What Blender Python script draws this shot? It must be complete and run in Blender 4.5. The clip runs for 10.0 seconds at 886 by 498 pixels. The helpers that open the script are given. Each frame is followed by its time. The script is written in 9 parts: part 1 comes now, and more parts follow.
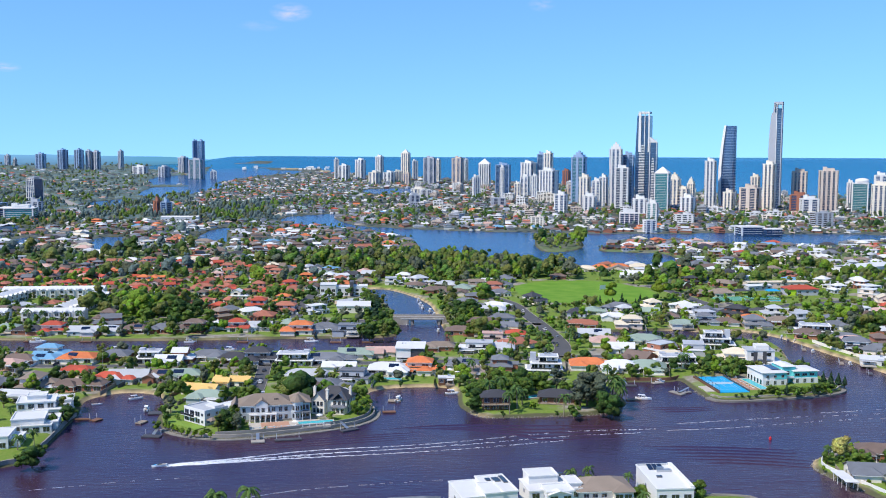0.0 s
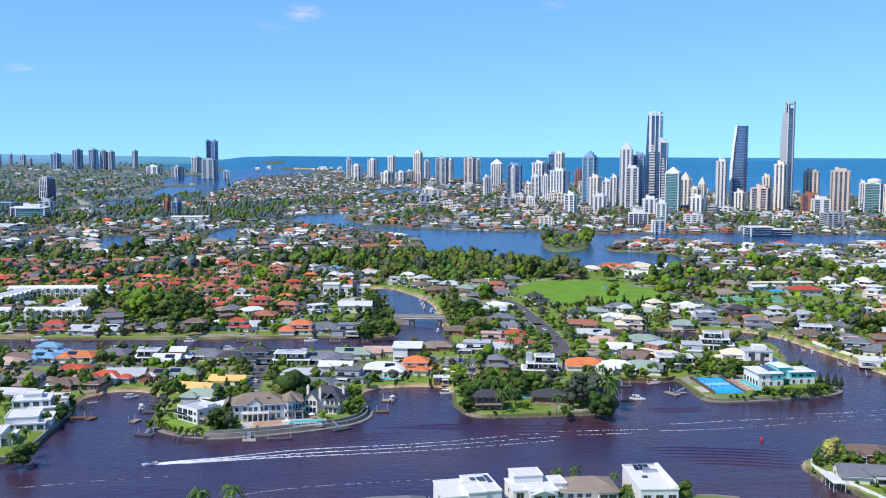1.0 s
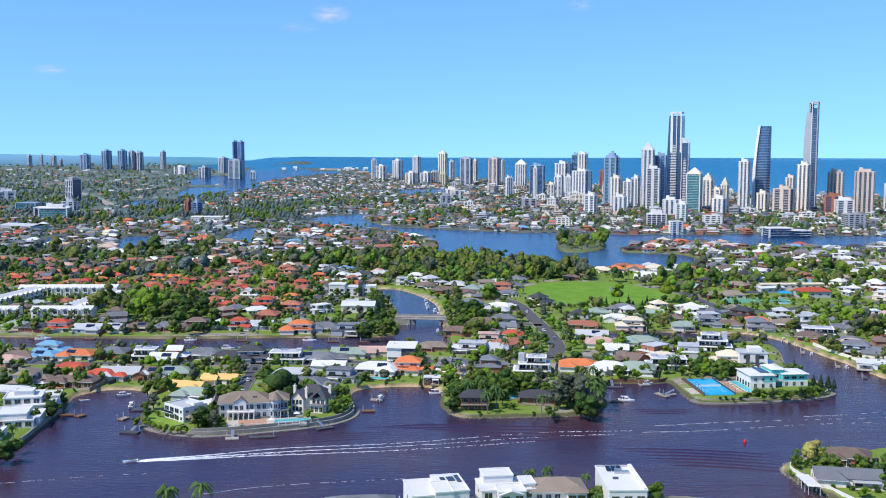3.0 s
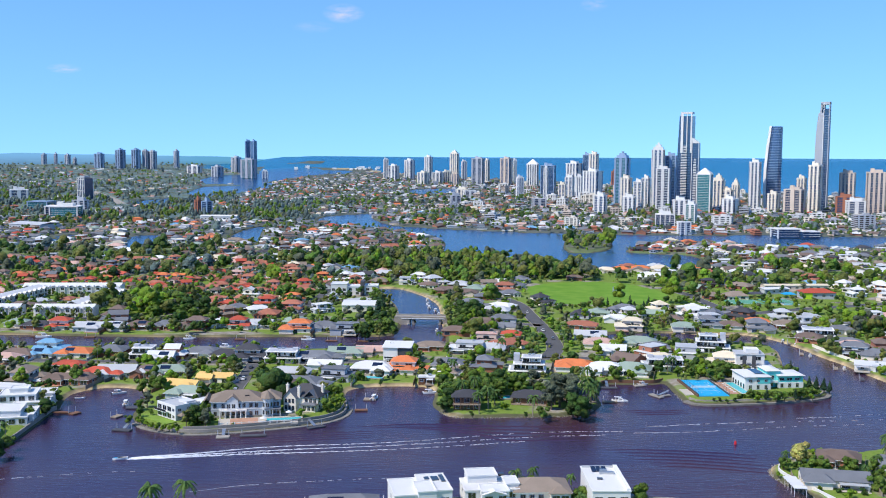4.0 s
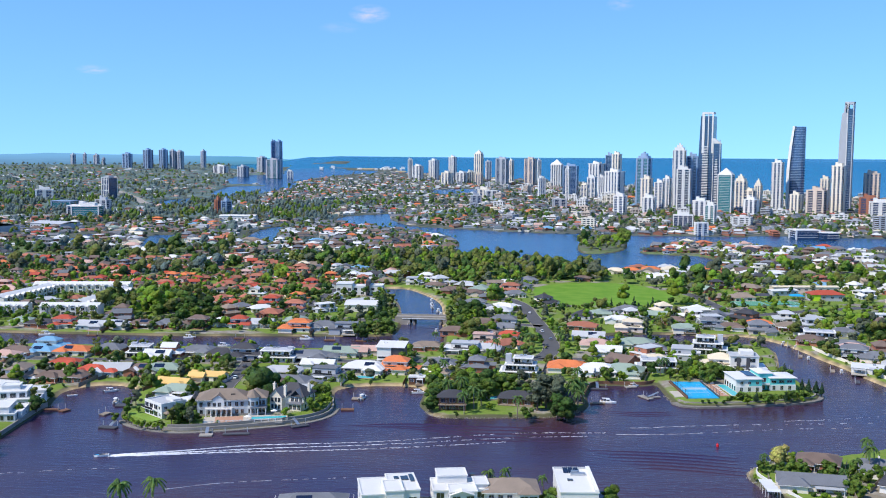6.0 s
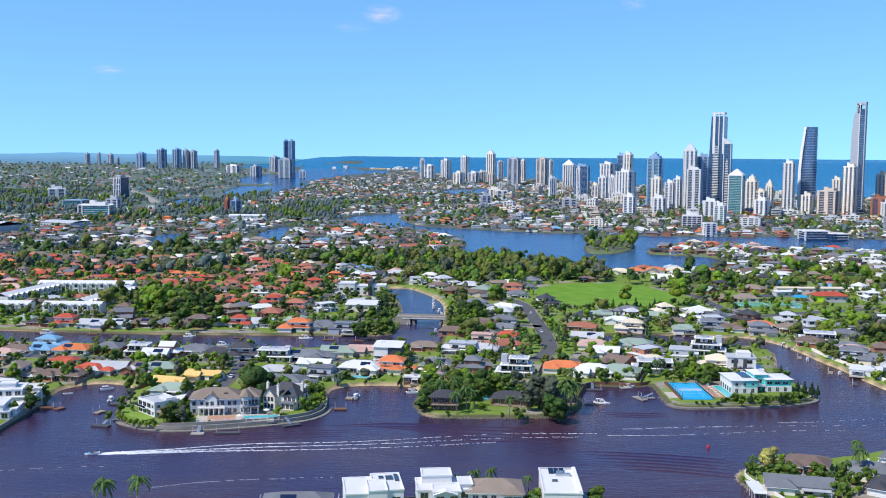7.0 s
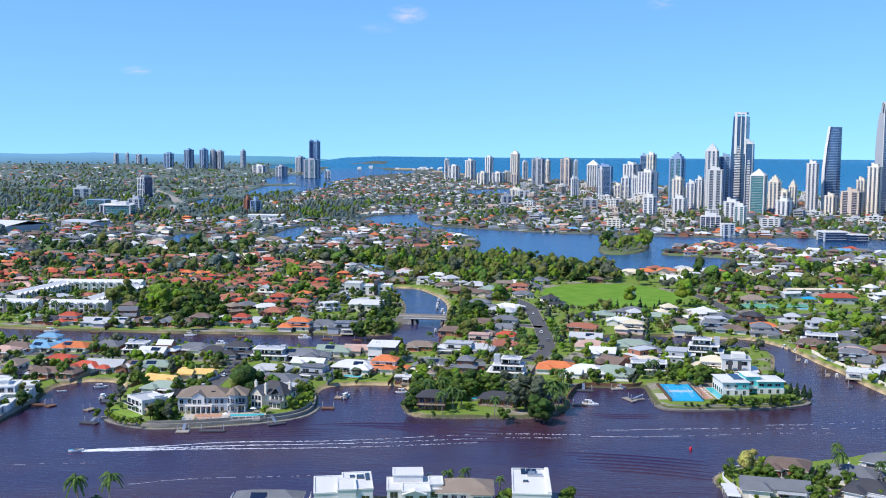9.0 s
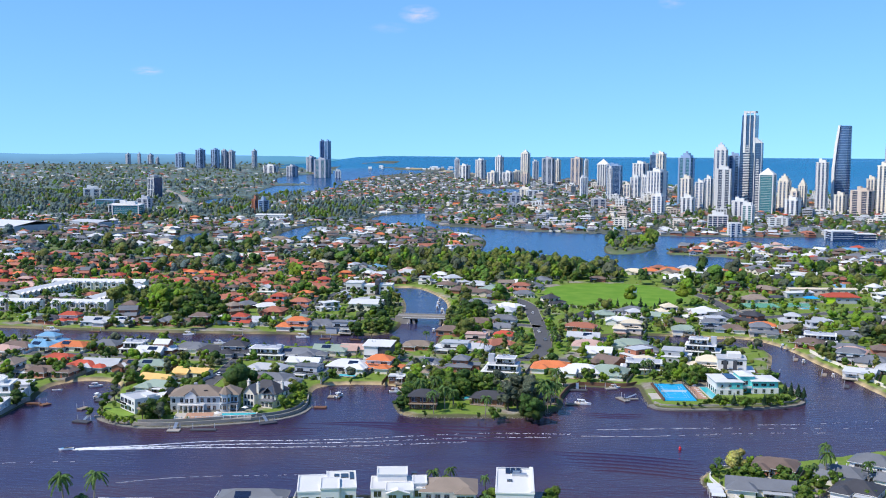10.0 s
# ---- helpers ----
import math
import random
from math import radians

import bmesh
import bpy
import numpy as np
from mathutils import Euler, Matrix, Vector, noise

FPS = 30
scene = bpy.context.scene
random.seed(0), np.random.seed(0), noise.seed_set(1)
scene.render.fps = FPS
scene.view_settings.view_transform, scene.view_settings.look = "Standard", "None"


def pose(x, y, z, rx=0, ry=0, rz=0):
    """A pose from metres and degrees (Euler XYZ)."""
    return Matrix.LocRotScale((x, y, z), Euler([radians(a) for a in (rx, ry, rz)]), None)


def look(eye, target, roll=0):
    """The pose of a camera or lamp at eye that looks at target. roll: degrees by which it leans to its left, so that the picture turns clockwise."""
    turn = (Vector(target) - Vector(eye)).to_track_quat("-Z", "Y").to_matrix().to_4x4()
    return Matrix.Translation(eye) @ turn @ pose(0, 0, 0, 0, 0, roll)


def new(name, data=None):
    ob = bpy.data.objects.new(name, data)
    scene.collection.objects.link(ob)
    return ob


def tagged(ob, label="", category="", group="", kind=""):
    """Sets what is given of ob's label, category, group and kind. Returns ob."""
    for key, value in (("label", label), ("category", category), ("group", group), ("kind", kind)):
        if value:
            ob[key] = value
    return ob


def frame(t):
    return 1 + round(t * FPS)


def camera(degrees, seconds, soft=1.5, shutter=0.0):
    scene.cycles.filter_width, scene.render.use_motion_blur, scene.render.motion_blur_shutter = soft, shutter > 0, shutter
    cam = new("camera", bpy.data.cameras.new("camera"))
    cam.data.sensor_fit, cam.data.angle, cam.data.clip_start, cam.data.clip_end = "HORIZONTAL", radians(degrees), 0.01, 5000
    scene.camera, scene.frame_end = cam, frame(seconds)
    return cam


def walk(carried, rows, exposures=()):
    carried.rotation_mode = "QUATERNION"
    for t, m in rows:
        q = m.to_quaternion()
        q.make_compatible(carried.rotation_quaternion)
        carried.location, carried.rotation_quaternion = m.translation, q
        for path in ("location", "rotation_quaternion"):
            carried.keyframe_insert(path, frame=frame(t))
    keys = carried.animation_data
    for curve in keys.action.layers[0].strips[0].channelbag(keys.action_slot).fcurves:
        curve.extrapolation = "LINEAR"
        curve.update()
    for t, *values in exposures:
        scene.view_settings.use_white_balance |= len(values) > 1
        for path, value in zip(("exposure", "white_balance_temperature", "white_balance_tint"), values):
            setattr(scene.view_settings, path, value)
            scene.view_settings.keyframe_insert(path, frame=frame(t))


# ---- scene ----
cam = camera(46.7, 10.0, 1.0)
PATH = [
    (0, (3.532, 1.27, 119.016), (3.542, 3.261, 118.826), 0.2),
    (0.5, (8.481, 0.901, 119.033), (8.477, 2.892, 118.843), 0.2),
    (1, (13.461, 0.574, 119.07), (13.442, 2.565, 118.88), 0.2),
    (1.5, (18.506, 0.259, 119.099), (18.473, 2.25, 118.91), 0.2),
    (2, (23.535, 0.013, 119.128), (23.487, 2.004, 118.939), 0.3),
    (2.5, (28.518, -0.165, 119.165), (28.455, 1.825, 118.976), 0.2),
    (4, (43.269, -0.379, 119.402), (43.164, 1.61, 119.212), 0.3),
    (4.5, (48.243, -0.297, 119.441), (48.124, 1.691, 119.251), 0.3),
    (5, (53.215, -0.123, 119.477), (53.081, 1.863, 119.287), 0.3),
    (5.5, (58.129, 0.09, 119.523), (57.981, 2.075, 119.333), 0.3),
    (7, (72.885, 1.007, 119.723), (72.695, 2.988, 119.533), 0.4),
    (7.5, (77.763, 1.385, 119.754), (77.559, 3.366, 119.563), 0.4),
    (8, (82.642, 1.794, 119.777), (82.424, 3.773, 119.586), 0.4),
    (8.5, (87.472, 2.242, 119.795), (87.239, 4.219, 119.604), 0.4),
    (9, (92.316, 2.703, 119.817), (92.069, 4.678, 119.627), 0.4),
    (9.5, (97.167, 3.164, 119.839), (96.908, 5.138, 119.648), 0.3),
    (10, (102.053, 3.667, 119.852), (101.781, 5.639, 119.661), 0.3),
]
walk(cam, [(t, look(eye, target, roll)) for t, eye, target, roll in PATH])

# ---- light ----
SUN = Vector((-0.80, -0.52, 1.15)).normalized()
world = bpy.data.worlds.new("sky")
scene.world = world
world.use_nodes = True
wn = world.node_tree
wn.nodes.clear()
w_out = wn.nodes.new("ShaderNodeOutputWorld")
w_bg = wn.nodes.new("ShaderNodeBackground")
w_sky = wn.nodes.new("ShaderNodeTexSky")
w_sky.sky_type, w_sky.sun_disc = "NISHITA", False
w_sky.sun_elevation = math.asin(SUN.z)
w_sky.sun_rotation = math.atan2(SUN.x, SUN.y)
w_sky.air_density, w_sky.dust_density, w_sky.ozone_density = 1.0, 0.0, 2.0
w_co = wn.nodes.new("ShaderNodeTexCoord")
w_map = wn.nodes.new("ShaderNodeMapping")
w_map.inputs["Location"].default_value = (0, 0, 0.115)
w_map.inputs["Scale"].default_value = (1, 1, 0.8)
wn.links.new(w_co.outputs["Generated"], w_map.inputs["Vector"])
wn.links.new(w_map.outputs["Vector"], w_sky.inputs["Vector"])
w_tint = wn.nodes.new("ShaderNodeMix")
w_tint.data_type, w_tint.blend_type = "RGBA", "MULTIPLY"
w_tint.inputs["Factor"].default_value = 1.0
w_tint.inputs["B"].default_value = (0.66, 1.02, 1.37, 1)
wn.links.new(w_sky.outputs["Color"], w_tint.inputs["A"])
wn.links.new(w_tint.outputs["Result"], w_bg.inputs["Color"])
wn.links.new(w_bg.outputs["Background"], w_out.inputs["Surface"])
w_bg.inputs["Strength"].default_value = 0.15
sun = new("sun", bpy.data.lights.new("sun", "SUN"))
sun.data.energy, sun.data.angle, sun.data.color = 5.0, radians(0.6), (1.0, 0.92, 0.81)
sun.matrix_world = look(SUN * 500, (0, 0, 0))
scene.view_settings.exposure = 0.0

# ---- materials ----
def material(name, colour, rough=0.7, vary=0.15, scale=1.0, bump=0.0, metal=0.0, spec=0.4, island=0.0, stain=None):
    """Painted or natural surface: two scales of noise on the colour, a fine relief, a shift from piece to piece."""
    m = bpy.data.materials.new(name)
    m.use_nodes = True
    nt = m.node_tree
    b = nt.nodes["Principled BSDF"]
    b.inputs["Roughness"].default_value, b.inputs["Metallic"].default_value = rough, metal
    b.inputs["Specular IOR Level"].default_value = spec
    geo = nt.nodes.new("ShaderNodeNewGeometry")
    info = nt.nodes.new("ShaderNodeObjectInfo")
    big, small = nt.nodes.new("ShaderNodeTexNoise"), nt.nodes.new("ShaderNodeTexNoise")
    big.inputs["Scale"].default_value, small.inputs["Scale"].default_value = 0.12 * scale, 1.7 * scale
    small.inputs["Detail"].default_value = 5
    nt.links.new(geo.outputs["Position"], big.inputs["Vector"])
    nt.links.new(geo.outputs["Position"], small.inputs["Vector"])
    add = nt.nodes.new("ShaderNodeMath")
    add.operation = "ADD"
    nt.links.new(big.outputs["Fac"], add.inputs[0])
    nt.links.new(small.outputs["Fac"], add.inputs[1])
    rng = nt.nodes.new("ShaderNodeMapRange")
    rng.inputs["From Min"].default_value, rng.inputs["From Max"].default_value = 0.6, 1.4
    rng.inputs["To Min"].default_value, rng.inputs["To Max"].default_value = 1 - vary, 1 + vary
    nt.links.new(add.outputs[0], rng.inputs["Value"])
    rnd = nt.nodes.new("ShaderNodeMath")
    rnd.operation = "ADD"
    nt.links.new(info.outputs["Random"], rnd.inputs[0])
    nt.links.new(geo.outputs["Random Per Island"], rnd.inputs[1])
    frac = nt.nodes.new("ShaderNodeMath")
    frac.operation = "FRACT"
    nt.links.new(rnd.outputs[0], frac.inputs[0])
    rr = nt.nodes.new("ShaderNodeMapRange")
    rr.inputs["To Min"].default_value, rr.inputs["To Max"].default_value = 1 - island, 1 + island
    nt.links.new(frac.outputs[0], rr.inputs["Value"])
    mul = nt.nodes.new("ShaderNodeMath")
    mul.operation = "MULTIPLY"
    nt.links.new(rng.outputs[0], mul.inputs[0])
    nt.links.new(rr.outputs[0], mul.inputs[1])
    hsv = nt.nodes.new("ShaderNodeHueSaturation")
    hsv.inputs["Color"].default_value = (*colour, 1)
    nt.links.new(mul.outputs[0], hsv.inputs["Value"])
    if island > 0.15:
        hue = nt.nodes.new("ShaderNodeMapRange")
        hue.inputs["To Min"].default_value, hue.inputs["To Max"].default_value = 0.5 - island * 0.08, 0.5 + island * 0.08
        nt.links.new(geo.outputs["Random Per Island"], hue.inputs["Value"])
        nt.links.new(hue.outputs[0], hsv.inputs["Hue"])
    last = hsv.outputs["Color"]
    if stain:
        mx = nt.nodes.new("ShaderNodeMix")
        mx.data_type = "RGBA"
        st = nt.nodes.new("ShaderNodeTexNoise")
        st.inputs["Scale"].default_value, st.inputs["Detail"].default_value = 0.05 * scale, 8
        nt.links.new(geo.outputs["Position"], st.inputs["Vector"])
        sr = nt.nodes.new("ShaderNodeMapRange")
        sr.inputs["From Min"].default_value, sr.inputs["From Max"].default_value = 0.48, 0.62
        nt.links.new(st.outputs["Fac"], sr.inputs["Value"])
        nt.links.new(sr.outputs[0], mx.inputs["Factor"])
        nt.links.new(last, mx.inputs["A"])
        mx.inputs["B"].default_value = (*stain, 1)
        last = mx.outputs["Result"]
    nt.links.new(last, b.inputs["Base Color"])
    if bump:
        bp = nt.nodes.new("ShaderNodeBump")
        bp.inputs["Strength"].default_value = bump
        nt.links.new(small.outputs["Fac"], bp.inputs["Height"])
        nt.links.new(bp.outputs["Normal"], b.inputs["Normal"])
    return m


def glass(name, colour, rough=0.08, streak=0.4):
    """Dark window glass: dim rooms behind, a clear gloss, some panes with drawn blinds."""
    m = material(name, colour, rough, streak, 2.0, 0.0, 0.0, 0.9, 0.3)
    m.node_tree.nodes["Principled BSDF"].inputs["IOR"].default_value = 1.6
    return m


white = material("white_render", (0.69, 0.68, 0.66), 0.75, 0.05, 1, 0.02, island=0.03)
cream = material("cream_render", (0.74, 0.68, 0.58), 0.75, 0.08, 1, 0.02, island=0.06)
tan = material("tan_render", (0.60, 0.50, 0.42), 0.8, 0.1, 1, 0.03, island=0.08)
grey = material("grey_render", (0.42, 0.44, 0.48), 0.75, 0.08, 1, 0.02, island=0.06)
charcoal = material("charcoal_paint", (0.07, 0.07, 0.08), 0.6, 0.12, 1, 0.02, island=0.1)
brickred = material("red_brick", (0.32, 0.13, 0.08), 0.85, 0.2, 2, 0.1, island=0.1)
timber = material("dark_timber", (0.16, 0.08, 0.045), 0.7, 0.25, 2, 0.1, island=0.15)
teal = material("teal_paint", (0.12, 0.55, 0.55), 0.7, 0.06, 1, 0.02)
bluewall = material("pale_blue_weatherboard", (0.46, 0.50, 0.53), 0.7, 0.06, 1, 0.03)
steelblue = material("steel_blue_panel", (0.30, 0.39, 0.53), 0.35, 0.12, 1, 0.0, 0.2, 0.5, 0.1)
navy = material("navy_spandrel", (0.10, 0.17, 0.30), 0.35, 0.12, 1, 0.0, 0.2, 0.5, 0.1)
concrete = material("weathered_concrete", (0.29, 0.265, 0.235), 0.9, 0.25, 1.5, 0.1, island=0.1)
rock = material("revetment_rock", (0.24, 0.225, 0.2), 0.95, 0.35, 2.5, 0.3, island=0.25)
asphalt = material("asphalt", (0.085, 0.085, 0.09), 0.9, 0.2, 1, 0.05)
paving = material("pale_paving", (0.46, 0.42, 0.36), 0.85, 0.15, 1.5, 0.05)
terracotta_paving = material("terracotta_paving", (0.42, 0.24, 0.16), 0.85, 0.15, 1.5, 0.05)
sand = material("river_sand", (0.56, 0.43, 0.26), 0.95, 0.15, 2, 0.1)
lawn = material("mown_lawn", (0.17, 0.27, 0.035), 0.9, 0.25, 1.5, 0.15)
timberdeck = material("weathered_deck", (0.27, 0.22, 0.17), 0.85, 0.25, 3, 0.1)
metal = material("galvanised_metal", (0.5, 0.52, 0.54), 0.35, 0.1, 2, 0.0, 0.8)
poolwater = material("pool_water", (0.07, 0.50, 0.56), 0.06, 0.1, 1, 0.05, 0.0, 0.6)
courtblue = material("blue_court_paint", (0.01, 0.34, 0.62), 0.7, 0.06, 1, 0.02)
hull = material("white_gelcoat", (0.82, 0.82, 0.82), 0.25, 0.03, 1)
redplastic = material("red_buoy_plastic", (0.62, 0.02, 0.03), 0.45, 0.1, 2)
solar = material("solar_cell", (0.012, 0.02, 0.05), 0.12, 0.2, 2, 0, 0.1, 0.7)
foam = material("foam", (0.78, 0.79, 0.82), 0.9, 0.1, 3, 0.2)
cloth = material("shade_cloth", (0.72, 0.70, 0.66), 0.9, 0.08, 2)
win = glass("house_glass", (0.025, 0.032, 0.04))
towerglass = glass("tower_glass", (0.04, 0.09, 0.19), 0.12)
tealglass = glass("teal_glass", (0.03, 0.19, 0.22), 0.12)
darkglass = glass("dark_glass", (0.022, 0.058, 0.13), 0.12)
bark = material("bark", (0.13, 0.095, 0.07), 0.95, 0.3, 3, 0.3, island=0.1)
palmbark = material("palm_bark", (0.25, 0.21, 0.17), 0.95, 0.2, 4, 0.2)

def foliage(name, colour, vary=0.3):
    """Leaves that let some light through: clumps a metre or two across in the colour and the relief."""
    m = material(name, colour, 0.55, 0.22, 0.8, 0.0, 0.0, 0.25, vary)
    nt = m.node_tree
    b = nt.nodes["Principled BSDF"]
    geo = nt.nodes.new("ShaderNodeNewGeometry")
    clump, tuft = nt.nodes.new("ShaderNodeTexNoise"), nt.nodes.new("ShaderNodeTexNoise")
    clump.inputs["Scale"].default_value, clump.inputs["Detail"].default_value = 0.55, 5.0
    clump.inputs["Roughness"].default_value = 0.65
    tuft.inputs["Scale"].default_value, tuft.inputs["Detail"].default_value = 1.3, 2.0
    for n in (clump, tuft):
        nt.links.new(geo.outputs["Position"], n.inputs["Vector"])
    # gaps between clumps darkened in the colour: painted shade along with leaf variation
    val = nt.nodes.new("ShaderNodeMapRange")
    val.inputs["From Min"].default_value, val.inputs["From Max"].default_value = 0.32, 0.68
    val.inputs["To Min"].default_value, val.inputs["To Max"].default_value = 0.62, 1.45
    nt.links.new(clump.outputs["Fac"], val.inputs["Value"])
    tone = nt.nodes.new("ShaderNodeHueSaturation")
    nt.links.new(val.outputs[0], tone.inputs["Value"])
    nt.links.new(b.inputs["Base Color"].links[0].from_socket, tone.inputs["Color"])
    nt.links.new(tone.outputs["Color"], b.inputs["Base Color"])
    b1, b2 = nt.nodes.new("ShaderNodeBump"), nt.nodes.new("ShaderNodeBump")
    b1.inputs["Strength"].default_value, b1.inputs["Distance"].default_value = 0.9, 1.6
    b2.inputs["Strength"].default_value, b2.inputs["Distance"].default_value = 0.7, 0.5
    nt.links.new(clump.outputs["Fac"], b1.inputs["Height"])
    nt.links.new(tuft.outputs["Fac"], b2.inputs["Height"])
    nt.links.new(b1.outputs["Normal"], b2.inputs["Normal"])
    nt.links.new(b2.outputs["Normal"], b.inputs["Normal"])
    tr = nt.nodes.new("ShaderNodeBsdfTranslucent")
    nt.links.new(tone.outputs["Color"], tr.inputs["Color"])
    nt.links.new(b2.outputs["Normal"], tr.inputs["Normal"])
    ad = nt.nodes.new("ShaderNodeMixShader")
    ad.inputs["Fac"].default_value = 0.3
    nt.links.new(b.outputs[0], ad.inputs[1])
    nt.links.new(tr.outputs[0], ad.inputs[2])
    nt.links.new(ad.outputs[0], nt.nodes["Material Output"].inputs["Surface"])
    return m

leaf = {
    "deep": foliage("deep_green_leaf", (0.055, 0.115, 0.022)),
    "mid": foliage("mid_green_leaf", (0.12, 0.20, 0.03)),
    "bright": foliage("bright_green_leaf", (0.19, 0.31, 0.025)),
    "olive": foliage("olive_leaf", (0.165, 0.195, 0.045)),
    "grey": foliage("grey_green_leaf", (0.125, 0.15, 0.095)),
    # gum green shifted pale and blue: distance haze put into the leaf colour
    "gum": foliage("hazed_gum_leaf", (0.135, 0.195, 0.185)),
    "yellow": foliage("pale_yellow_leaf", (0.50, 0.47, 0.14)),
    "palm": foliage("palm_frond", (0.10, 0.18, 0.045)),
    "pine": foliage("pine_needle", (0.04, 0.09, 0.04)),
}
roofs = {
    "orange": material("orange_roof_tile", (0.58, 0.17, 0.06), 0.8, 0.16, 2, 0.15, island=0.1),
    "red": material("red_roof_tile", (0.43, 0.075, 0.04), 0.8, 0.18, 2, 0.15, island=0.12),
    "terracotta": material("terracotta_roof_tile", (0.36, 0.135, 0.085), 0.85, 0.2, 2, 0.15, island=0.14),
    "pink": material("faded_pink_tile", (0.50, 0.33, 0.28), 0.85, 0.15, 2, 0.1, island=0.1),
    "brown": material("brown_roof_tile", (0.16, 0.115, 0.095), 0.85, 0.2, 2, 0.15, island=0.14),
    "taupe": material("taupe_roof_tile", (0.24, 0.19, 0.15), 0.85, 0.15, 2, 0.12, island=0.1),
    "slate": material("slate_grey_tile", (0.15, 0.16, 0.18), 0.75, 0.18, 2, 0.12, island=0.14),
    "black": material("charcoal_roof_tile", (0.05, 0.05, 0.058), 0.7, 0.2, 2, 0.1, island=0.12),
    "lightgrey": material("light_grey_sheet_roof", (0.45, 0.46, 0.47), 0.5, 0.1, 1, 0.03, island=0.08),
    "white": material("white_sheet_roof", (0.63, 0.63, 0.62), 0.55, 0.06, 1, 0.02, island=0.04),
    "green": material("grey_green_sheet_roof", (0.26, 0.33, 0.27), 0.6, 0.12, 1, 0.03, island=0.08),
    "blue": material("blue_sheet_roof", (0.16, 0.34, 0.50), 0.5, 0.1, 1, 0.03, island=0.08),
    "yellow": material("ochre_yellow_roof", (0.66, 0.43, 0.15), 0.75, 0.12, 2, 0.05, island=0.06),
    "cream": material("cream_roof", (0.62, 0.54, 0.40), 0.7, 0.1, 1, 0.03, island=0.06),
}
walls = {"white": white, "cream": cream, "tan": tan, "grey": grey, "charcoal": charcoal, "brick": brickred, "timber": timber,
         "teal": teal, "bluewall": bluewall}


# ---- mesh tools ----
class Solid:
    """Vertices and faces of one part, gathered from simple shaped pieces."""

    def __init__(self):
        self.v, self.f, self.m = [], [], []

    def add(self, verts, faces, mat=0):
        n = len(self.v)
        self.v += [tuple(p) for p in verts]
        self.f += [tuple(n + i for i in q) for q in faces]
        self.m += [mat] * len(faces)
        return self

    def box(self, x0, y0, z0, x1, y1, z1, mat=0):
        return self.add([(x0, y0, z0), (x1, y0, z0), (x1, y1, z0), (x0, y1, z0), (x0, y0, z1), (x1, y0, z1), (x1, y1, z1), (x0, y1, z1)],
                        [(3, 2, 1, 0), (4, 5, 6, 7), (0, 1, 5, 4), (1, 2, 6, 5), (2, 3, 7, 6), (3, 0, 4, 7)], mat)

    def cbox(self, cx, cy, z0, w, d, h, mat=0):
        return self.box(cx - w / 2, cy - d / 2, z0, cx + w / 2, cy + d / 2, z0 + h, mat)

    def prism(self, ring, z0, z1, top=1.0, mat=0):
        n = len(ring)
        cx, cy = sum(p[0] for p in ring) / n, sum(p[1] for p in ring) / n
        up = [(cx + (p[0] - cx) * top, cy + (p[1] - cy) * top, z1) for p in ring]
        return self.add([(p[0], p[1], z0) for p in ring] + up,
                        [tuple(range(n))[::-1], tuple(range(n, 2 * n))] + [(i, (i + 1) % n, n + (i + 1) % n, n + i) for i in range(n)], mat)

    def tube(self, cx, cy, z0, z1, r, r1=None, n=8, mat=0, lean=(0, 0)):
        r1 = r if r1 is None else r1
        lo = [(cx + r * math.cos(a), cy + r * math.sin(a), z0) for a in (2 * math.pi * i / n for i in range(n))]
        hi = [(cx + lean[0] + r1 * math.cos(a), cy + lean[1] + r1 * math.sin(a), z1) for a in (2 * math.pi * i / n for i in range(n))]
        return self.add(lo + hi, [tuple(range(n))[::-1], tuple(range(n, 2 * n))] + [(i, (i + 1) % n, n + (i + 1) % n, n + i) for i in range(n)], mat)

    def hip(self, cx, cy, w, d, z, rise, ridge=None, mat=0):
        """A hipped roof with a closed soffit; ridge along the longer side."""
        t = 0.18
        if ridge is None:
            ridge = max(0.0, abs(w - d)) + 0.05 * min(w, d)
        rx, ry = (ridge / 2, 0.02) if w >= d else (0.02, ridge / 2)
        a, b = w / 2, d / 2
        pts = [(-a, -b, z), (a, -b, z), (a, b, z), (-a, b, z), (-a, -b, z + t), (a, -b, z + t), (a, b, z + t), (-a, b, z + t),
               (-rx, -ry, z + rise), (rx, -ry, z + rise), (rx, ry, z + rise), (-rx, ry, z + rise)]
        return self.add([(cx + p[0], cy + p[1], p[2]) for p in pts],
                        [(3, 2, 1, 0), (0, 1, 5, 4), (1, 2, 6, 5), (2, 3, 7, 6), (3, 0, 4, 7), (4, 5, 9, 8), (5, 6, 10, 9), (6, 7, 11, 10), (7, 4, 8, 11), (8, 9, 10, 11)], mat)

    def gable(self, cx, cy, w, d, z, rise, along="x", mat=0, t=0.2):
        a, b = w / 2, d / 2
        if along == "x":
            prof = [(-b, 0), (0, rise), (b, 0), (b, t), (0, rise + t), (-b, t)]
            ends = [[(cx + s * a, cy + p, z + q) for p, q in prof] for s in (-1, 1)]
        else:
            prof = [(-a, 0), (0, rise), (a, 0), (a, t), (0, rise + t), (-a, t)]
            ends = [[(cx + p, cy + s * b, z + q) for p, q in prof] for s in (1, -1)]
        return self.add(ends[0] + ends[1], [(0, 1, 4, 5), (1, 2, 3, 4), (11, 10, 7, 6), (10, 9, 8, 7)] +
                        [(i, 6 + i, 6 + (i + 1) % 6, (i + 1) % 6) for i in range(6)], mat)

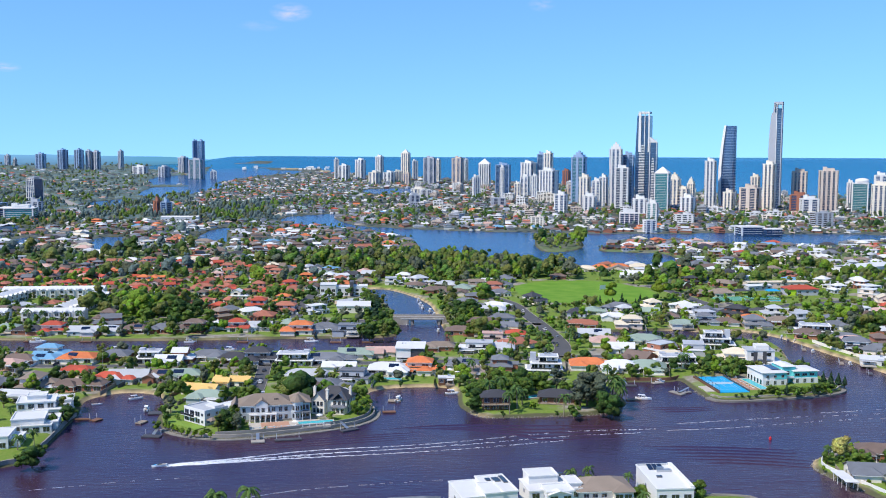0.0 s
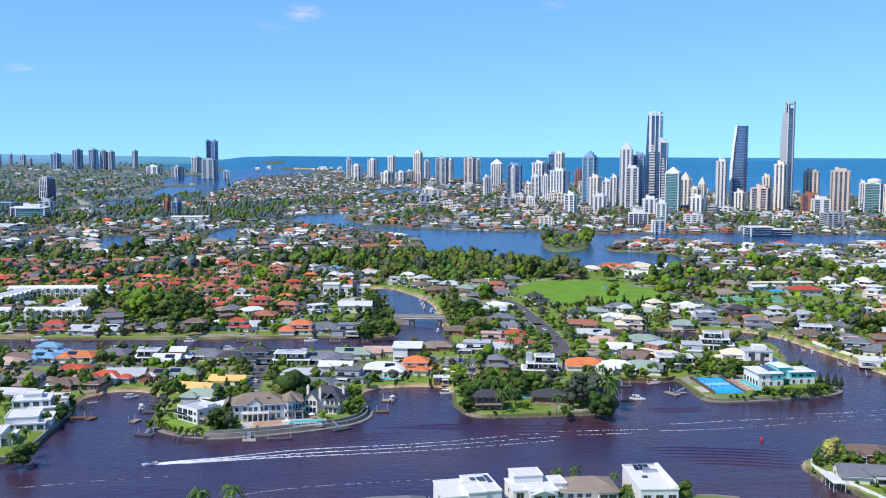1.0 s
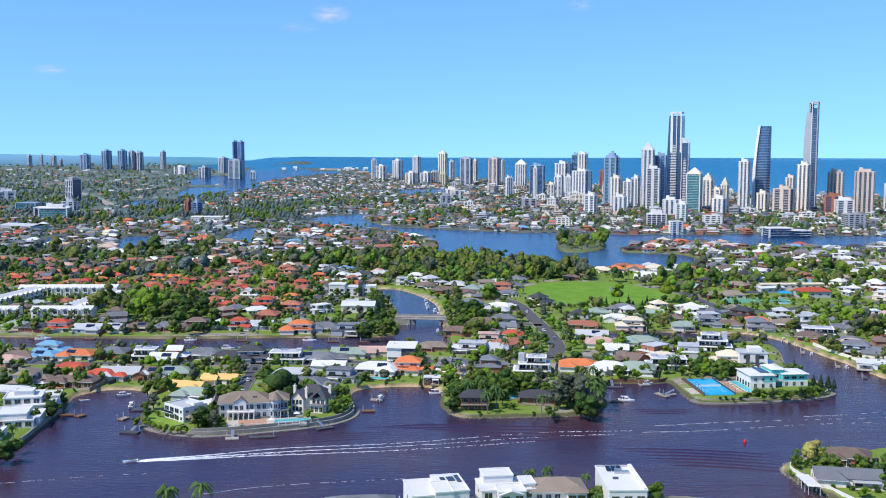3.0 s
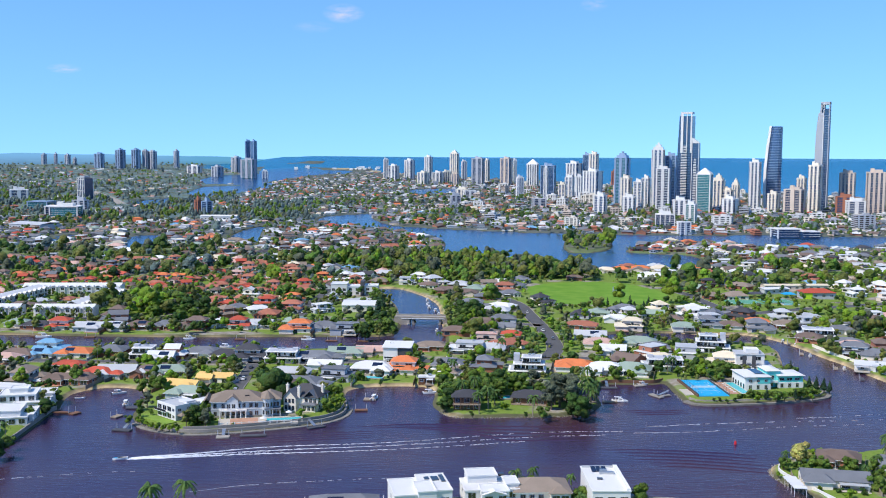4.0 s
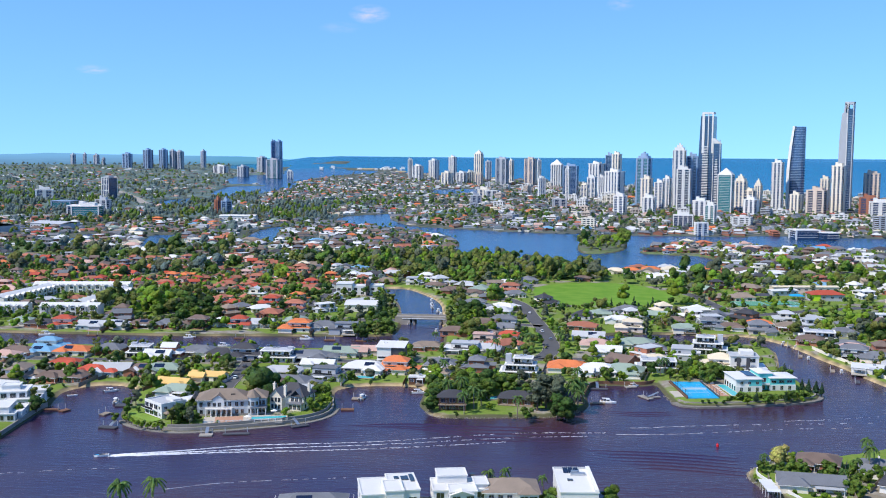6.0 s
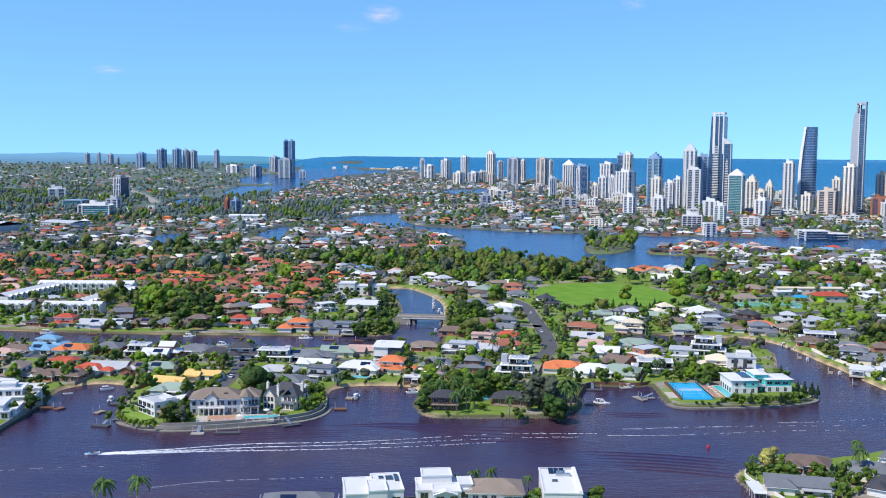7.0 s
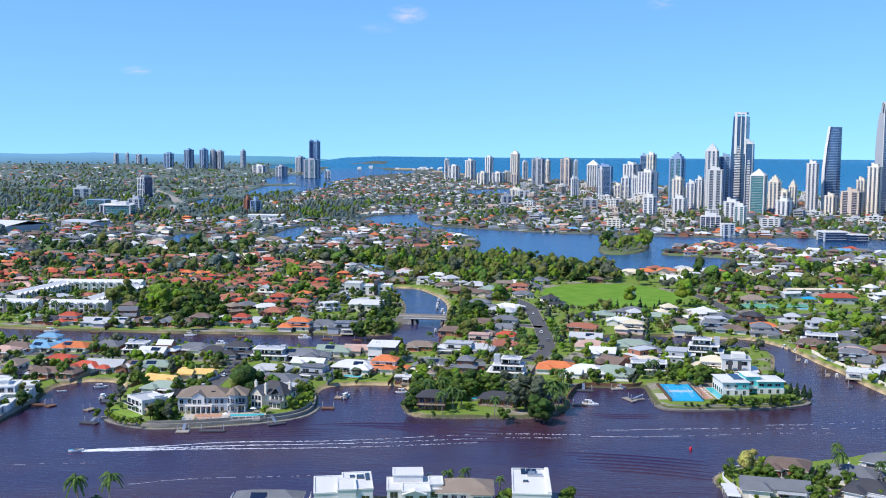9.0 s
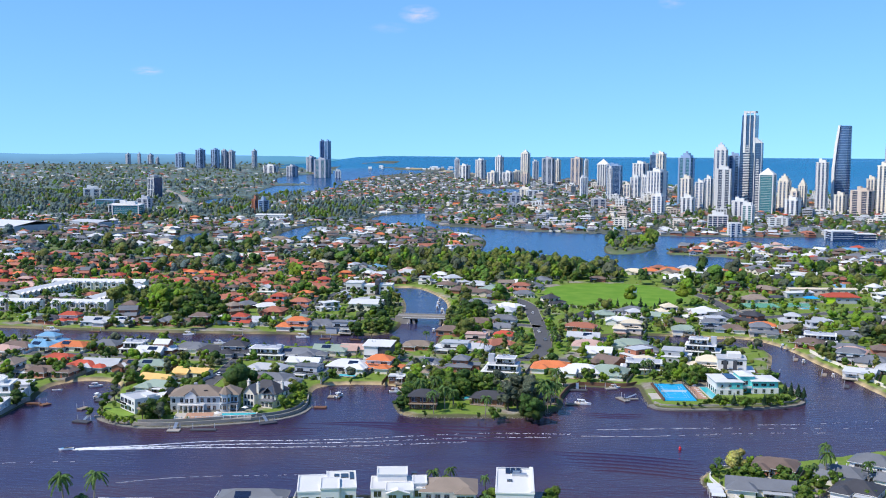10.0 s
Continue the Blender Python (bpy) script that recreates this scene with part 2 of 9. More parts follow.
    def mesh(self, name, *mats):
        me = bpy.data.meshes.new(name)
        me.from_pydata(self.v, [], self.f)
        for m in mats:
            me.materials.append(m)
        if len(mats) > 1:
            me.polygons.foreach_set("material_index", self.m)
        me.validate()
        return me


def part(name, body, mat, parent, label="", m=None):
    """One mesh object under a thing or under a part; body is a Solid or a mesh that is shared."""
    if isinstance(body, Solid):
        body = body.mesh(name, *(mat if isinstance(mat, (list, tuple)) else [mat]))
    ob = new(name, body)
    ob.parent = parent
    if m is not None:
        ob.matrix_basis = m
    if label:
        ob["label"] = label
    return ob


def thing(name, x, y, z, turn, label, category, group=""):
    ob = new(name)
    ob.empty_display_size = 0.5
    ob.matrix_basis = pose(x, y, z, 0, 0, turn)
    return tagged(ob, label, category, group)


KEPT = {}
def kept(key, make):
    """A mesh that alike parts share, made once."""
    if key not in KEPT:
        KEPT[key] = make()
    return KEPT[key]


# ---- the ground plan: shorelines in metres ----
def smooth(ring, times=2, closed=True):
    """Corner cutting."""
    for _ in range(times):
        out = []
        n = len(ring)
        for i in range(n if closed else n - 1):
            a, b = ring[i], ring[(i + 1) % n]
            out += [(a[0] * 0.75 + b[0] * 0.25, a[1] * 0.75 + b[1] * 0.25), (a[0] * 0.25 + b[0] * 0.75, a[1] * 0.25 + b[1] * 0.75)]
        ring = out if closed else [ring[0]] + out + [ring[-1]]
    return ring


BANK_LEFT = [(-330, 300), (-170, 345), (-167, 363), (-161, 378), (-153, 382), (-153, 399), (-154, 412), (-157, 441), (-157, 452), (-163, 473),
             (-164, 484), (-156, 496), (-145, 499), (-131, 493), (-125, 476), (-122, 461), (-121, 446)]
BANK_MANSION = [(-114, 432), (-107, 423), (-88, 415), (-72, 418), (-48, 428), (-39, 433), (-30, 439), (-24, 450), (-24, 463), (-28, 480), (-31, 494),
                (-29, 504), (-18, 510), (-1, 512), (11, 510)]
BANK_MIDDLE = [(14, 495), (13, 474), (17, 463), (22, 452), (35, 451), (62, 455), (77, 457), (89, 469), (94, 479), (93, 495), (96, 513), (99, 524),
               (111, 524), (125, 524), (131, 530)]
BANK_COURT = [(132, 505), (134, 489), (139, 481), (160, 484), (190, 492), (208, 502), (209, 520), (207, 537), (206, 551), (203, 570), (211, 608),
              (214, 628), (208, 644), (189, 643), (170, 643), (151, 650), (110, 652)]
BANK_RIGHT = [(112, 672), (157, 680), (182, 673), (207, 678), (222, 657), (230, 628), (234, 602), (240, 583), (243, 560), (246, 546), (254, 509),
              (300, 470), (420, 460), (900, 460)]
RIVER = BANK_LEFT + BANK_MANSION + BANK_MIDDLE + BANK_COURT + BANK_RIGHT + [(900, 100), (150, 60), (-330, 100)]
NEAR_BANK = [(-98, 60), (-98, 305), (-75, 316), (-46, 322), (-5, 331), (20, 341), (108, 349), (117, 335), (122, 60)]
NEAR_ISLAND = [(165, 318), (154, 351), (147, 369), (145, 380), (150, 390), (158, 397), (183, 405), (202, 415), (224, 428), (257, 441), (380, 450),
               (700, 380), (700, 150), (190, 150)]
CANAL = [(-900, 640), (-292, 638), (-228, 636), (-164, 637), (-102, 643), (-59, 647), (-22, 650), (-21, 680), (-23, 704), (-27, 736), (-33, 780), (-43, 820),
         (-54, 846), (-66, 862), (-68, 876), (-56, 882), (-42, 880), (-30, 864), (-12, 825), (-2, 790), (2, 749), (5, 707), (7, 688), (12, 640), (12, 612),
         (-21, 605), (-55, 602), (-121, 600), (-251, 597), (-900, 600)]
LAKE_NORTH = [(-249, 1665), (-279, 1835), (-241, 1885), (-185, 1957), (-179, 1794), (-151, 1696), (-116, 1608), (-71, 1587), (25, 1534), (107, 1505),
              (148, 1496), (236, 1485), (319, 1482), (441, 1508), (536, 1480), (585, 1493), (700, 1450)]
LAKE_SOUTH = [(720, 1380), (563, 1390), (509, 1294), (390, 1330), (325, 1370), (265, 1413), (237, 1341), (202, 1270), (196, 1218), (240, 1208),
              (276, 1190), (262, 1078), (215, 1062), (168, 1058), (131, 1042), (100, 1045), (70, 1138), (32, 1137), (-6, 1124), (-29, 1166), (-19, 1255), (-27, 1375),
              (-58, 1478), (-110, 1529), (-170, 1618)]
LAKE_SPIT = [(137, 1427), (161, 1492), (183, 1447), (198, 1383), (185, 1261), (154, 1211), (121, 1210)]
BROADWATER_FAR = [(-928, 3900), (-904, 4031), (-959, 4330), (-930, 4535), (-850, 4643), (-760, 4563), (-775, 4365), (-690, 4282), (-503, 4286), (-506, 4211),
                  (-654, 4060), (-743, 3940), (-777, 3600), (-902, 3500)]
BROADWATER = [(-735, 2600), (-795, 2740), (-873, 3085), (-931, 3442), (-1082, 3798), (-1065, 4060), (-988, 4100), (-880, 3842), (-730, 3487), (-676, 3274),
              (-680, 3028), (-645, 2700), (-680, 2600)]
BROADWATER_POINT = [(-1010, 3330), (-900, 3320), (-815, 3390), (-800, 3440), (-880, 3470), (-1010, 3480)]
BROADWATER_ARM = [(-760, 2220), (-790, 2374), (-770, 2440), (-757, 2530), (-716, 2500), (-659, 2278), (-682, 2180), (-697, 2130)]
POND_A = [(-550, 1331), (-556, 1420), (-506, 1316), (-511, 1269)]
POND_B = [(-462, 1386), (-436, 1425), (-407, 1330), (-356, 1200), (-370, 1160), (-404, 1200)]
POND_C = [(-285, 1300), (-325, 1380), (-338, 1541), (-319, 1603), (-300, 1469), (-262, 1290)]
POND_D = [(-235, 3158), (-136, 3267), (-6, 3178), (-5, 2923), (-112, 2801), (-194, 2869)]
OCEAN = [(-1300, 4500), (-798, 4420), (-503, 4286), (-351, 4154), (57, 3948), (456, 3663), (731, 3109), (947, 2741), (1185, 2597), (2200, 2300), (5200, 2000),
         (5200, 5600), (-1300, 5600)]
SPIT = [(-824, 4306), (-713, 4425), (-514, 4384), (-417, 4247), (-491, 4187), (-682, 4233)]
SAND_BAR = [(-935, 4560), (-772, 4634), (-663, 4581), (-815, 4455)]
FIELD = [(66, 903), (120, 935), (161, 928), (189, 858), (177, 809), (129, 790), (85, 789), (72, 823)]

WATERS = [smooth(w) for w in (RIVER, CANAL, LAKE_NORTH + LAKE_SOUTH, BROADWATER, BROADWATER_ARM, BROADWATER_FAR, POND_A, POND_B, POND_C, POND_D, OCEAN)]
LANDS = [smooth(w) for w in (NEAR_BANK, NEAR_ISLAND, LAKE_SPIT, SPIT, SAND_BAR, BROADWATER_POINT)]


def inside(px, py, ring):
    """Signed distance to a ring: positive within."""
    p = np.stack([px, py], -1).reshape(-1, 2)
    best = np.full(len(p), 1e9)
    odd = np.zeros(len(p), bool)
    for (ax, ay), (bx, by) in zip(ring, ring[1:] + ring[:1]):
        ex, ey = bx - ax, by - ay
        l2 = ex * ex + ey * ey
        if l2 < 1e-9:
            continue
        u = np.clip(((p[:, 0] - ax) * ex + (p[:, 1] - ay) * ey) / l2, 0, 1)
        best = np.minimum(best, (p[:, 0] - ax - u * ex) ** 2 + (p[:, 1] - ay - u * ey) ** 2)
        cross = (ay > p[:, 1]) != (by > p[:, 1])
        if abs(ey) > 1e-9:
            odd ^= cross & (p[:, 0] < ax + ex * (p[:, 1] - ay) / ey)
    return np.where(odd, 1, -1) * np.sqrt(best)


def shore(px, py):
    """How far inland a place lies; negative on the water."""
    px, py = np.asarray(px, float), np.asarray(py, float)
    s = np.full(px.size, 1e6)
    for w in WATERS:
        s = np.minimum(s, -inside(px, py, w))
    for l in LANDS:
        s = np.maximum(s, inside(px, py, l))
    return s


def far_rise(px, py):
    """Beyond 3.5 km the sheet rises gently, to bring the horizon within reach; less on the landward side, where hills close the view."""
    px, py = np.asarray(px, float) - 50, np.asarray(py, float)
    d = np.minimum(np.hypot(px, py), 4900)
    sea = np.clip((np.degrees(np.arctan2(px, np.maximum(py, 1.0))) + 15.5) / 4.0, 0, 1)
    return np.where(d > 3500, (46 + 46 * sea) * (np.maximum(d - 3500, 0) / 1400) ** 1.6, 0.0)


GROUND = 1.7
def land_height(s):
    return np.clip(s * 0.75, -25.0, GROUND)


def spread(lo, hi, step, low, high, g0, g1):
    """Grid lines, close between lo and hi and wider towards low and high."""
    mid = list(np.arange(lo, hi + step, step))
    out, d = [mid[-1]], step
    while out[-1] < high:
        d *= g1
        out.append(out[-1] + d)
    back, d = [mid[0]], step
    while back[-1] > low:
        d *= g0
        back.append(back[-1] - d)
    return np.array(back[:0:-1] + mid + out[1:])


def sheet(name, xs, ys, z, mat, attrs=()):
    gx, gy = np.meshgrid(xs, ys)
    nx, ny = len(xs), len(ys)
    co = np.stack([gx.ravel(), gy.ravel(), z.ravel()], -1)
    i = (np.arange(ny - 1)[:, None] * nx + np.arange(nx - 1)[None]).ravel()
    q = np.stack([i, i + 1, i + 1 + nx, i + nx], -1)
    me = bpy.data.meshes.new(name)
    me.from_pydata(co.tolist(), [], q.tolist())
    me.polygons.foreach_set("use_smooth", np.ones(len(q), bool))
    for key, values in attrs:
        me.attributes.new(key, "FLOAT", "POINT").data.foreach_set("value", values.astype(np.float32))
    me.materials.append(mat)
    return new(name, me)


def mix(nt, fac, a, b):
    n = nt.nodes.new("ShaderNodeMix")
    n.data_type = "RGBA"
    for key, v in (("Factor", fac), ("A", a), ("B", b)):
        if isinstance(v, tuple):
            n.inputs[key].default_value = (*v, 1)
        elif isinstance(v, (int, float)):
            n.inputs[key].default_value = v
        else:
            nt.links.new(v, n.inputs[key])
    return n.outputs["Result"]


def ramp_to(nt, value, lo, hi):
    n = nt.nodes.new("ShaderNodeMapRange")
    n.inputs["From Min"].default_value, n.inputs["From Max"].default_value = lo, hi
    nt.links.new(value, n.inputs["Value"])
    return n.outputs[0]


def noise_of(nt, scale, detail=4, vec=None):
    n = nt.nodes.new("ShaderNodeTexNoise")
    n.inputs["Scale"].default_value, n.inputs["Detail"].default_value = scale, detail
    if vec is None:
        vec = nt.nodes.new("ShaderNodeNewGeometry").outputs["Position"]
    nt.links.new(vec, n.inputs["Vector"])
    return n.outputs["Fac"]


def ground_material():
    m = bpy.data.materials.new("suburban_ground")
    m.use_nodes = True
    nt = m.node_tree
    b = nt.nodes["Principled BSDF"]
    b.inputs["Roughness"].default_value = 0.95
    b.inputs["Specular IOR Level"].default_value = 0.15
    at = nt.nodes.new("ShaderNodeAttribute")
    at.attribute_name = "shore"
    fl = nt.nodes.new("ShaderNodeAttribute")
    fl.attribute_name = "field"
    grass = mix(nt, ramp_to(nt, noise_of(nt, 0.6), 0.35, 0.65), (0.125, 0.21, 0.028), (0.18, 0.235, 0.05))
    soil = mix(nt, ramp_to(nt, noise_of(nt, 0.25), 0.4, 0.6), (0.22, 0.19, 0.14), (0.30, 0.28, 0.25))
    col = mix(nt, ramp_to(nt, noise_of(nt, 0.035, 5), 0.54, 0.62), grass, soil)
    bu = nt.nodes.new("ShaderNodeAttribute")
    bu.attribute_name = "bush"
    # bush floor, its colour pulled towards blue to carry distance haze
    floor_ = mix(nt, ramp_to(nt, noise_of(nt, 0.05), 0.35, 0.65), (0.075, 0.095, 0.075), (0.12, 0.13, 0.115))
    col = mix(nt, ramp_to(nt, bu.outputs["Fac"], 0.0, 1.0), col, floor_)
    mown = mix(nt, ramp_to(nt, noise_of(nt, 0.08), 0.35, 0.65), (0.11, 0.235, 0.022), (0.155, 0.28, 0.035))
    col = mix(nt, ramp_to(nt, fl.outputs["Fac"], 0.0, 1.5), col, mown)
    sa = nt.nodes.new("ShaderNodeAttribute")
    sa.attribute_name = "sand"
    beach = mix(nt, ramp_to(nt, noise_of(nt, 0.5), 0.3, 0.7), (0.44, 0.32, 0.17), (0.55, 0.43, 0.26))
    mud = mix(nt, ramp_to(nt, noise_of(nt, 0.4), 0.3, 0.7), (0.075, 0.085, 0.04), (0.11, 0.10, 0.06))
    col = mix(nt, ramp_to(nt, at.outputs["Fac"], 2.6, 1.6), col, mud)
    col = mix(nt, ramp_to(nt, sa.outputs["Fac"], 0.0, 1.0), col, beach)
    nt.links.new(col, b.inputs["Base Color"])
    bp = nt.nodes.new("ShaderNodeBump")
    bp.inputs["Strength"].default_value = 0.3
    nt.links.new(noise_of(nt, 1.5, 6), bp.inputs["Height"])
    nt.links.new(bp.outputs["Normal"], b.inputs["Normal"])
    return m


def water_material():
    m = bpy.data.materials.new("tidal_water")
    m.use_nodes = True
    nt = m.node_tree
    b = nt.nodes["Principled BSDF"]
    at = nt.nodes.new("ShaderNodeAttribute")
    at.attribute_name = "sea"
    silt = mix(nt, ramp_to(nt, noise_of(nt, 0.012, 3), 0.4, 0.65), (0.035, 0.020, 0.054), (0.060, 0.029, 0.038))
    # sky reflection at grazing view painted in: base colour bluer with distance
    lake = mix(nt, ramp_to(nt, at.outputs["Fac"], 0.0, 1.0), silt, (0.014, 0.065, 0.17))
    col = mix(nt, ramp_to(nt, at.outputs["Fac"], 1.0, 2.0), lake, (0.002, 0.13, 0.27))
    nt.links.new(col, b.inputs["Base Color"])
    b.inputs["Roughness"].default_value, b.inputs["IOR"].default_value = 0.22, 1.33
    sp = nt.nodes.new("ShaderNodeMapRange")
    sp.inputs["From Min"].default_value, sp.inputs["From Max"].default_value = 1.0, 2.0
    sp.inputs["To Min"].default_value, sp.inputs["To Max"].default_value = 0.5, 0.04
    nt.links.new(at.outputs["Fac"], sp.inputs["Value"])
    nt.links.new(sp.outputs[0], b.inputs["Specular IOR Level"])
    geo = nt.nodes.new("ShaderNodeNewGeometry")
    mp = nt.nodes.new("ShaderNodeMapping")
    mp.inputs["Scale"].default_value = (0.35, 1.0, 1.0)
    nt.links.new(geo.outputs["Position"], mp.inputs["Vector"])
    b1 = nt.nodes.new("ShaderNodeBump")
    b1.inputs["Strength"].default_value, b1.inputs["Distance"].default_value = 0.5, 0.5
    nt.links.new(noise_of(nt, 0.55, 5, mp.outputs["Vector"]), b1.inputs["Height"])
    b2 = nt.nodes.new("ShaderNodeBump")
    b2.inputs["Strength"].default_value, b2.inputs["Distance"].default_value = 0.35, 1.2
    nt.links.new(noise_of(nt, 0.06, 3, mp.outputs["Vector"]), b2.inputs["Height"])
    nt.links.new(b1.outputs["Normal"], b2.inputs["Normal"])
    nt.links.new(b2.outputs["Normal"], b.inputs["Normal"])
    return m


GX = spread(-330, 330, 3.0, -4900, 4900, 1.07, 1.07)
GY = spread(330, 700, 2.5, -2500, 4990, 1.2, 1.024)
mx_, my_ = np.meshgrid(GX, GY)
sd = shore(mx_, my_)
sandy = np.zeros(sd.size)
for bx_, by_, br_ in ((-150, 492, 26), (-8, 512, 30), (240, 600, 45), (240, 655, 30), (245, 550, 40), (20, 452, 9), (-30, 500, 14), (150, 395, 20), (180, 680, 30), (-8, 820, 60), (5, 740, 55), (-30, 870, 50), (235, 640, 40), (205, 685, 30)):
    sandy = np.maximum(sandy, np.clip((br_ - np.hypot(mx_.ravel() - bx_, my_.ravel() - by_)) / 8, 0, 1))
sandy = np.maximum(sandy * np.clip(1.8 - sd, 0, 1), ((my_.ravel() > 632) & (my_.ravel() < 662) & (mx_.ravel() < -20)) * 0.45 * np.clip(1.0 - 1.1 * np.abs(sd - 0.3), 0, 1)) * (sd > -6) + (np.abs(inside(mx_, my_, smooth(OCEAN))) < 14)
relief = 0.25 * np.sin(mx_.ravel() / 37) * np.sin(my_.ravel() / 29)
tagged(sheet("ground", GX, GY, land_height(sd) + np.where(sd > 6, relief, 0) + far_rise(mx_, my_).ravel(), ground_material(),
             [("shore", sd), ("sand", sandy), ("bush", np.clip((my_.ravel() - 1000) / 400, 0, 1)), ("field", inside(mx_, my_, smooth(FIELD)))]), "green suburban ground with sandy river edges", "ground", kind="structure")
WX, WY = spread(-400, 400, 50, -4900, 4900, 1.2, 1.2), spread(200, 1200, 50, -2500, 4990, 1.25, 1.06)
wx_, wy_ = np.meshgrid(WX, WY)
# 0 to 1, distance ramp of the painted sky blue; 2, open sea
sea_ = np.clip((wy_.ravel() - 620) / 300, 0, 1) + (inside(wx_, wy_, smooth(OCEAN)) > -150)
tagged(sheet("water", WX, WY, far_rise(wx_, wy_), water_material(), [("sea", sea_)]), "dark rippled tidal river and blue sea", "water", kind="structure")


def backdrop():
    """Hazy hinterland beyond the last suburbs: a low band with an uneven top, far behind all else."""
    m = bpy.data.materials.new("hazy_glow_hills")
    m.use_nodes = True
    nt = m.node_tree
    nt.nodes.clear()
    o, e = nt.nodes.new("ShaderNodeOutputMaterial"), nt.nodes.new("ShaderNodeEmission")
    geo = nt.nodes.new("ShaderNodeNewGeometry")
    sep = nt.nodes.new("ShaderNodeSeparateXYZ")
    nt.links.new(geo.outputs["Position"], sep.inputs[0])
    mp = nt.nodes.new("ShaderNodeMapping")
    mp.inputs["Scale"].default_value = (1, 1, 8)
    nt.links.new(geo.outputs["Position"], mp.inputs["Vector"])
    # haze painted into a glowing colour, paler and bluer towards the top
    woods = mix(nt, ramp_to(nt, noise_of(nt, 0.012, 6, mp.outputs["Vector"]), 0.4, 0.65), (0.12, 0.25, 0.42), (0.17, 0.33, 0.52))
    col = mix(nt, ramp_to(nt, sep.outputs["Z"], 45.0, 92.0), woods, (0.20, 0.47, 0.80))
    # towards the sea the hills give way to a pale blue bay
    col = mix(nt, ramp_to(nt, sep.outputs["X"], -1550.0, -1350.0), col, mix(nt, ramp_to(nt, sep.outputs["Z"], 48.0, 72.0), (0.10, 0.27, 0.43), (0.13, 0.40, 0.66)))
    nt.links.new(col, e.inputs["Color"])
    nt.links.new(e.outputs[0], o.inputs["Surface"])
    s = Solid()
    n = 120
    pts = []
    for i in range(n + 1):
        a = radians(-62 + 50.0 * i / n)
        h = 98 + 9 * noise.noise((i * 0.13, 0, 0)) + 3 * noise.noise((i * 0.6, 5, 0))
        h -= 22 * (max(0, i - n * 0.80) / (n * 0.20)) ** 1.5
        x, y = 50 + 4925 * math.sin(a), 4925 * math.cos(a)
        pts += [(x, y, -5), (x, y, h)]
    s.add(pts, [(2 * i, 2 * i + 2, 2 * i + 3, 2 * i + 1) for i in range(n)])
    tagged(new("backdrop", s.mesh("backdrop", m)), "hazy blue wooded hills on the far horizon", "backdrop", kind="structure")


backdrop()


def cloud(x, y, z, a, c, thick, seed):
    """A small wisp of cloud: a soft sheet of vapour that thins out unevenly towards its rim."""
    m = bpy.data.materials.new("cloud_vapour")
    m.use_nodes = True
    nt = m.node_tree
    nt.nodes.clear()
    o, mixed = nt.nodes.new("ShaderNodeOutputMaterial"), nt.nodes.new("ShaderNodeMixShader")
    clear, glow = nt.nodes.new("ShaderNodeBsdfTransparent"), nt.nodes.new("ShaderNodeEmission")
    # sunlit white put in as the cloud's own emission
    glow.inputs["Color"].default_value, glow.inputs["Strength"].default_value = (0.80, 0.80, 0.93, 1), 0.95
    co = nt.nodes.new("ShaderNodeTexCoord")
    ln = nt.nodes.new("ShaderNodeVectorMath")
    ln.operation = "LENGTH"
    nt.links.new(co.outputs["Object"], ln.inputs[0])
    mp = nt.nodes.new("ShaderNodeMapping")
    mp.inputs["Location"].default_value, mp.inputs["Scale"].default_value = (seed, 0, 0), (0.9, 1.0, 1.4)
    nt.links.new(co.outputs["Object"], mp.inputs["Vector"])
    last = ramp_to(nt, ln.outputs["Value"], 0.95, 0.1)
    for other in (ramp_to(nt, noise_of(nt, 1.6, 4, mp.outputs["Vector"]), 0.32, 0.72), thick):
        mul = nt.nodes.new("ShaderNodeMath")
        mul.operation = "MULTIPLY"
        nt.links.new(last, mul.inputs[0])
        if isinstance(other, float):
            mul.inputs[1].default_value = other
        else:
            nt.links.new(other, mul.inputs[1])
        last = mul.outputs[0]
    nt.links.new(last, mixed.inputs["Fac"])
    nt.links.new(clear.outputs[0], mixed.inputs[1])
    nt.links.new(glow.outputs[0], mixed.inputs[2])
    nt.links.new(mixed.outputs[0], o.inputs["Surface"])
    ob = new("cloud", Solid().add([(-1, 0, -1), (1, 0, -1), (1, 0, 1), (-1, 0, 1)], [(0, 1, 2, 3)]).mesh("cloud", m))
    ob.matrix_basis = pose(x, y, z, 0, 0, math.degrees(math.atan2(-(x - 50), y))) @ Matrix.Diagonal((a, 1, c, 1))
    ob.visible_shadow = False
    tagged(ob, "thin pinkish wisp of cloud in a clear sky", "cloud", "clouds", "structure")


cloud(-660, 4690, 737, 105, 50, 0.9, 0.0)
cloud(-1813, 4350, 463, 80, 24, 0.6, 3.0)
cloud(466, 4690, 775, 70, 36, 0.35, 6.0)
cloud(-790, 4660, 672, 110, 30, 0.25, 12.0)


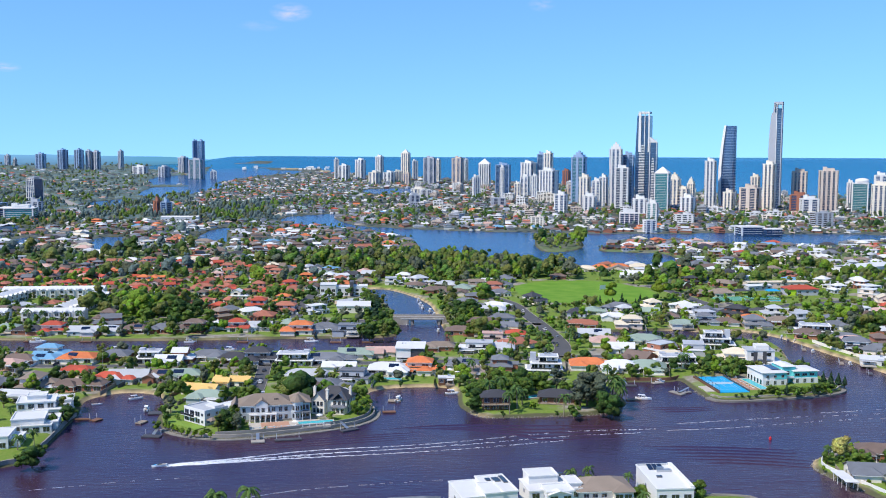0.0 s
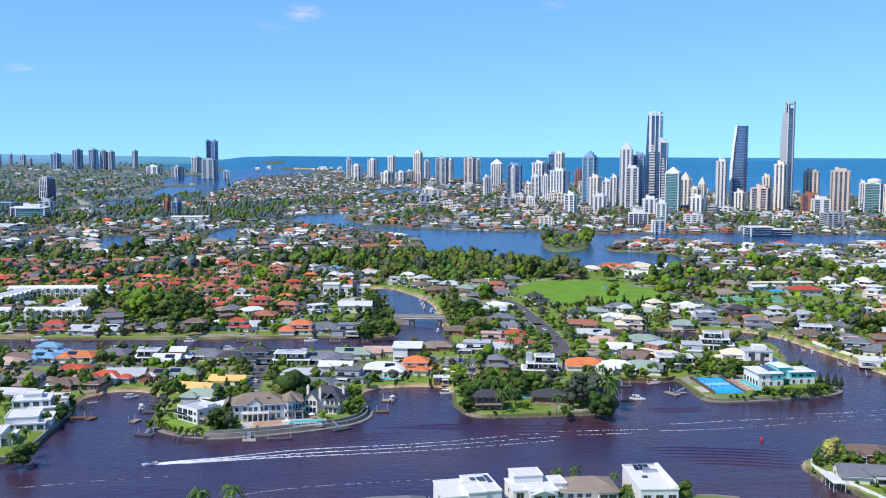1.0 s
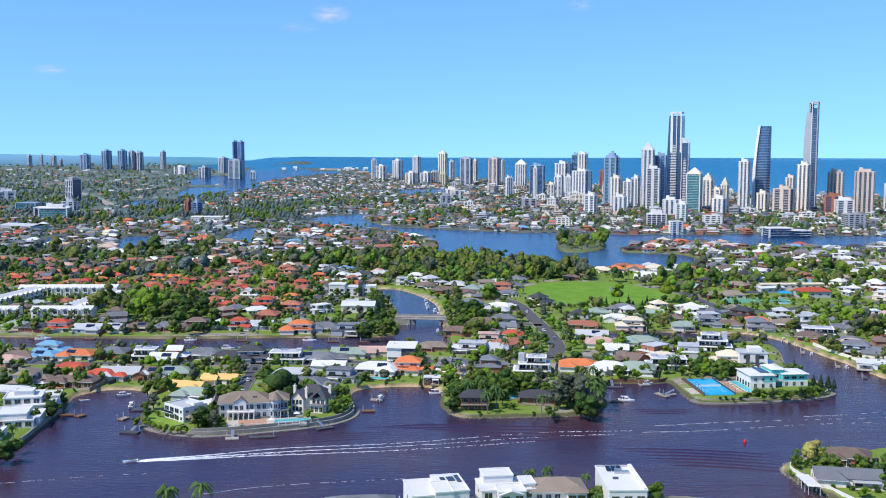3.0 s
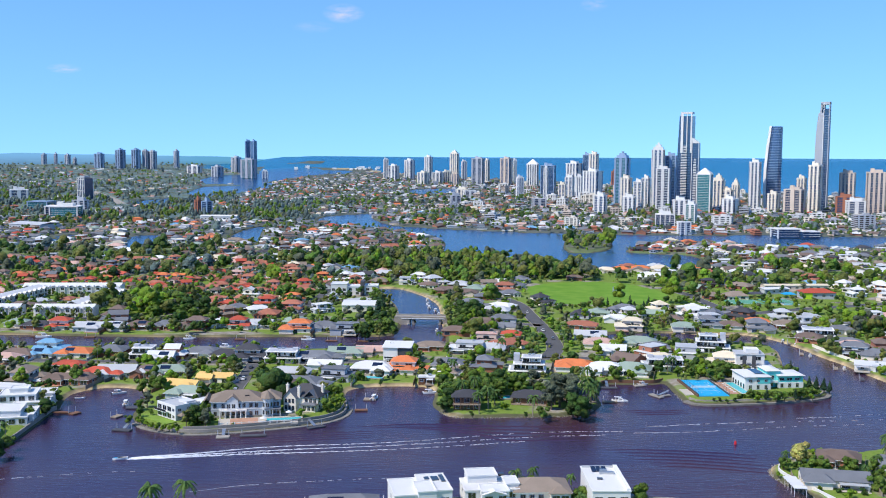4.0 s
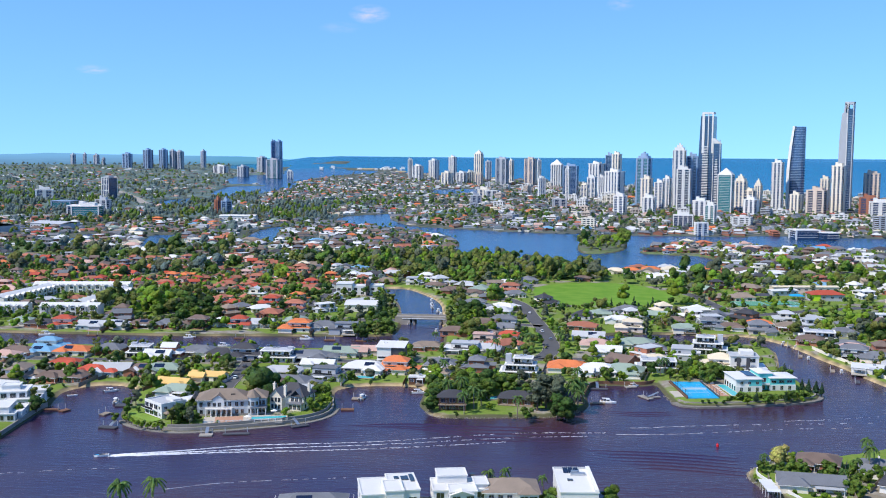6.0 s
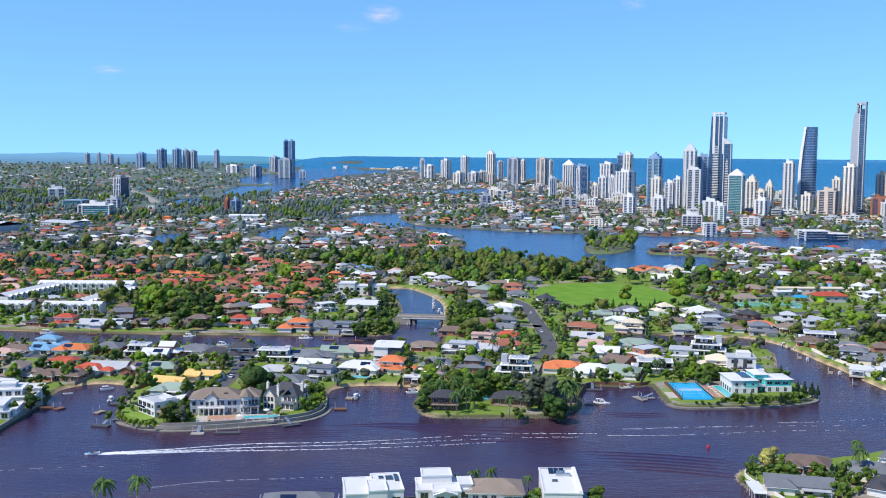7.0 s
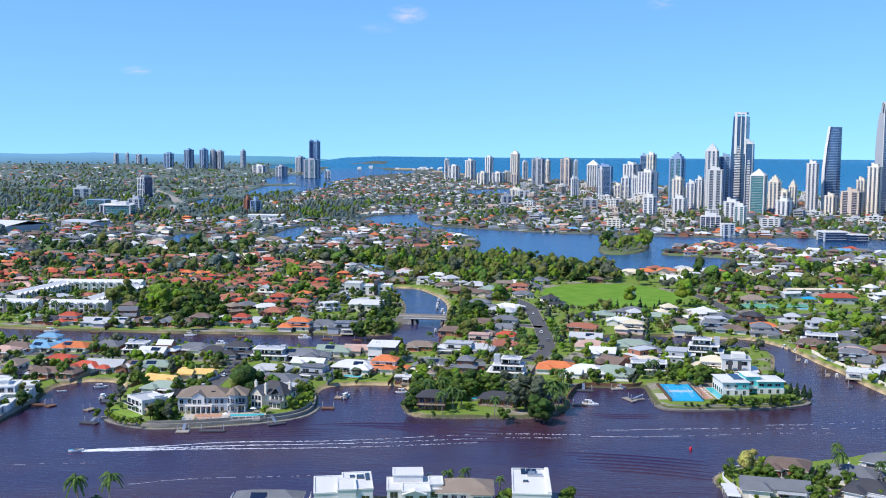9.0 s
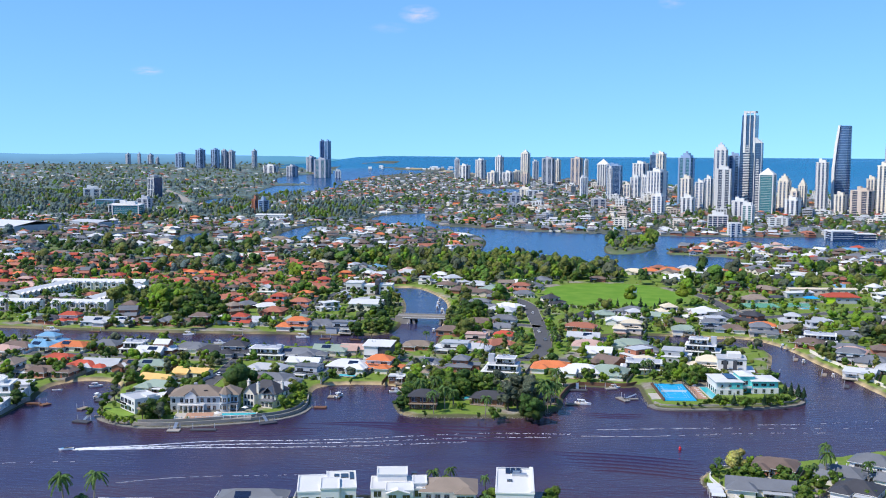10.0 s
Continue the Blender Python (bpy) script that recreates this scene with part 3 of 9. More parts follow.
# ---- towers ----
def tower(x, y, w, h, style="bands", wall=white, skin=towerglass, turn=-24, deep=0.75, crown="box", z0=2.0, label="", cat="tower", podium=0):
    """An apartment tower: glazed core, floor slabs standing proud, upright piers, parapet and plant room. w: its breadth across."""
    c, s = math.cos(radians(turn)), abs(math.sin(radians(turn)))
    a = w / (c + deep * s)
    d = a * deep
    top = thing("apartment_tower", x, y, z0 - 1.5, turn, label or "high-rise apartment tower with banded balconies", cat, "high-rise towers")
    fl = 3.2
    n = max(3, int(h / fl))
    core = Solid().cbox(0, 0, 0, a * 0.93, d * 0.93, h)
    part("glazed_core", core, skin, top)
    bands = Solid()
    if style == "offices":
        for i in range(1, n + 1):
            bands.cbox(a * 0.18, -d * 0.48, i * fl - 0.3, a * 0.64, 1.6, 0.6)
            bands.cbox(-a * 0.3, -d * 0.47, i * fl - 0.1, a * 0.34, 0.6, 0.2)
        part("sunshade_banding", bands, wall, top)["kind"] = "stuff"
    elif style != "glass":
        for i in range(1, n + 1):
            if style == "frame":
                if i % 4 == 0:
                    bands.cbox(0, -d * 0.48, i * fl - 0.6, a, d * 0.04, 1.2)
                continue
            t = 0.85 if style == "bands" else 0.55
            bands.cbox(0, 0, i * fl - t * 0.5, a, d, t)
        part("balcony_banding", bands, wall, top)["kind"] = "stuff"
    else:
        for i in range(1, n + 1):
            bands.cbox(0, 0, i * fl - 0.2, a * 0.945, d * 0.945, 0.4)
        part("floor_banding", bands, wall, top)["kind"] = "stuff"
    piers = []
    if style == "piers":
        k = max(3, int(a / 7.5))
        piers = [(-a / 2 + a * (i + 0.5) / k, -d / 2, a / k * 0.46, 1.1) for i in range(k)] + [(-a / 2 + a * (i + 0.5) / k, d / 2, a / k * 0.42, 0.8) for i in range(k)]
        piers += [(-a / 2, 0, 0.8, d * 0.45), (a / 2, 0, 0.8, d * 0.45)]
    elif style == "bands":
        piers = [(0, -d / 2, a * 0.2, 1.2), (-a * 0.44, -d / 2, a * 0.1, 1.0), (a * 0.44, -d / 2, a * 0.1, 1.0), (-a / 2, d * 0.1, 1.0, d * 0.3), (a / 2, d * 0.1, 1.0, d * 0.3)]
    elif style == "grid":
        k = max(3, int(a / 6))
        piers = [(-a / 2 + a * i / k, -d / 2, 1.1, 0.9) for i in range(k + 1)]
        k = max(3, int(d / 6))
        piers += [(sx * a / 2, -d / 2 + d * (i + 0.5) / k, 0.9, 1.1) for i in range(k) for sx in (-1, 1)]
    elif style == "frame":
        k = max(3, int(a / 7))
        piers = [(-a / 2 + a * i / k, -d / 2, 1.5, 0.6) for i in range(k + 1)] + [(sx * a / 2, d / 2, 0.6, 0.8) for sx in (-1, 1)]
    elif style == "glass":
        piers = [(sx * a * 0.47, sy * d * 0.47, 1.8, 1.8) for sx in (-1, 1) for sy in (-1, 1)]
    for px_, py_, pw, pd in piers:
        part("pier", kept(("pier", round(pw, 1), round(pd, 1), round(h), wall.name), lambda: Solid().cbox(0, 0, 0, pw + 0.2, pd + 0.2, h + 1.0).mesh("pier", wall)),
             wall, top, m=pose(px_, py_, 0))
    cap = Solid().cbox(0, 0, h, a * 1.01, d * 1.01, 1.6)
    part("parapet", cap if style not in ("frame", "offices") else Solid().cbox(0, 0, h, a * 0.97, d * 0.97, 0.7), wall, top)
    if style == "frame":
        part("plant_room", Solid().cbox(0, 0, h + 0.7, a * 0.6, d * 0.6, 4.5).cbox(0, 0, h + 3, a * 0.8, d * 0.8, 0.5), grey, top)
    elif crown == "box":
        part("plant_room", Solid().cbox(a * 0.05, 0, h + 1.6, a * 0.5, d * 0.5, 4.5).cbox(-a * 0.2, d * 0.1, h + 1.6, a * 0.2, d * 0.3, 7), wall, top)
    elif crown == "step":
        part("plant_room", Solid().cbox(0, 0, h + 1.6, a * 0.75, d * 0.75, 5).cbox(0, 0, h + 6.6, a * 0.45, d * 0.45, 5).cbox(0, 0, h + 11.6, a * 0.15, d * 0.15, 4), wall, top)
    elif crown == "peak":
        part("peaked_roof", Solid().hip(0, 0, a, d, h + 1.6, a * 0.45, 0.5), wall, top)
    elif crown == "dome":
        s_ = Solid()
        s_.tube(0, 0, h + 1.6, h + 6, a * 0.42, a * 0.42, 16)
        for i in range(5):
            r0, r1 = a * 0.42 * math.cos(i * 0.3), a * 0.42 * math.cos((i + 1) * 0.3)
            s_.tube(0, 0, h + 6 + a * 0.17 * math.sin(i * 0.3), h + 6 + a * 0.17 * math.sin((i + 1) * 0.3), r0, r1, 16)
        part("domed_roof", s_, wall, top)
    if podium:
        part("podium", Solid().cbox(0, 0, 0, a * 1.5, d * 1.6, podium).cbox(0, 0, podium, a * 1.54, d * 1.64, 0.8), concrete, top)
    return top


def lofted(rings):
    """Stacked rings (z, list of points) joined into one skin."""
    s = Solid()
    n = len(rings[0][1])
    vs = [(p[0], p[1], z) for z, ring in rings for p in ring]
    fs = [tuple(range(n))[::-1], tuple(range((len(rings) - 1) * n, len(rings) * n))]
    for k in range(len(rings) - 1):
        fs += [(k * n + i, k * n + (i + 1) % n, (k + 1) * n + (i + 1) % n, (k + 1) * n + i) for i in range(n)]
    return s.add(vs, fs)


def oval(a, b, n=20, cx=0, cy=0, power=0.7):
    out = []
    for i in range(n):
        t = 2 * math.pi * (i + 0.5) / n
        c, s = math.cos(t), math.sin(t)
        out.append((cx + a * math.copysign(abs(c) ** power, c), cy + b * math.copysign(abs(s) ** power, s)))
    return out


def spire_tower(x, y, w, h, z0=2.0):
    """The tallest tower: a pale fluted slab beside a dark glass face, drawn in towards an open framed top."""
    top = thing("apartment_tower", x, y, z0 - 1.5, -24, "tallest slender pale tower with an open framed crown", "tower", "high-rise towers")
    r = w / 2
    d = r * 0.8
    prof = [(0, 1.0), (0.6, 1.0), (0.74, 0.96), (0.85, 0.88), (0.94, 0.76), (1.0, 0.66)]
    left = lambda k: -r * k
    part("pale_slab", lofted([(h * 0.9 * t, [(left(k), -d), (r * 0.12, -d * 1.06), (r * 0.12, d), (left(k), d)]) for t, k in prof]), grey, top, "pale lavender-grey wall")
    part("glazed_face", Solid().box(r * 0.12, -d * 0.98, 0, r * 0.86, d, h * 0.93), darkglass, top)
    edges = Solid()
    for i in range(1, int(h * 0.9 / 3.4)):
        edges.box(r * 0.12, -d * 1.01, i * 3.4 - 0.3, r * 0.9, d * 1.01, i * 3.4 + 0.3)
        k = np.interp(i * 3.4 / (h * 0.9), [p[0] for p in prof], [p[1] for p in prof])
        edges.box(-r * k - 0.7, -d * 0.6, i * 3.4 - 0.6, -r * k + 0.4, d * 0.9, i * 3.4 + 0.6)
    part("floor_banding", edges, steelblue, top)["kind"] = "stuff"
    part("fin", Solid().box(r * 0.86, -d * 1.05, 0, r * 1.0, d, h), grey, top)
    part("fin", Solid().box(r * 0.06, -d * 1.12, 0, r * 0.18, d, h * 0.99), white, top)
    part("fin", lofted([(h * 0.72, [(-r * 0.72, -d), (-r * 0.45, -d), (-r * 0.45, d), (-r * 0.72, d)]), (h * 0.985, [(-r * 0.35, -d), (-r * 0.1, -d), (-r * 0.1, d), (-r * 0.35, d)])]), grey, top)
    part("crown_beam", Solid().box(-r * 0.35, -d, h * 0.975, r * 1.0, d, h), grey, top)
    part("crown_core", Solid().box(-r * 0.2, -d * 0.5, h * 0.88, r * 0.8, d * 0.6, h * 0.94), darkglass, top)


def curved_tower(x, y, w, h, z0=2.0):
    """A glass tower whose faces swell outward and draw in towards a slanted top."""
    top = thing("apartment_tower", x, y, z0 - 1.5, -26, "tall curved blue glass tower with a pale edge", "tower", "high-rise towers")
    r = w / 2
    prof = [(0, 0.92), (0.2, 1.0), (0.5, 1.0), (0.75, 0.9), (0.9, 0.8), (1.0, 0.74)]
    part("glazed_shaft", lofted([(h * t, oval(r * 0.9 * k, r * 0.62 * k, 16, r * 0.9 * (1 - k))) for t, k in prof]), towerglass, top)
    edges = Solid()
    for i in range(1, int(h / 3.3)):
        t = i * 3.3 / h
        k = np.interp(t, [p[0] for p in prof], [p[1] for p in prof])
        edges.prism(oval(r * 0.92 * k, r * 0.645 * k, 16, r * 0.9 * (1 - k)), i * 3.3 - 0.28, i * 3.3 + 0.28)
    part("floor_banding", edges, steelblue, top)["kind"] = "stuff"
    part("pale_edge", lofted([(h * 1.01 * t, [(r * 0.9 * (1 - k) + q * r * k, s_ * r * k) for q, s_ in ((-1.0, -0.40), (-0.62, -0.72), (-0.56, 0.3), (-1.0, 0.3))])
                              for t, k in prof]), white, top)
    part("crown", Solid().cbox(r * 0.26, 0, h * 0.985, r * 1.1, r * 0.8, h * 0.02), navy, top)


def twin_tower(x, y, w, h, z0=2.0, slanted=False):
    """A tall glass shaft with a striped pale bay and white uprights framing its crown."""
    top = thing("apartment_tower", x, y, z0 - 1.5, -24,
                "blue glass tower with a white slanted roof" if slanted else "tall forked blue glass tower with white edges", "tower", "high-rise towers")
    a, d, hh = w * 0.72, w * 0.6, h * (0.93 if slanted else 0.96)
    low, foot = (hh * 0.72, hh * 0.62) if not slanted else (hh * 0.8, hh * 0.1)
    part("glazed_shaft", lofted([(0, [(-a / 2, -d / 2), (a / 2, -d / 2), (a / 2, d / 2), (-a / 2, d / 2)]),
                                 (hh * 0.6, [(-a / 2, -d / 2), (a / 2, -d / 2), (a / 2, d / 2), (-a / 2, d / 2)]),
                                 (hh, [(-a * 0.40, -d / 2), (a / 2, -d / 2), (a / 2, d / 2), (-a * 0.40, d / 2)])]), darkglass, top)
    e = Solid()
    for i in range(1, int(hh * 0.97 / 3.2)):
        k = np.interp(i * 3.2 / hh, (0.6, 1.0), (0.51, 0.41))
        e.box(-a * k, -d * 0.52, i * 3.2 - 0.25, a * 0.51, d * 0.52, i * 3.2 + 0.25)
    part("floor_banding", e, navy, top)["kind"] = "stuff"
    # pale striped bay with a rounded head
    bay = Solid()
    for i in range(1, int(low / 3.2)):
        t = i * 3.2 / low
        r = a * 0.2 * (1 - max(0, t - 0.85) * 3.5)
        bay.cbox(-a * 0.02, -d * 0.55, i * 3.2 - 0.7, r * 2, d * 0.16, 1.4)
    part("balcony_banding", bay, white, top)["kind"] = "stuff"
    ups = ((-0.20, 0.17), (0.14, 0.06), (0.44, 0.10)) if not slanted else ((-0.46, 0.08), (0.47, 0.06))
    for q, breadth in ups:
        part("white_pier", Solid().cbox(a * q, -d * 0.53, foot, a * breadth, 2.0, hh - foot + (h - hh) * (0.7 if slanted else 1.0)), white, top)
    if slanted:
        part("roof_wedge", lofted([(hh, [(-a * 0.52, -d * 0.55), (a * 0.52, -d * 0.55), (a * 0.52, d * 0.52), (-a * 0.52, d * 0.52)]),
                                   (h, [(-a * 0.52, -d * 0.55), (-a * 0.40, -d * 0.55), (-a * 0.40, d * 0.52), (-a * 0.52, d * 0.52)])]), white, top)
    else:
        part("crown_beam", Solid().box(-a * 0.30, -d * 0.55, h - 4, a * 0.49, d * 0.2, h), white, top)
        part("side_blade", Solid().cbox(-a * 0.36, d * 0.1, hh, a * 0.12, d * 0.5, (h - hh) * 0.6), grey, top)
    return top


# ---- houses ----
def window_mesh(w, h, mat=win):
    def make():
        s = Solid()
        t = 0.09
        s.box(-w / 2, -0.10, -h / 2, w / 2, 0, -h / 2 + t).box(-w / 2, -0.10, h / 2 - t, w / 2, 0, h / 2)
        s.box(-w / 2, -0.10, -h / 2 + t, -w / 2 + t, 0, h / 2 - t).box(w / 2 - t, -0.10, -h / 2 + t, w / 2, 0, h / 2 - t)
        if w > 1.4:
            s.box(-0.04, -0.09, -h / 2 + t, 0.04, 0, h / 2 - t)
        return s.mesh("window", grey)
    return kept(("window", w, h), make)


def pane_mesh(w, h, mat=win):
    return kept(("pane", w, h), lambda: Solid().box(-w / 2 + 0.05, -0.05, -h / 2 + 0.05, w / 2 - 0.05, -0.01, h / 2 - 0.05).mesh("pane", mat))


def put_window(parent, x, y, z, turn, w, h, panes=True):
    if not panes:
        both = kept(("glazed", w, h), lambda: Solid().box(-w / 2, -0.08, -h / 2, w / 2, 0, h / 2, 0).box(-w / 2 + 0.12, -0.11, -h / 2 + 0.12, w / 2 - 0.12, -0.02, h / 2 - 0.12, 1).mesh("window", grey, win))
        return part("window", both, white, parent, m=pose(x, y, z, 0, 0, turn))
    ob = part("window", window_mesh(w, h), white, parent, m=pose(x, y, z, 0, 0, turn))
    part("pane", pane_mesh(w, h), win, ob)
    return ob


PLACED = []


def footprint(x, y, r):
    PLACED.append((x, y, r))


ROOFWORD = {"orange": "bright orange tiled", "red": "red tiled", "terracotta": "terracotta tiled", "pink": "faded pink tiled", "brown": "dark brown tiled",
            "taupe": "taupe tiled", "slate": "slate-grey tiled", "black": "charcoal tiled", "lightgrey": "light grey sheet-metal", "white": "white sheet-metal",
            "green": "grey-green sheet-metal", "blue": "blue sheet-metal", "yellow": "ochre yellow", "cream": "cream"}


def house_blocks(rng, w, d, storeys, kind, wing=0):
    """The masses of a house: (cx, cy, w, d, wall top, roof kind, rise). A main block, wings towards front and back, an upper storey set back."""
    out = []
    fl = 2.9
    if kind == "flat":
        out.append((0, 0, w, d, fl * min(storeys, 2) - 0.1, "flat", 0))
        if storeys > 1:
            out[0] = (0, 0, w, d, fl + 0.2, "flat", 0)
            out.append((rng.choice((-1, 1)) * w * 0.1, d * 0.06, w * 0.78, d * 0.84, fl * storeys + 0.3, "flat", 0))
        out.append((rng.choice((-1, 1)) * w * 0.28, -d * 0.52, w * 0.4, d * 0.3, fl + 0.05, "flat", 0))
        return out
    if kind == "skillion":
        return [(0, 0, w, d, fl * storeys + 0.2, "skillion", d * 0.12)]
    main = "gable" if kind == "gable" else "hip"
    rise = min(w, d) * 0.23
    if storeys == 1:
        out.append((0, 0, w, d, fl, main, rise))
    else:
        out.append((0, 0, w, d, fl, "hip", rise * 0.8))
        out.append((rng.choice((-1, 1)) * w * 0.12, d * 0.08, w * 0.7, d * 0.74, fl * storeys + 0.2, main, rise * 0.85))
    side = rng.choice((-1, 1))
    ww = w * rng.uniform(0.36, 0.46)
    out.append((side * (w - ww) * 0.46, -d * 0.5, ww, d * rng.uniform(0.5, 0.75), fl - 0.05, rng.choice(("hip", "hip", "gable")), ww * 0.22))
    if rng.random() < 0.6:
        ww = w * rng.uniform(0.3, 0.42)
        out.append((-side * (w - ww) * rng.uniform(0.25, 0.45), d * 0.5, ww, d * 0.6, fl - 0.1, "hip", ww * 0.2))
    if wing:
        out.append((wing * (w / 2 + 2.6), -d * 0.1, 7.0, d * 0.62, 2.7, "hip", 1.5))
    return out


def roof_solid(s, blk, mat=0):
    """The roof of one block, with eaves."""
    cx, cy, w, d, h, kind, rise = blk
    if kind == "hip":
        s.hip(cx, cy, w + 1.5, d + 1.5, h, rise + 0.2, None, mat)
    elif kind == "gable":
        s.gable(cx, cy, w + 1.0, d + 1.2, h - 0.15, rise + 0.15, "x" if w >= d else "y", mat)
    elif kind == "skillion":
        s.add([(cx + a * (w / 2 + 0.8), cy + b * (d / 2 + 0.8), h + c + (rise if b > 0 else 0)) for c in (0, 0.25) for a, b in ((-1, -1), (1, -1), (1, 1), (-1, 1))],
              [(3, 2, 1, 0), (4, 5, 6, 7), (0, 1, 5, 4), (1, 2, 6, 5), (2, 3, 7, 6), (3, 0, 4, 7)], mat)
    else:
        s.cbox(cx, cy, h, w + 0.7, d + 0.7, 0.3, mat)
    return s


def wall_solid(s, blk, mat=0):
    """The walls of one block, gable ends closed up to the roof."""
    cx, cy, w, d, h, kind, rise = blk
    s.cbox(cx, cy, -0.8, w, d, h + 0.8, mat)
    if kind == "gable":
        if w >= d:
            s.add([(cx + sx * (w / 2 - 0.02), cy + sy, z) for sx in (-1, 1) for sy, z in ((-d / 2, h), (d / 2, h), (0, h + rise - 0.05))], [(0, 2, 1), (3, 4, 5)], mat)
        else:
            s.add([(cx + sx, cy + sy * (d / 2 - 0.02), z) for sy in (-1, 1) for sx, z in ((-w / 2, h), (w / 2, h), (0, h + rise - 0.05))], [(0, 1, 2), (3, 5, 4)], mat)
    return s


def house(x, y, w, d, turn=0, storeys=1, kind="hip", roof="slate", wall="white", rich=True, wing=0, rng=None):
    """A suburban house of several masses: walls, roofs with eaves, windows, balcony or patio; rich: with panes, gutters, fences."""
    rng = rng or random.Random(int(x * 7 + y * 13))
    wallword = {"brick": "red brick", "bluewall": "pale blue", "timber": "dark timber"}.get(wall, wall)
    top = thing("house", x, y, GROUND - 0.15, turn, "%s house with a %s%s roof" % (
        {1: "single-storey", 2: "two-storey", 3: "three-storey"}[storeys] + " " + wallword, "flat " if kind == "flat" else "", ROOFWORD[roof]), "house", "suburban houses")
    wm, rm = walls[wall], roofs[roof]
    fl = 2.9
    footprint(x, y, max(w, d) * 0.52)
    blocks = house_blocks(rng, w, d, storeys, kind, wing)
    for k, blk in enumerate(blocks):
        cx, cy, bw, bd, h, rk, rise = blk
        part("wall" if k == 0 else "wing_wall", wall_solid(Solid(), blk), wm, top)
        part("roof" if k == 0 else "wing_roof", roof_solid(Solid(), blk), rm if rk != "flat" or roof != "white" else roofs["lightgrey"] if k % 2 else rm, top)
        if rich and rk == "hip":
            part("fascia", Solid().cbox(cx, cy, h - 0.14, bw + 1.56, bd + 1.56, 0.2), white, top)
        front = cy - bd / 2
        low = fl * (int(h / fl) - 1) + 1.55 if k else 1.5
        for z in ([1.5, low] if h > 4.5 and k == 0 else [low] if k < 2 or y < 560 else []):
            n = max(1, int(bw / (4.8 if y < 560 else 6.5)))
            for i in range(n):
                big = rng.random() < 0.6
                put_window(top, cx - bw / 2 + bw * (i + 0.5) / n, front, z - (0.2 if big else 0), 0, (3.6 if bw / n > 4.4 else 2.6) if big else 1.8, 2.1 if big else 1.4, rich and y < 600)
            if k < 2 and y < 600:
                for sx, tn in ((-1, 270), (1, 90)) if rich and y < 560 else ((-1, 270),):
                    put_window(top, cx + sx * bw / 2, cy + bd * 0.1, z, tn, 1.8, 1.4, rich and y < 600)
    if wing:
        part("garage_door", kept("garage_door", lambda: Solid().box(-2.3, -0.08, 0, 2.3, 0, 2.2).box(-2.3, -0.11, 0.7, 2.3, -0.08, 0.74).box(-2.3, -0.11, 1.4, 2.3, -0.08, 1.44).mesh("garage_door", grey)),
             grey, top, m=pose(wing * (w / 2 + 2.6), -d * 0.41, 0.15))
    if not rich:
        if rng.random() < 0.5:
            part("patio_roof", Solid().cbox(rng.choice((-1, 1)) * w * 0.22, -d * 0.68, 2.3, w * 0.36, d * 0.36, 0.16), roofs[rng.choice(("white", "lightgrey", "cream"))], top)
        return top
    if storeys > 1:
        blk = blocks[1] if len(blocks) > 1 else blocks[0]
        bw, by = blk[2] * 0.8, blk[1] - blk[3] / 2
        part("balcony", Solid().box(blk[0] - bw / 2, by - 2.0, fl + 0.1, blk[0] + bw / 2, by, fl + 0.35), wm, top)
        part("balustrade", Solid().box(blk[0] - bw / 2, by - 2.0, fl + 0.35, blk[0] + bw / 2, by - 1.95, fl + 1.3), win, top)
    pw, bx = w * 0.42, -math.copysign(w * 0.24, blocks[-1][0] if len(blocks) > 1 else 1)
    part("patio_roof", Solid().box(bx - pw / 2, -d / 2 - 3.4, 2.35, bx + pw / 2, -d / 2 - 0.2, 2.52), roofs[rng.choice(("white", "lightgrey", roof))], top)
    for px_ in (bx - pw / 2 + 0.2, bx + pw / 2 - 0.2):
        part("post", kept("patio_post", lambda: Solid().cbox(0, 0, -0.5, 0.2, 0.2, 2.85).mesh("post", white)), white, top, m=pose(px_, -d / 2 - 3.2, 0))
    part("patio_paving", Solid().box(bx - pw / 2 - 0.6, -d / 2 - 4.2, -0.4, bx + pw / 2 + 0.6, -d / 2 - 0.1, 0.3), rng.choice((paving, terracotta_paving, timberdeck)), top)
    b0 = blocks[0]
    if kind in ("hip", "gable") and rng.random() < 0.22 and w >= d:
        run = (d + 1.5) / 2
        ang = math.degrees(math.atan2(b0[6] + 0.1, run))
        arr_ = kept("roof_solar", lambda: Solid().box(-2.6, -1.6, 0.0, 2.6, 1.6, 0.12).mesh("solar_panel", solar))
        part("solar_panel", arr_, solar, top, m=pose(-blocks[-1][0] * 0.5, -run * 0.45, b0[4] + (b0[6] + 0.1) * 0.55 + 0.2, ang, 0, 0))
    if kind != "flat" and rng.random() < 0.35:
        part("vent_stack", Solid().tube(w * 0.1, d * 0.1, b0[4], b0[4] + b0[6] + 0.6, 0.2).cbox(-w * 0.12, d * 0.1, b0[4], 0.7, 0.7, b0[6] + 0.7), wm, top)
    if kind == "flat":
        part("plant_box", Solid().cbox(w * 0.2, d * 0.15, blocks[1][4] + 0.3, 1.6, 1.1, 0.8), metal, top)
    paint = rng.choice((timber, timberdeck, charcoal, white, grey))
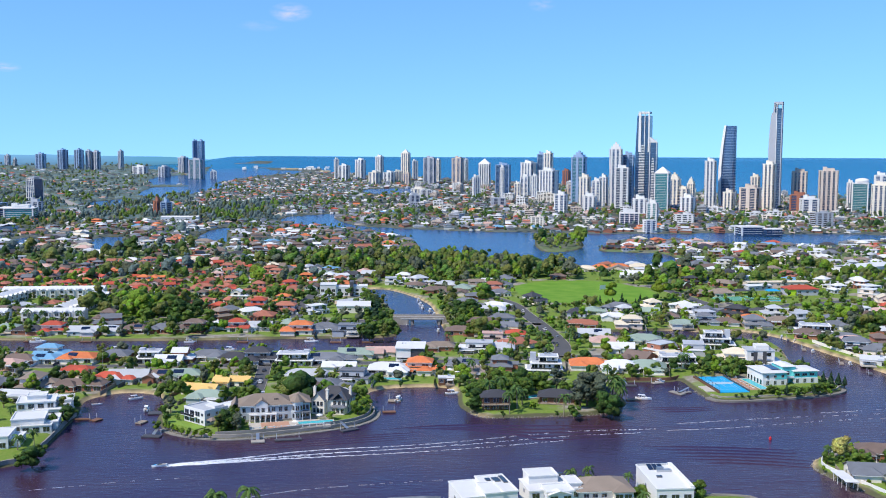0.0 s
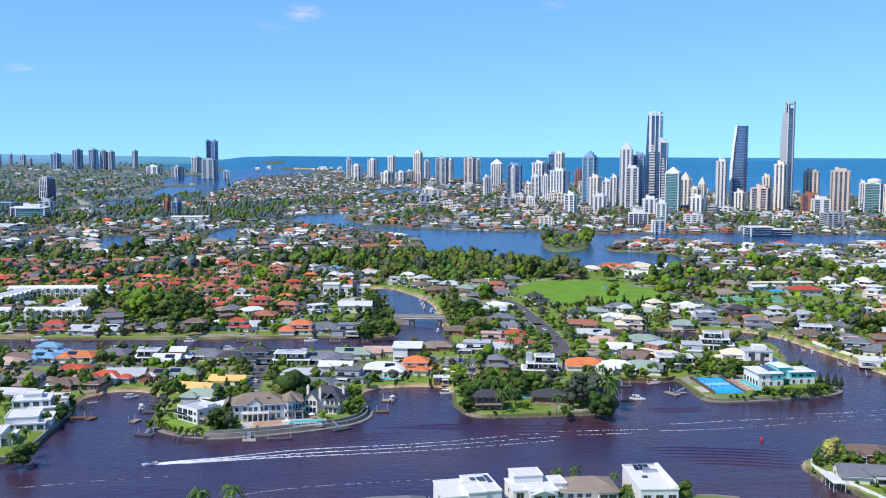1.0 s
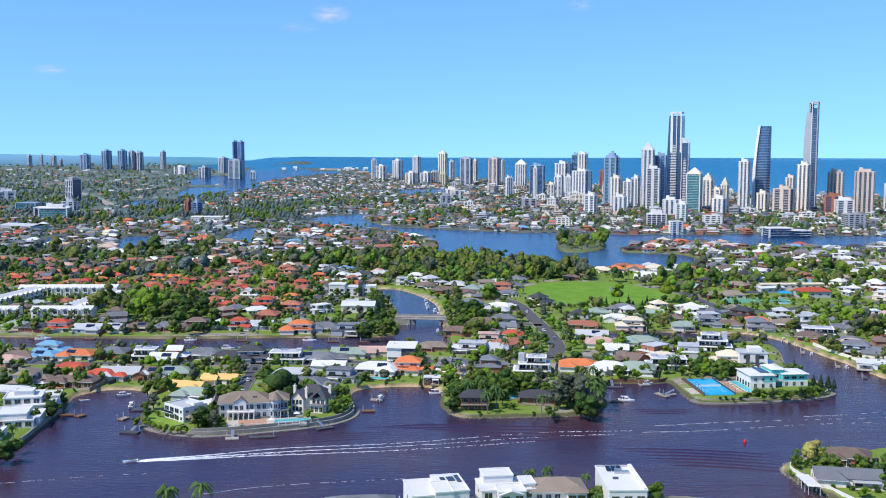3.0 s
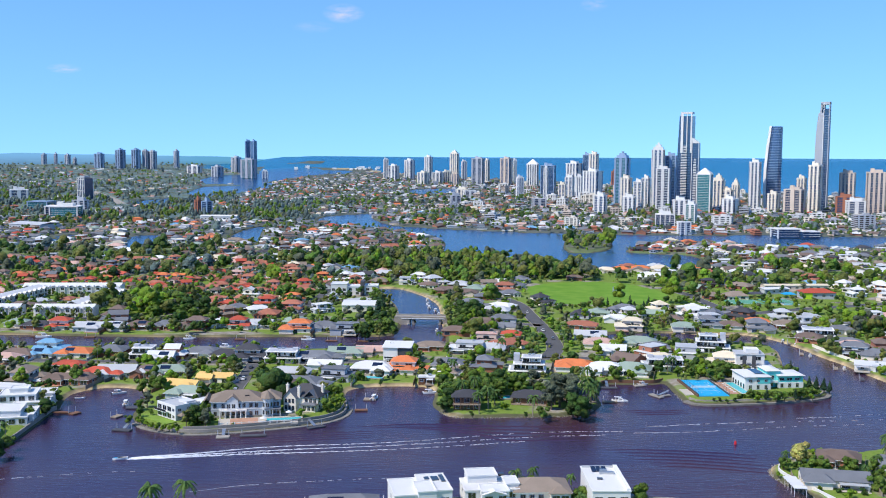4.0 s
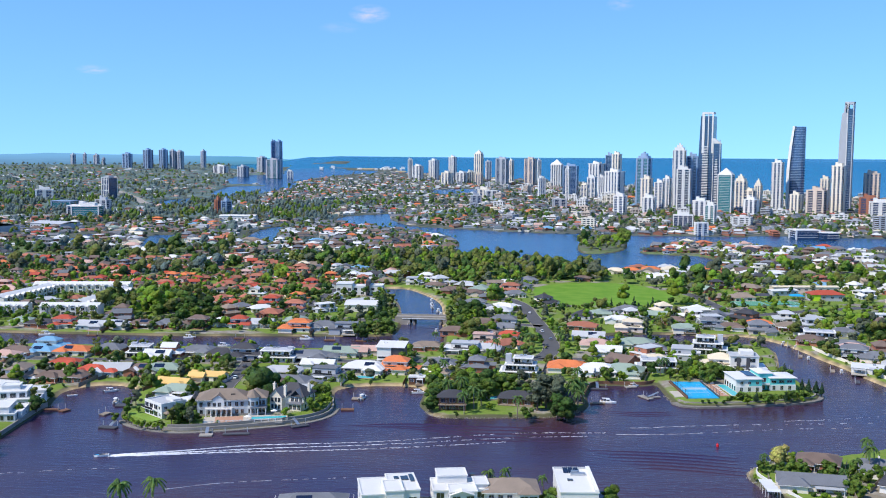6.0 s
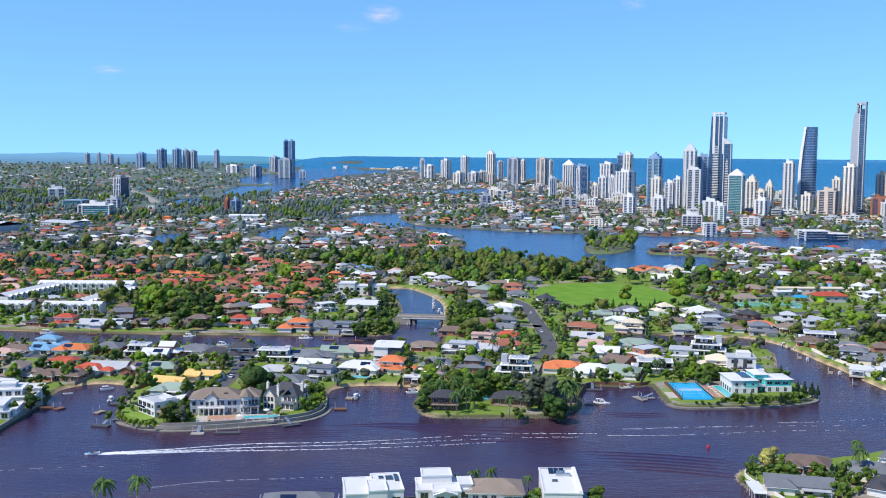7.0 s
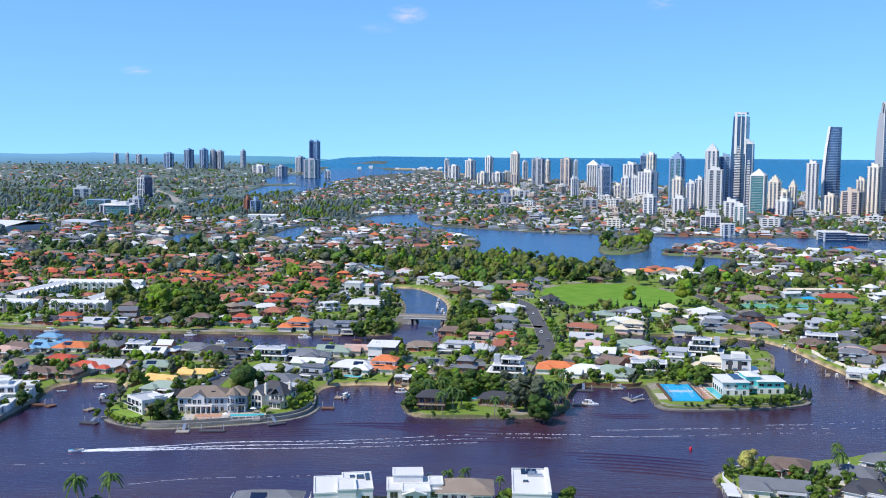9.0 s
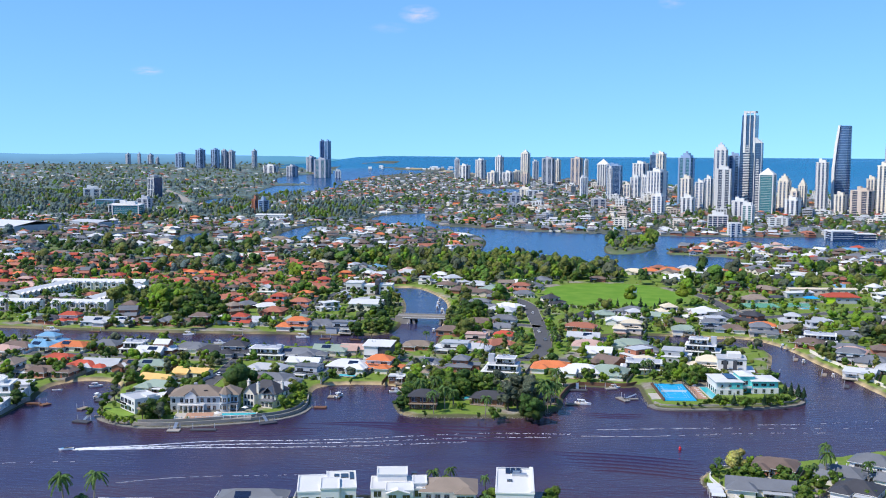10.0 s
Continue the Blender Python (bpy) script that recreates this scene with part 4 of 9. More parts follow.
    for sx in (-1, 1) if y < 560 else (1,):
        f = Solid()
        f.box(sx * (w / 2 + 2.2) - 0.06, -d / 2 - 7, -0.4, sx * (w / 2 + 2.2) + 0.06, d / 2 + 3, 1.75)
        for i in range(5):
            f.cbox(sx * (w / 2 + 2.2), -d / 2 - 7 + i * (d + 10) / 4, -0.4, 0.2, 0.2, 2.3)
        ob = new("boundary_fence", f.mesh("boundary_fence", paint))
        ob.matrix_basis = pose(x, y, GROUND - 0.15, 0, 0, turn)
        tagged(ob, "low boundary fence between two gardens", "fence", "garden fences")
    return top


def modern_villa(x, y, w, d, turn=0, levels=2, rng=None):
    """A white modern villa: stepped storeys, broad dark glazing, overhanging slabs on slim columns, glass balustrades."""
    rng = rng or random.Random(int(x * 3 + y * 5))
    top = thing("house", x, y, GROUND - 0.15, turn, "%s white modern villa with dark glazing and flat roofs" % {2: "two-storey", 3: "three-storey"}[levels], "house", "suburban houses")
    footprint(x, y, max(w, d) * 0.52)
    side = rng.choice((-1, 1))
    for i in range(levels):
        wi, di = w * (1.0, 0.84, 0.52)[i], d * (1.0, 0.82, 0.6)[i]
        cx, cy, z = side * w * (0, 0.05, 0.12)[i], d * (0, 0.08, 0.14)[i], 3.2 * i
        front = cy - di / 2
        part("wall", Solid().cbox(cx, cy, z - (0.6 if i == 0 else 0), wi, di, 3.2 + (0.6 if i == 0 else 0)), walls["white"], top)
        n = max(2, int(wi / 3.4))
        for j in range(n):
            wx = cx - wi / 2 + wi * (j + 0.5) / n
            if (j + i) % 4 != 3:
                put_window(top, wx, front, z + 1.4, 0, round(wi / n * 0.82, 1), 2.4)
            else:
                put_window(top, wx, front, z + 1.8, 0, 1.2, 1.2)
        for sx in (-1, 1):
            for q in (-0.28, 0.18):
                put_window(top, cx + sx * wi / 2, cy + di * q, z + 1.6, 90 * sx, 2.2, 1.6)
        part("roof_slab", Solid().cbox(cx, cy - 0.7, z + 3.0, wi + 0.9, di + 2.2, 0.34), white, top)
        part("roof_deck", Solid().cbox(cx, cy, z + 3.34, wi * 0.92, di * 0.9, 0.12), grey, top)
        for sx in (-0.48, -0.1, 0.48):
            part("column", Solid().cbox(cx + wi * sx, front - 1.4, z - (0.5 if i == 0 else 0), 0.35, 0.35, 3.0 + (0.5 if i == 0 else 0)), white, top)
        if i:
            part("balustrade", Solid().box(cx - wi * 0.49, front - 1.72, z + 0.14, cx + wi * 0.49, front - 1.66, z + 1.1).box(cx - wi * 0.49, front - 1.74, z + 1.1, cx + wi * 0.49, front - 1.64, z + 1.16), win, top)
    part("stair_tower", Solid().cbox(-side * w * 0.3, d * 0.2, 0, 3.2, 3.6, 3.2 * levels + 1.2), walls["grey"], top, "grey rendered stair tower")
    for k in range(2):
        part("plant_box", Solid().cbox(side * w * (0.05 + 0.12 * k), d * 0.2, 3.2 * levels + 0.3, 1.6, 1.1, 0.8), metal, top)
    return top


# ---- plants ----
def leaf_cloud(seed, blobs, leaves, size, flat=0.8, heart=0.92, seg=6, levels=((-0.7, 0.65), (-0.15, 0.98), (0.4, 0.88), (0.8, 0.5))):
    """A crown: many small leaf faces scattered through uneven clumps."""
    r = np.random.RandomState(seed)
    V, F = [], []
    per = [max(2 if leaves else 0, int(leaves * b[3] ** 2 / sum(q[3] ** 2 for q in blobs))) for b in blobs]
    for (cx, cy, cz, rad), n in zip(blobs, per):
        d = r.normal(size=(n, 3))
        d /= np.linalg.norm(d, axis=1)[:, None]
        d[:, 2] = np.where(d[:, 2] < -0.5, -d[:, 2], d[:, 2])
        p = d * (rad * (0.80 + 0.28 * r.rand(n)))[:, None]
        p[:, 2] *= flat
        p += (cx, cy, cz)
        nrm = d + (0, 0, 0.35) + r.normal(size=(n, 3)) * 0.42
        nrm /= np.linalg.norm(nrm, axis=1)[:, None]
        a = np.cross(nrm, r.normal(size=(n, 3)))
        a /= np.linalg.norm(a, axis=1)[:, None]
        b = np.cross(nrm, a)
        s = (size * (0.6 + 0.8 * r.rand(n)))[:, None]
        k = np.arange(n) * 4 + sum(len(v) for v in V)
        V.append(np.stack([p - a * s, p - b * s * 0.7, p + a * s, p + b * s * 0.7], 1).reshape(-1, 3))
        F.append(np.stack([k, k + 1, k + 2, k + 3], -1))
    # dense heart of each clump, uneven
    for cx, cy, cz, rad in blobs:
        k = sum(len(v) for v in V)
        pts = [(cx, cy, cz - rad * heart * flat)]
        for lz, lr in levels:
            for i in range(seg):
                t = i * 2 * math.pi / seg + lz
                j = rad * heart * r.uniform(0.82, 1.14)
                pts.append((cx + j * lr * math.cos(t), cy + j * lr * math.sin(t), cz + j * lz * flat))
        pts.append((cx, cy, cz + rad * heart * flat))
        V.append(np.array(pts))
        m, last = len(levels), 1 + seg * (len(levels) - 1)
        tri = [(0, 1 + (i + 1) % seg, 1 + i, 1 + i) for i in range(seg if len(levels) > 3 else 0)] + [(last + i, last + (i + 1) % seg, 1 + seg * m, 1 + seg * m) for i in range(seg)]
        for l in range(m - 1):
            tri += [(1 + seg * l + i, 1 + seg * l + (i + 1) % seg, 1 + seg * (l + 1) + (i + 1) % seg, 1 + seg * (l + 1) + i) for i in range(seg)]
        F.append(np.array(tri) + k)
    return np.concatenate(V), np.concatenate(F)


def crown_blobs(rng, spread_, height, count, base, fine=1.0):
    """Clumps of a crown: a few large ones inside, smaller ones pushed out unevenly round them."""
    out = []
    for i in range(count):
        a = rng.random() * 6.283
        u = i / count
        q = spread_ * rng.uniform(0.25, 0.95) * (0.35 + 0.65 * u) if i else 0
        z = base + height * (0.2 + 0.7 * rng.random() * (1 - 0.55 * (q / spread_) ** 2))
        out.append((q * math.cos(a), q * math.sin(a), z, spread_ * rng.uniform(0.30, 0.48) * (1.15 - 0.55 * u) * fine))
    return out


def faces_mesh(name, V, F, mat, idx=None):
    me = bpy.data.meshes.new(name)
    me.from_pydata(V.tolist(), [], [tuple(dict.fromkeys(q)) for q in F.tolist()])
    for m in (mat if isinstance(mat, list) else [mat]):
        me.materials.append(m)
    if idx is not None:
        me.polygons.foreach_set("material_index", idx)
    me.polygons.foreach_set("use_smooth", np.ones(len(me.polygons), bool))
    return me


def trunk_solid(height, r, rng, limbs=4):
    s = Solid().tube(0, 0, -0.6, height * 0.6, r, r * 0.7, 7).tube(0, 0, height * 0.6, height, r * 0.7, r * 0.4, 7, lean=(rng.uniform(-.4, .4), rng.uniform(-.4, .4)))
    for i in range(limbs):
        a = i * 6.283 / limbs + rng.random()
        s.tube(0, 0, height * (0.45 + 0.1 * i / limbs), height * 1.15, r * 0.5, r * 0.2, 5, lean=(math.cos(a) * height * 0.35, math.sin(a) * height * 0.35))
    return s


TREES = {}
def tree_kind(key, seed, spread_, height, base, tone, count=7, leaves=520, size=0.42):
    rng = random.Random(seed)
    V, F = leaf_cloud(seed, crown_blobs(rng, spread_, height, count, base), leaves, size)
    TREES[key] = (trunk_solid(base + height * 0.35, 0.12 + spread_ * 0.05, rng).mesh("trunk", bark), faces_mesh("crown", V, F, leaf[tone]), tone)


tree_kind("fig", 1, 5.2, 7.2, 0.6, "deep", 14, 560, 0.27)
tree_kind("round", 2, 3.6, 5.4, 0.6, "mid", 10, 360, 0.24)
tree_kind("tall", 3, 3.4, 9.5, 1.0, "olive", 11, 380, 0.24)
tree_kind("bright", 4, 3.4, 5.2, 0.5, "bright", 10, 360, 0.24)
tree_kind("grey", 5, 3.8, 8.0, 1.2, "grey", 16, 700, 0.22)
tree_kind("small", 6, 2.3, 3.4, 0.3, "mid", 6, 260, 0.24)
tree_kind("shrub", 7, 1.5, 1.6, 0.1, "deep", 5, 150, 0.2)
tree_kind("hedge", 8, 1.4, 1.3, 0.0, "bright", 5, 150, 0.19)
tree_kind("yellow", 9, 4.0, 4.6, 1.0, "yellow", 18, 700, 0.24)
tree_kind("dense", 10, 4.2, 6.0, 0.3, "mid", 13, 500, 0.26)


def palm_meshes(seed, height, fronds=16, length=3.2):
    rng = random.Random(seed)
    s = Solid()
    for i in range(6):
        b = 0.05 * i * i * 0.3
        s.tube(b, 0, height * i / 6 - (0.6 if i == 0 else 0), height * (i + 1) / 6, 0.24 - 0.015 * i, 0.23 - 0.018 * i, 7, lean=(0.05 * (2 * i + 1) * 0.3, 0))
    V, F = [], []
    cx = 0.05 * 36 * 0.3
    for i in range(fronds):
        a = i * 2.399 + rng.random() * 0.3
        lift = rng.uniform(-0.35, 0.95)
        pts = []
        for j in range(6):
            u = j / 5
            r = length * u * (1 - 0.12 * u)
            pts.append((cx + r * math.cos(a), r * math.sin(a), height + length * (lift * u - 0.85 * u * u)))
        for j in range(5):
            wd = 0.5 * (1 - abs(u_ - 0.4)) if (u_ := (j + 0.5) / 5) else 0.3
            px_, py_ = -math.sin(a) * wd, math.cos(a) * wd
            p, q = pts[j], pts[j + 1]
            for sg in (-1, 1):
                k = len(V)
                V += [p, q, (q[0] + sg * px_, q[1] + sg * py_, q[2] - 0.35), (p[0] + sg * px_, p[1] + sg * py_, p[2] - 0.35)]
                F.append((k, k + 1, k + 2, k + 3))
    return s.mesh("trunk", palmbark), faces_mesh("fronds", np.array(V), np.array(F), leaf["palm"])


TREES["palm"] = (*palm_meshes(21, 8.5), "palm")
TREES["lowpalm"] = (*palm_meshes(22, 5.0, 18, 2.8), "palm")
TREES["tallpalm"] = (*palm_meshes(23, 12.5, 18, 3.0), "palm")


def pine_meshes(seed, height, r):
    rng = random.Random(seed)
    blobs = []
    for i in range(9):
        u = i / 9
        rad = r * (1 - u) * 0.62 + 0.25
        for k in range(3):
            a = rng.random() * 6.283
            q = r * (1 - u) * 0.45
            blobs.append((q * math.cos(a), q * math.sin(a), height * (0.14 + 0.82 * u), rad))
    V, F = leaf_cloud(seed, blobs, 620, 0.3, 0.55)
    return Solid().tube(0, 0, -0.6, height, 0.28, 0.05, 7).mesh("trunk", bark), faces_mesh("needles", V, F, leaf["pine"])


TREES["pine"] = (*pine_meshes(31, 11, 2.4), "pine")
TREES["cypress"] = (*pine_meshes(32, 6.5, 1.3), "pine")

TREEWORD = {"fig": "large dark green fig tree with a broad crown", "round": "rounded leafy green garden tree", "tall": "tall olive-green gum tree", "bright": "bright green garden tree",
            "grey": "open grey-green paperbark tree", "small": "small leafy green garden tree", "shrub": "low dark green garden shrub", "hedge": "clipped bright green hedge shrub in a garden",
            "yellow": "pale yellow-green flowering tree", "dense": "dense leafy green spreading tree", "palm": "slender palm with arching fronds", "lowpalm": "low bushy palm with arching fronds",
            "tallpalm": "tall palm with a small head of fronds", "pine": "tall dark green conical pine", "cypress": "narrow dark green cypress tree"}
MADE = [0]


def tree(kind, x, y, size=1.0, z=None):
    trunk, crown, _ = TREES[kind]
    rng = random.Random(int(x * 31 + y * 17))
    name = "palm" if "palm" in kind else "shrub" if kind in ("shrub", "hedge") else "tree"
    top = thing(name, x, y, GROUND if z is None else z, rng.uniform(0, 360), TREEWORD[kind], name, "garden trees")
    s = Matrix.Diagonal((size, size, size * rng.uniform(0.9, 1.1), 1))
    part("trunk", trunk, bark, top, m=s)
    part("fronds" if "palm" in kind else "crown", crown, None, top, m=s)
    MADE[0] += 1
    footprint(x, y, 2.0 * size)
    return top


# ---- skyline ----
# blue-grey of this far-left group has distance haze put into the wall colour
tower(-1681, 4378, 43.2, 63, "bands", steelblue, towerglass, turn=-20, z0=38, label="blue-grey high-rise apartment tower with banded balconies")
tower(-1585, 4371, 47.9, 82, "bands", steelblue, towerglass, turn=-38, z0=36, label="blue-grey high-rise apartment tower with banded balconies")
tower(-1511, 4356, 43.0, 84, "bands", steelblue, darkglass, turn=-38, z0=35, label="blue-grey high-rise apartment tower with banded balconies")
tower(-1475, 4367, 26.3, 82, "piers", grey, towerglass, turn=-20, z0=34, label="grey high-rise apartment tower with upright piers")
tower(-1446, 4376, 38.4, 78, "bands", grey, towerglass, turn=-26, z0=34, label="grey high-rise apartment tower with banded balconies")
tower(-1372, 4475, 27.0, 77, "bands", grey, towerglass, turn=-38, z0=38, label="grey high-rise apartment tower with banded balconies")
tower(-1020, 4138, 43.1, 66, "piers", grey, towerglass, turn=-32, z0=24, label="grey high-rise apartment tower with upright piers")
tower(-956, 4081, 24.6, 132, "glass", steelblue, towerglass, turn=24, z0=24, label="blue-grey high-rise apartment tower with a sheer glass skin")
tower(-917, 4011, 26.4, 134, "glass", steelblue, towerglass, turn=-38, z0=21, label="blue-grey high-rise apartment tower with a sheer glass skin")
tower(-902, 3866, 57.3, 70, "bands", grey, tealglass, turn=-14, z0=14, label="grey high-rise apartment tower with banded balconies")
tower(-1052, 3976, 50.2, 40, "bands", grey, towerglass, turn=-38, z0=15, label="grey mid-rise apartment tower with banded balconies")
tower(-1191, 4137, 59.0, 32, "bands", white, towerglass, turn=-14, z0=22, label="white mid-rise apartment tower with banded balconies")
tower(-1832, 4480, 17.2, 33, "bands", grey, towerglass, turn=-32, z0=46, label="grey mid-rise apartment tower with banded balconies")
tower(-836, 3852, 25.4, 27, "bands", white, towerglass, turn=14, z0=14, label="white low apartment building with banded balconies")
tower(-1938, 4404, 25.5, 42, "bands", grey, towerglass, turn=-38, z0=54, label="grey mid-rise apartment tower with banded balconies")
tower(-1849, 4444, 25.6, 40, "bands", grey, towerglass, turn=-20, z0=54, label="grey mid-rise apartment tower with banded balconies")
tower(-1894, 4424, 15.3, 45, "bands", grey, towerglass, turn=-20, z0=54, label="grey mid-rise apartment tower with banded balconies")
tower(-374, 3832, 21.0, 76, "piers", white, towerglass, turn=24, z0=12, label="white high-rise apartment tower with upright piers")
tower(-343, 3807, 43.9, 54, "bands", white, towerglass, turn=-32, z0=11, label="white high-rise apartment tower with banded balconies")
tower(-286, 3841, 42.2, 74, "piers", white, towerglass, turn=-38, z0=12, label="white high-rise apartment tower with upright piers")
tower(-220, 3632, 43.9, 40, "bands", cream, towerglass, turn=-38, z0=4, label="cream mid-rise apartment tower with banded balconies")
tower(-212, 3790, 33.3, 89, "piers", white, towerglass, turn=-32, z0=10, label="white high-rise apartment tower with upright piers")
tower(-172, 3702, 44.7, 37, "bands", white, towerglass, turn=-32, z0=6, label="white mid-rise apartment tower with banded balconies")
tower(-142, 3736, 30.8, 39, "piers", cream, towerglass, turn=24, z0=7, label="cream mid-rise apartment tower with upright piers")
tower(-115, 3768, 37.3, 102, "piers", cream, towerglass, turn=-20, crown="step", z0=9, label="cream high-rise apartment tower with upright piers")
tower(-106, 3606, 31.7, 37, "piers", tan, towerglass, turn=-20, z0=4, label="tan mid-rise apartment tower with upright piers")
tower(-84, 3887, 23.5, 68, "bands", white, towerglass, turn=24, z0=14, label="white high-rise apartment tower with banded balconies")
tower(-25, 3612, 47.6, 91, "bands", grey, darkglass, turn=-20, z0=4, label="grey high-rise apartment tower with banded balconies")
tower(4, 3746, 22.6, 80, "bands", cream, towerglass, turn=-38, z0=8, label="cream high-rise apartment tower with banded balconies")
tower(74, 3618, 45.7, 91, "bands", tan, towerglass, turn=-32, z0=4, label="tan high-rise apartment tower with banded balconies")
tower(105, 3720, 16.4, 82, "piers", white, tealglass, turn=24, z0=7, label="white high-rise apartment tower with upright piers")
tower(162, 3502, 44.3, 75, "piers", white, darkglass, turn=-14, crown="peak", label="white high-rise apartment tower with upright piers")
tower(99, 2570, 21.2, 53, "piers", white, towerglass, turn=24, label="white mid-rise apartment tower with upright piers")
tower(179, 2777, 42.8, 81, "glass", steelblue, darkglass, turn=-14, label="blue-grey high-rise apartment tower with a sheer glass skin")
tower(162, 2544, 12.6, 78, "piers", white, towerglass, turn=-20, label="white high-rise apartment tower with upright piers")
tower(248, 2782, 45.9, 87, "piers", white, towerglass, turn=-38, label="white high-rise apartment tower with upright piers")
tower(208, 2642, 18.9, 35, "bands", cream, towerglass, turn=-14, label="cream mid-rise apartment tower with banded balconies")
tower(230, 2676, 26.5, 53, "bands", white, towerglass, turn=-26, label="white mid-rise apartment tower with banded balconies")
tower(249, 2612, 17.3, 56, "piers", white, towerglass, turn=-14, label="white high-rise apartment tower with upright piers")
tower(282, 2785, 21.5, 110, "glass", steelblue, darkglass, turn=-26, label="blue-grey high-rise apartment tower with a sheer glass skin")
tower(298, 2750, 28.8, 113, "piers", cream, towerglass, turn=-32, label="cream high-rise apartment tower with upright piers")
tower(272, 2492, 50.8, 72, "piers", white, towerglass, turn=-38, label="white high-rise apartment tower with upright piers")
tower(239, 1964, 27.1, 36, "bands", white, towerglass, turn=-32, label="white mid-rise apartment tower with banded balconies")
tower(325, 2344, 37.4, 105, "bands", steelblue, tealglass, turn=-32, crown="step", label="blue-grey high-rise apartment tower with banded balconies")
tower(437, 3472, 30.6, 53, "piers", brickred, towerglass, turn=-32, label="red-brown mid-rise apartment tower with upright piers")
tower(366, 2755, 30.3, 30, "bands", tan, darkglass, turn=-38, label="tan mid-rise apartment tower with banded balconies")
tower(302, 2089, 26.5, 66, "piers", cream, towerglass, turn=-32, label="cream high-rise apartment tower with upright piers")
tower(291, 1949, 29.0, 34, "piers", white, towerglass, turn=-20, label="white mid-rise apartment tower with upright piers")
tower(333, 2133, 22.3, 57, "bands", white, towerglass, turn=-26, label="white high-rise apartment tower with banded balconies")
tower(372, 2134, 29.4, 123, "piers", white, towerglass, turn=-14, crown="step", label="white high-rise apartment tower with upright piers")
tower(365, 2023, 30.1, 86, "bands", white, darkglass, turn=-14, label="white high-rise apartment tower with banded balconies")
tower(402, 2154, 27.3, 111, "bands", steelblue, towerglass, turn=-20, label="blue-grey high-rise apartment tower with banded balconies")
tower(354, 2173, 19.1, 64, "bands", white, towerglass, turn=-32, label="white high-rise apartment tower with banded balconies")
tower(378, 1901, 32.5, 31, "piers", white, towerglass, turn=-20, label="white mid-rise apartment tower with upright piers")
tower(369, 1746, 22.2, 31, "bands", white, tealglass, turn=-26, label="white mid-rise apartment tower with banded balconies")
tower(304, 1611, 32.0, 22, "grid", white, darkglass, turn=-8, label="white low apartment building with a square facade grid")
tower(313, 1498, 19.9, 18, "bands", white, darkglass, turn=14, crown="none", label="white low apartment building with banded balconies")
tower(446, 2026, 33.5, 76, "glass", white, tealglass, turn=-26, crown="peak", label="white high-rise apartment tower with a sheer glass skin")
tower(507, 2187, 30.1, 60, "piers", cream, towerglass, turn=-32, crown="step", label="cream high-rise apartment tower with upright piers")
tower(524, 2177, 28.8, 40, "bands", cream, towerglass, turn=-38, label="cream mid-rise apartment tower with banded balconies")
tower(548, 2210, 19.5, 50, "piers", cream, towerglass, turn=-32, crown="step", label="cream high-rise apartment tower with upright piers")
tower(483, 1969, 32.6, 31, "piers", white, towerglass, turn=-38, label="white mid-rise apartment tower with upright piers")
tower(568, 2130, 27.0, 99, "piers", white, towerglass, turn=-26, label="white high-rise apartment tower with upright piers")
tower(591, 2072, 26.3, 37, "piers", cream, towerglass, turn=-38, label="cream mid-rise apartment tower with upright piers")
tower(617, 2015, 44.4, 48, "bands", tan, darkglass, turn=-38, label="tan mid-rise apartment tower with banded balconies")
tower(671, 2161, 22.6, 66, "piers", cream, towerglass, turn=-32, label="cream high-rise apartment tower with upright piers")
tower(667, 2058, 29.5, 94, "piers", cream, towerglass, turn=-38, label="cream high-rise apartment tower with upright piers")
tower(758, 2144, 36.6, 78, "piers", tan, towerglass, turn=-20, label="tan high-rise apartment tower with upright piers")
tower(707, 1997, 40.8, 35, "bands", brickred, towerglass, turn=-26, label="red-brown mid-rise apartment tower with banded balconies")
tower(714, 1962, 35.7, 29, "bands", white, darkglass, turn=-8, label="white mid-rise apartment tower with banded balconies")
tower(763, 1998, 39.7, 82, "piers", tan, towerglass, turn=-14, label="tan high-rise apartment tower with upright piers")
tower(848, 2102, 16.2, 56, "piers", white, towerglass, turn=-26, label="white high-rise apartment tower with upright piers")
tower(827, 1993, 38.5, 58, "glass", white, tealglass, turn=-38, crown="dome", label="white high-rise apartment tower with a sheer glass skin")
tower(900, 2078, 29.8, 72, "bands", white, towerglass, turn=-20, label="white high-rise apartment tower with banded balconies")
tower(828, 1907, 41.1, 58, "piers", cream, towerglass, turn=-26, label="cream high-rise apartment tower with upright piers")
tower(-889, 2280, 37.6, 54, "frame", white, darkglass, turn=-38, label="white mid-rise apartment tower with a bold white window grid")
tower(-482, 1779, 15.7, 30, "piers", brickred, darkglass, turn=-38, label="red-brown mid-rise apartment tower with upright piers")
tower(-463, 1765, 18.5, 29, "glass", steelblue, darkglass, turn=-38, label="blue-grey mid-rise apartment tower with a sheer glass skin")
tower(-685, 1697, 52.3, 22, "glass", white, tealglass, turn=8, label="low office building with teal glass and white floor edges")
tower(-1027, 2246, 47.1, 27, "bands", white, towerglass, turn=24, label="white mid-rise apartment tower with banded balconies")
tower(-834, 1933, 47.2, 18, "glass", steelblue, tealglass, turn=-8, crown="none", label="blue-grey low apartment building with a sheer glass skin")
tower(-704, 1726, 55.1, 21, "glass", white, darkglass, turn=8, crown="none", label="white low apartment building with a sheer glass skin")
tower(-719, 1843, 26.7, 25, "bands", grey, darkglass, turn=-8, label="grey low apartment building with banded balconies")
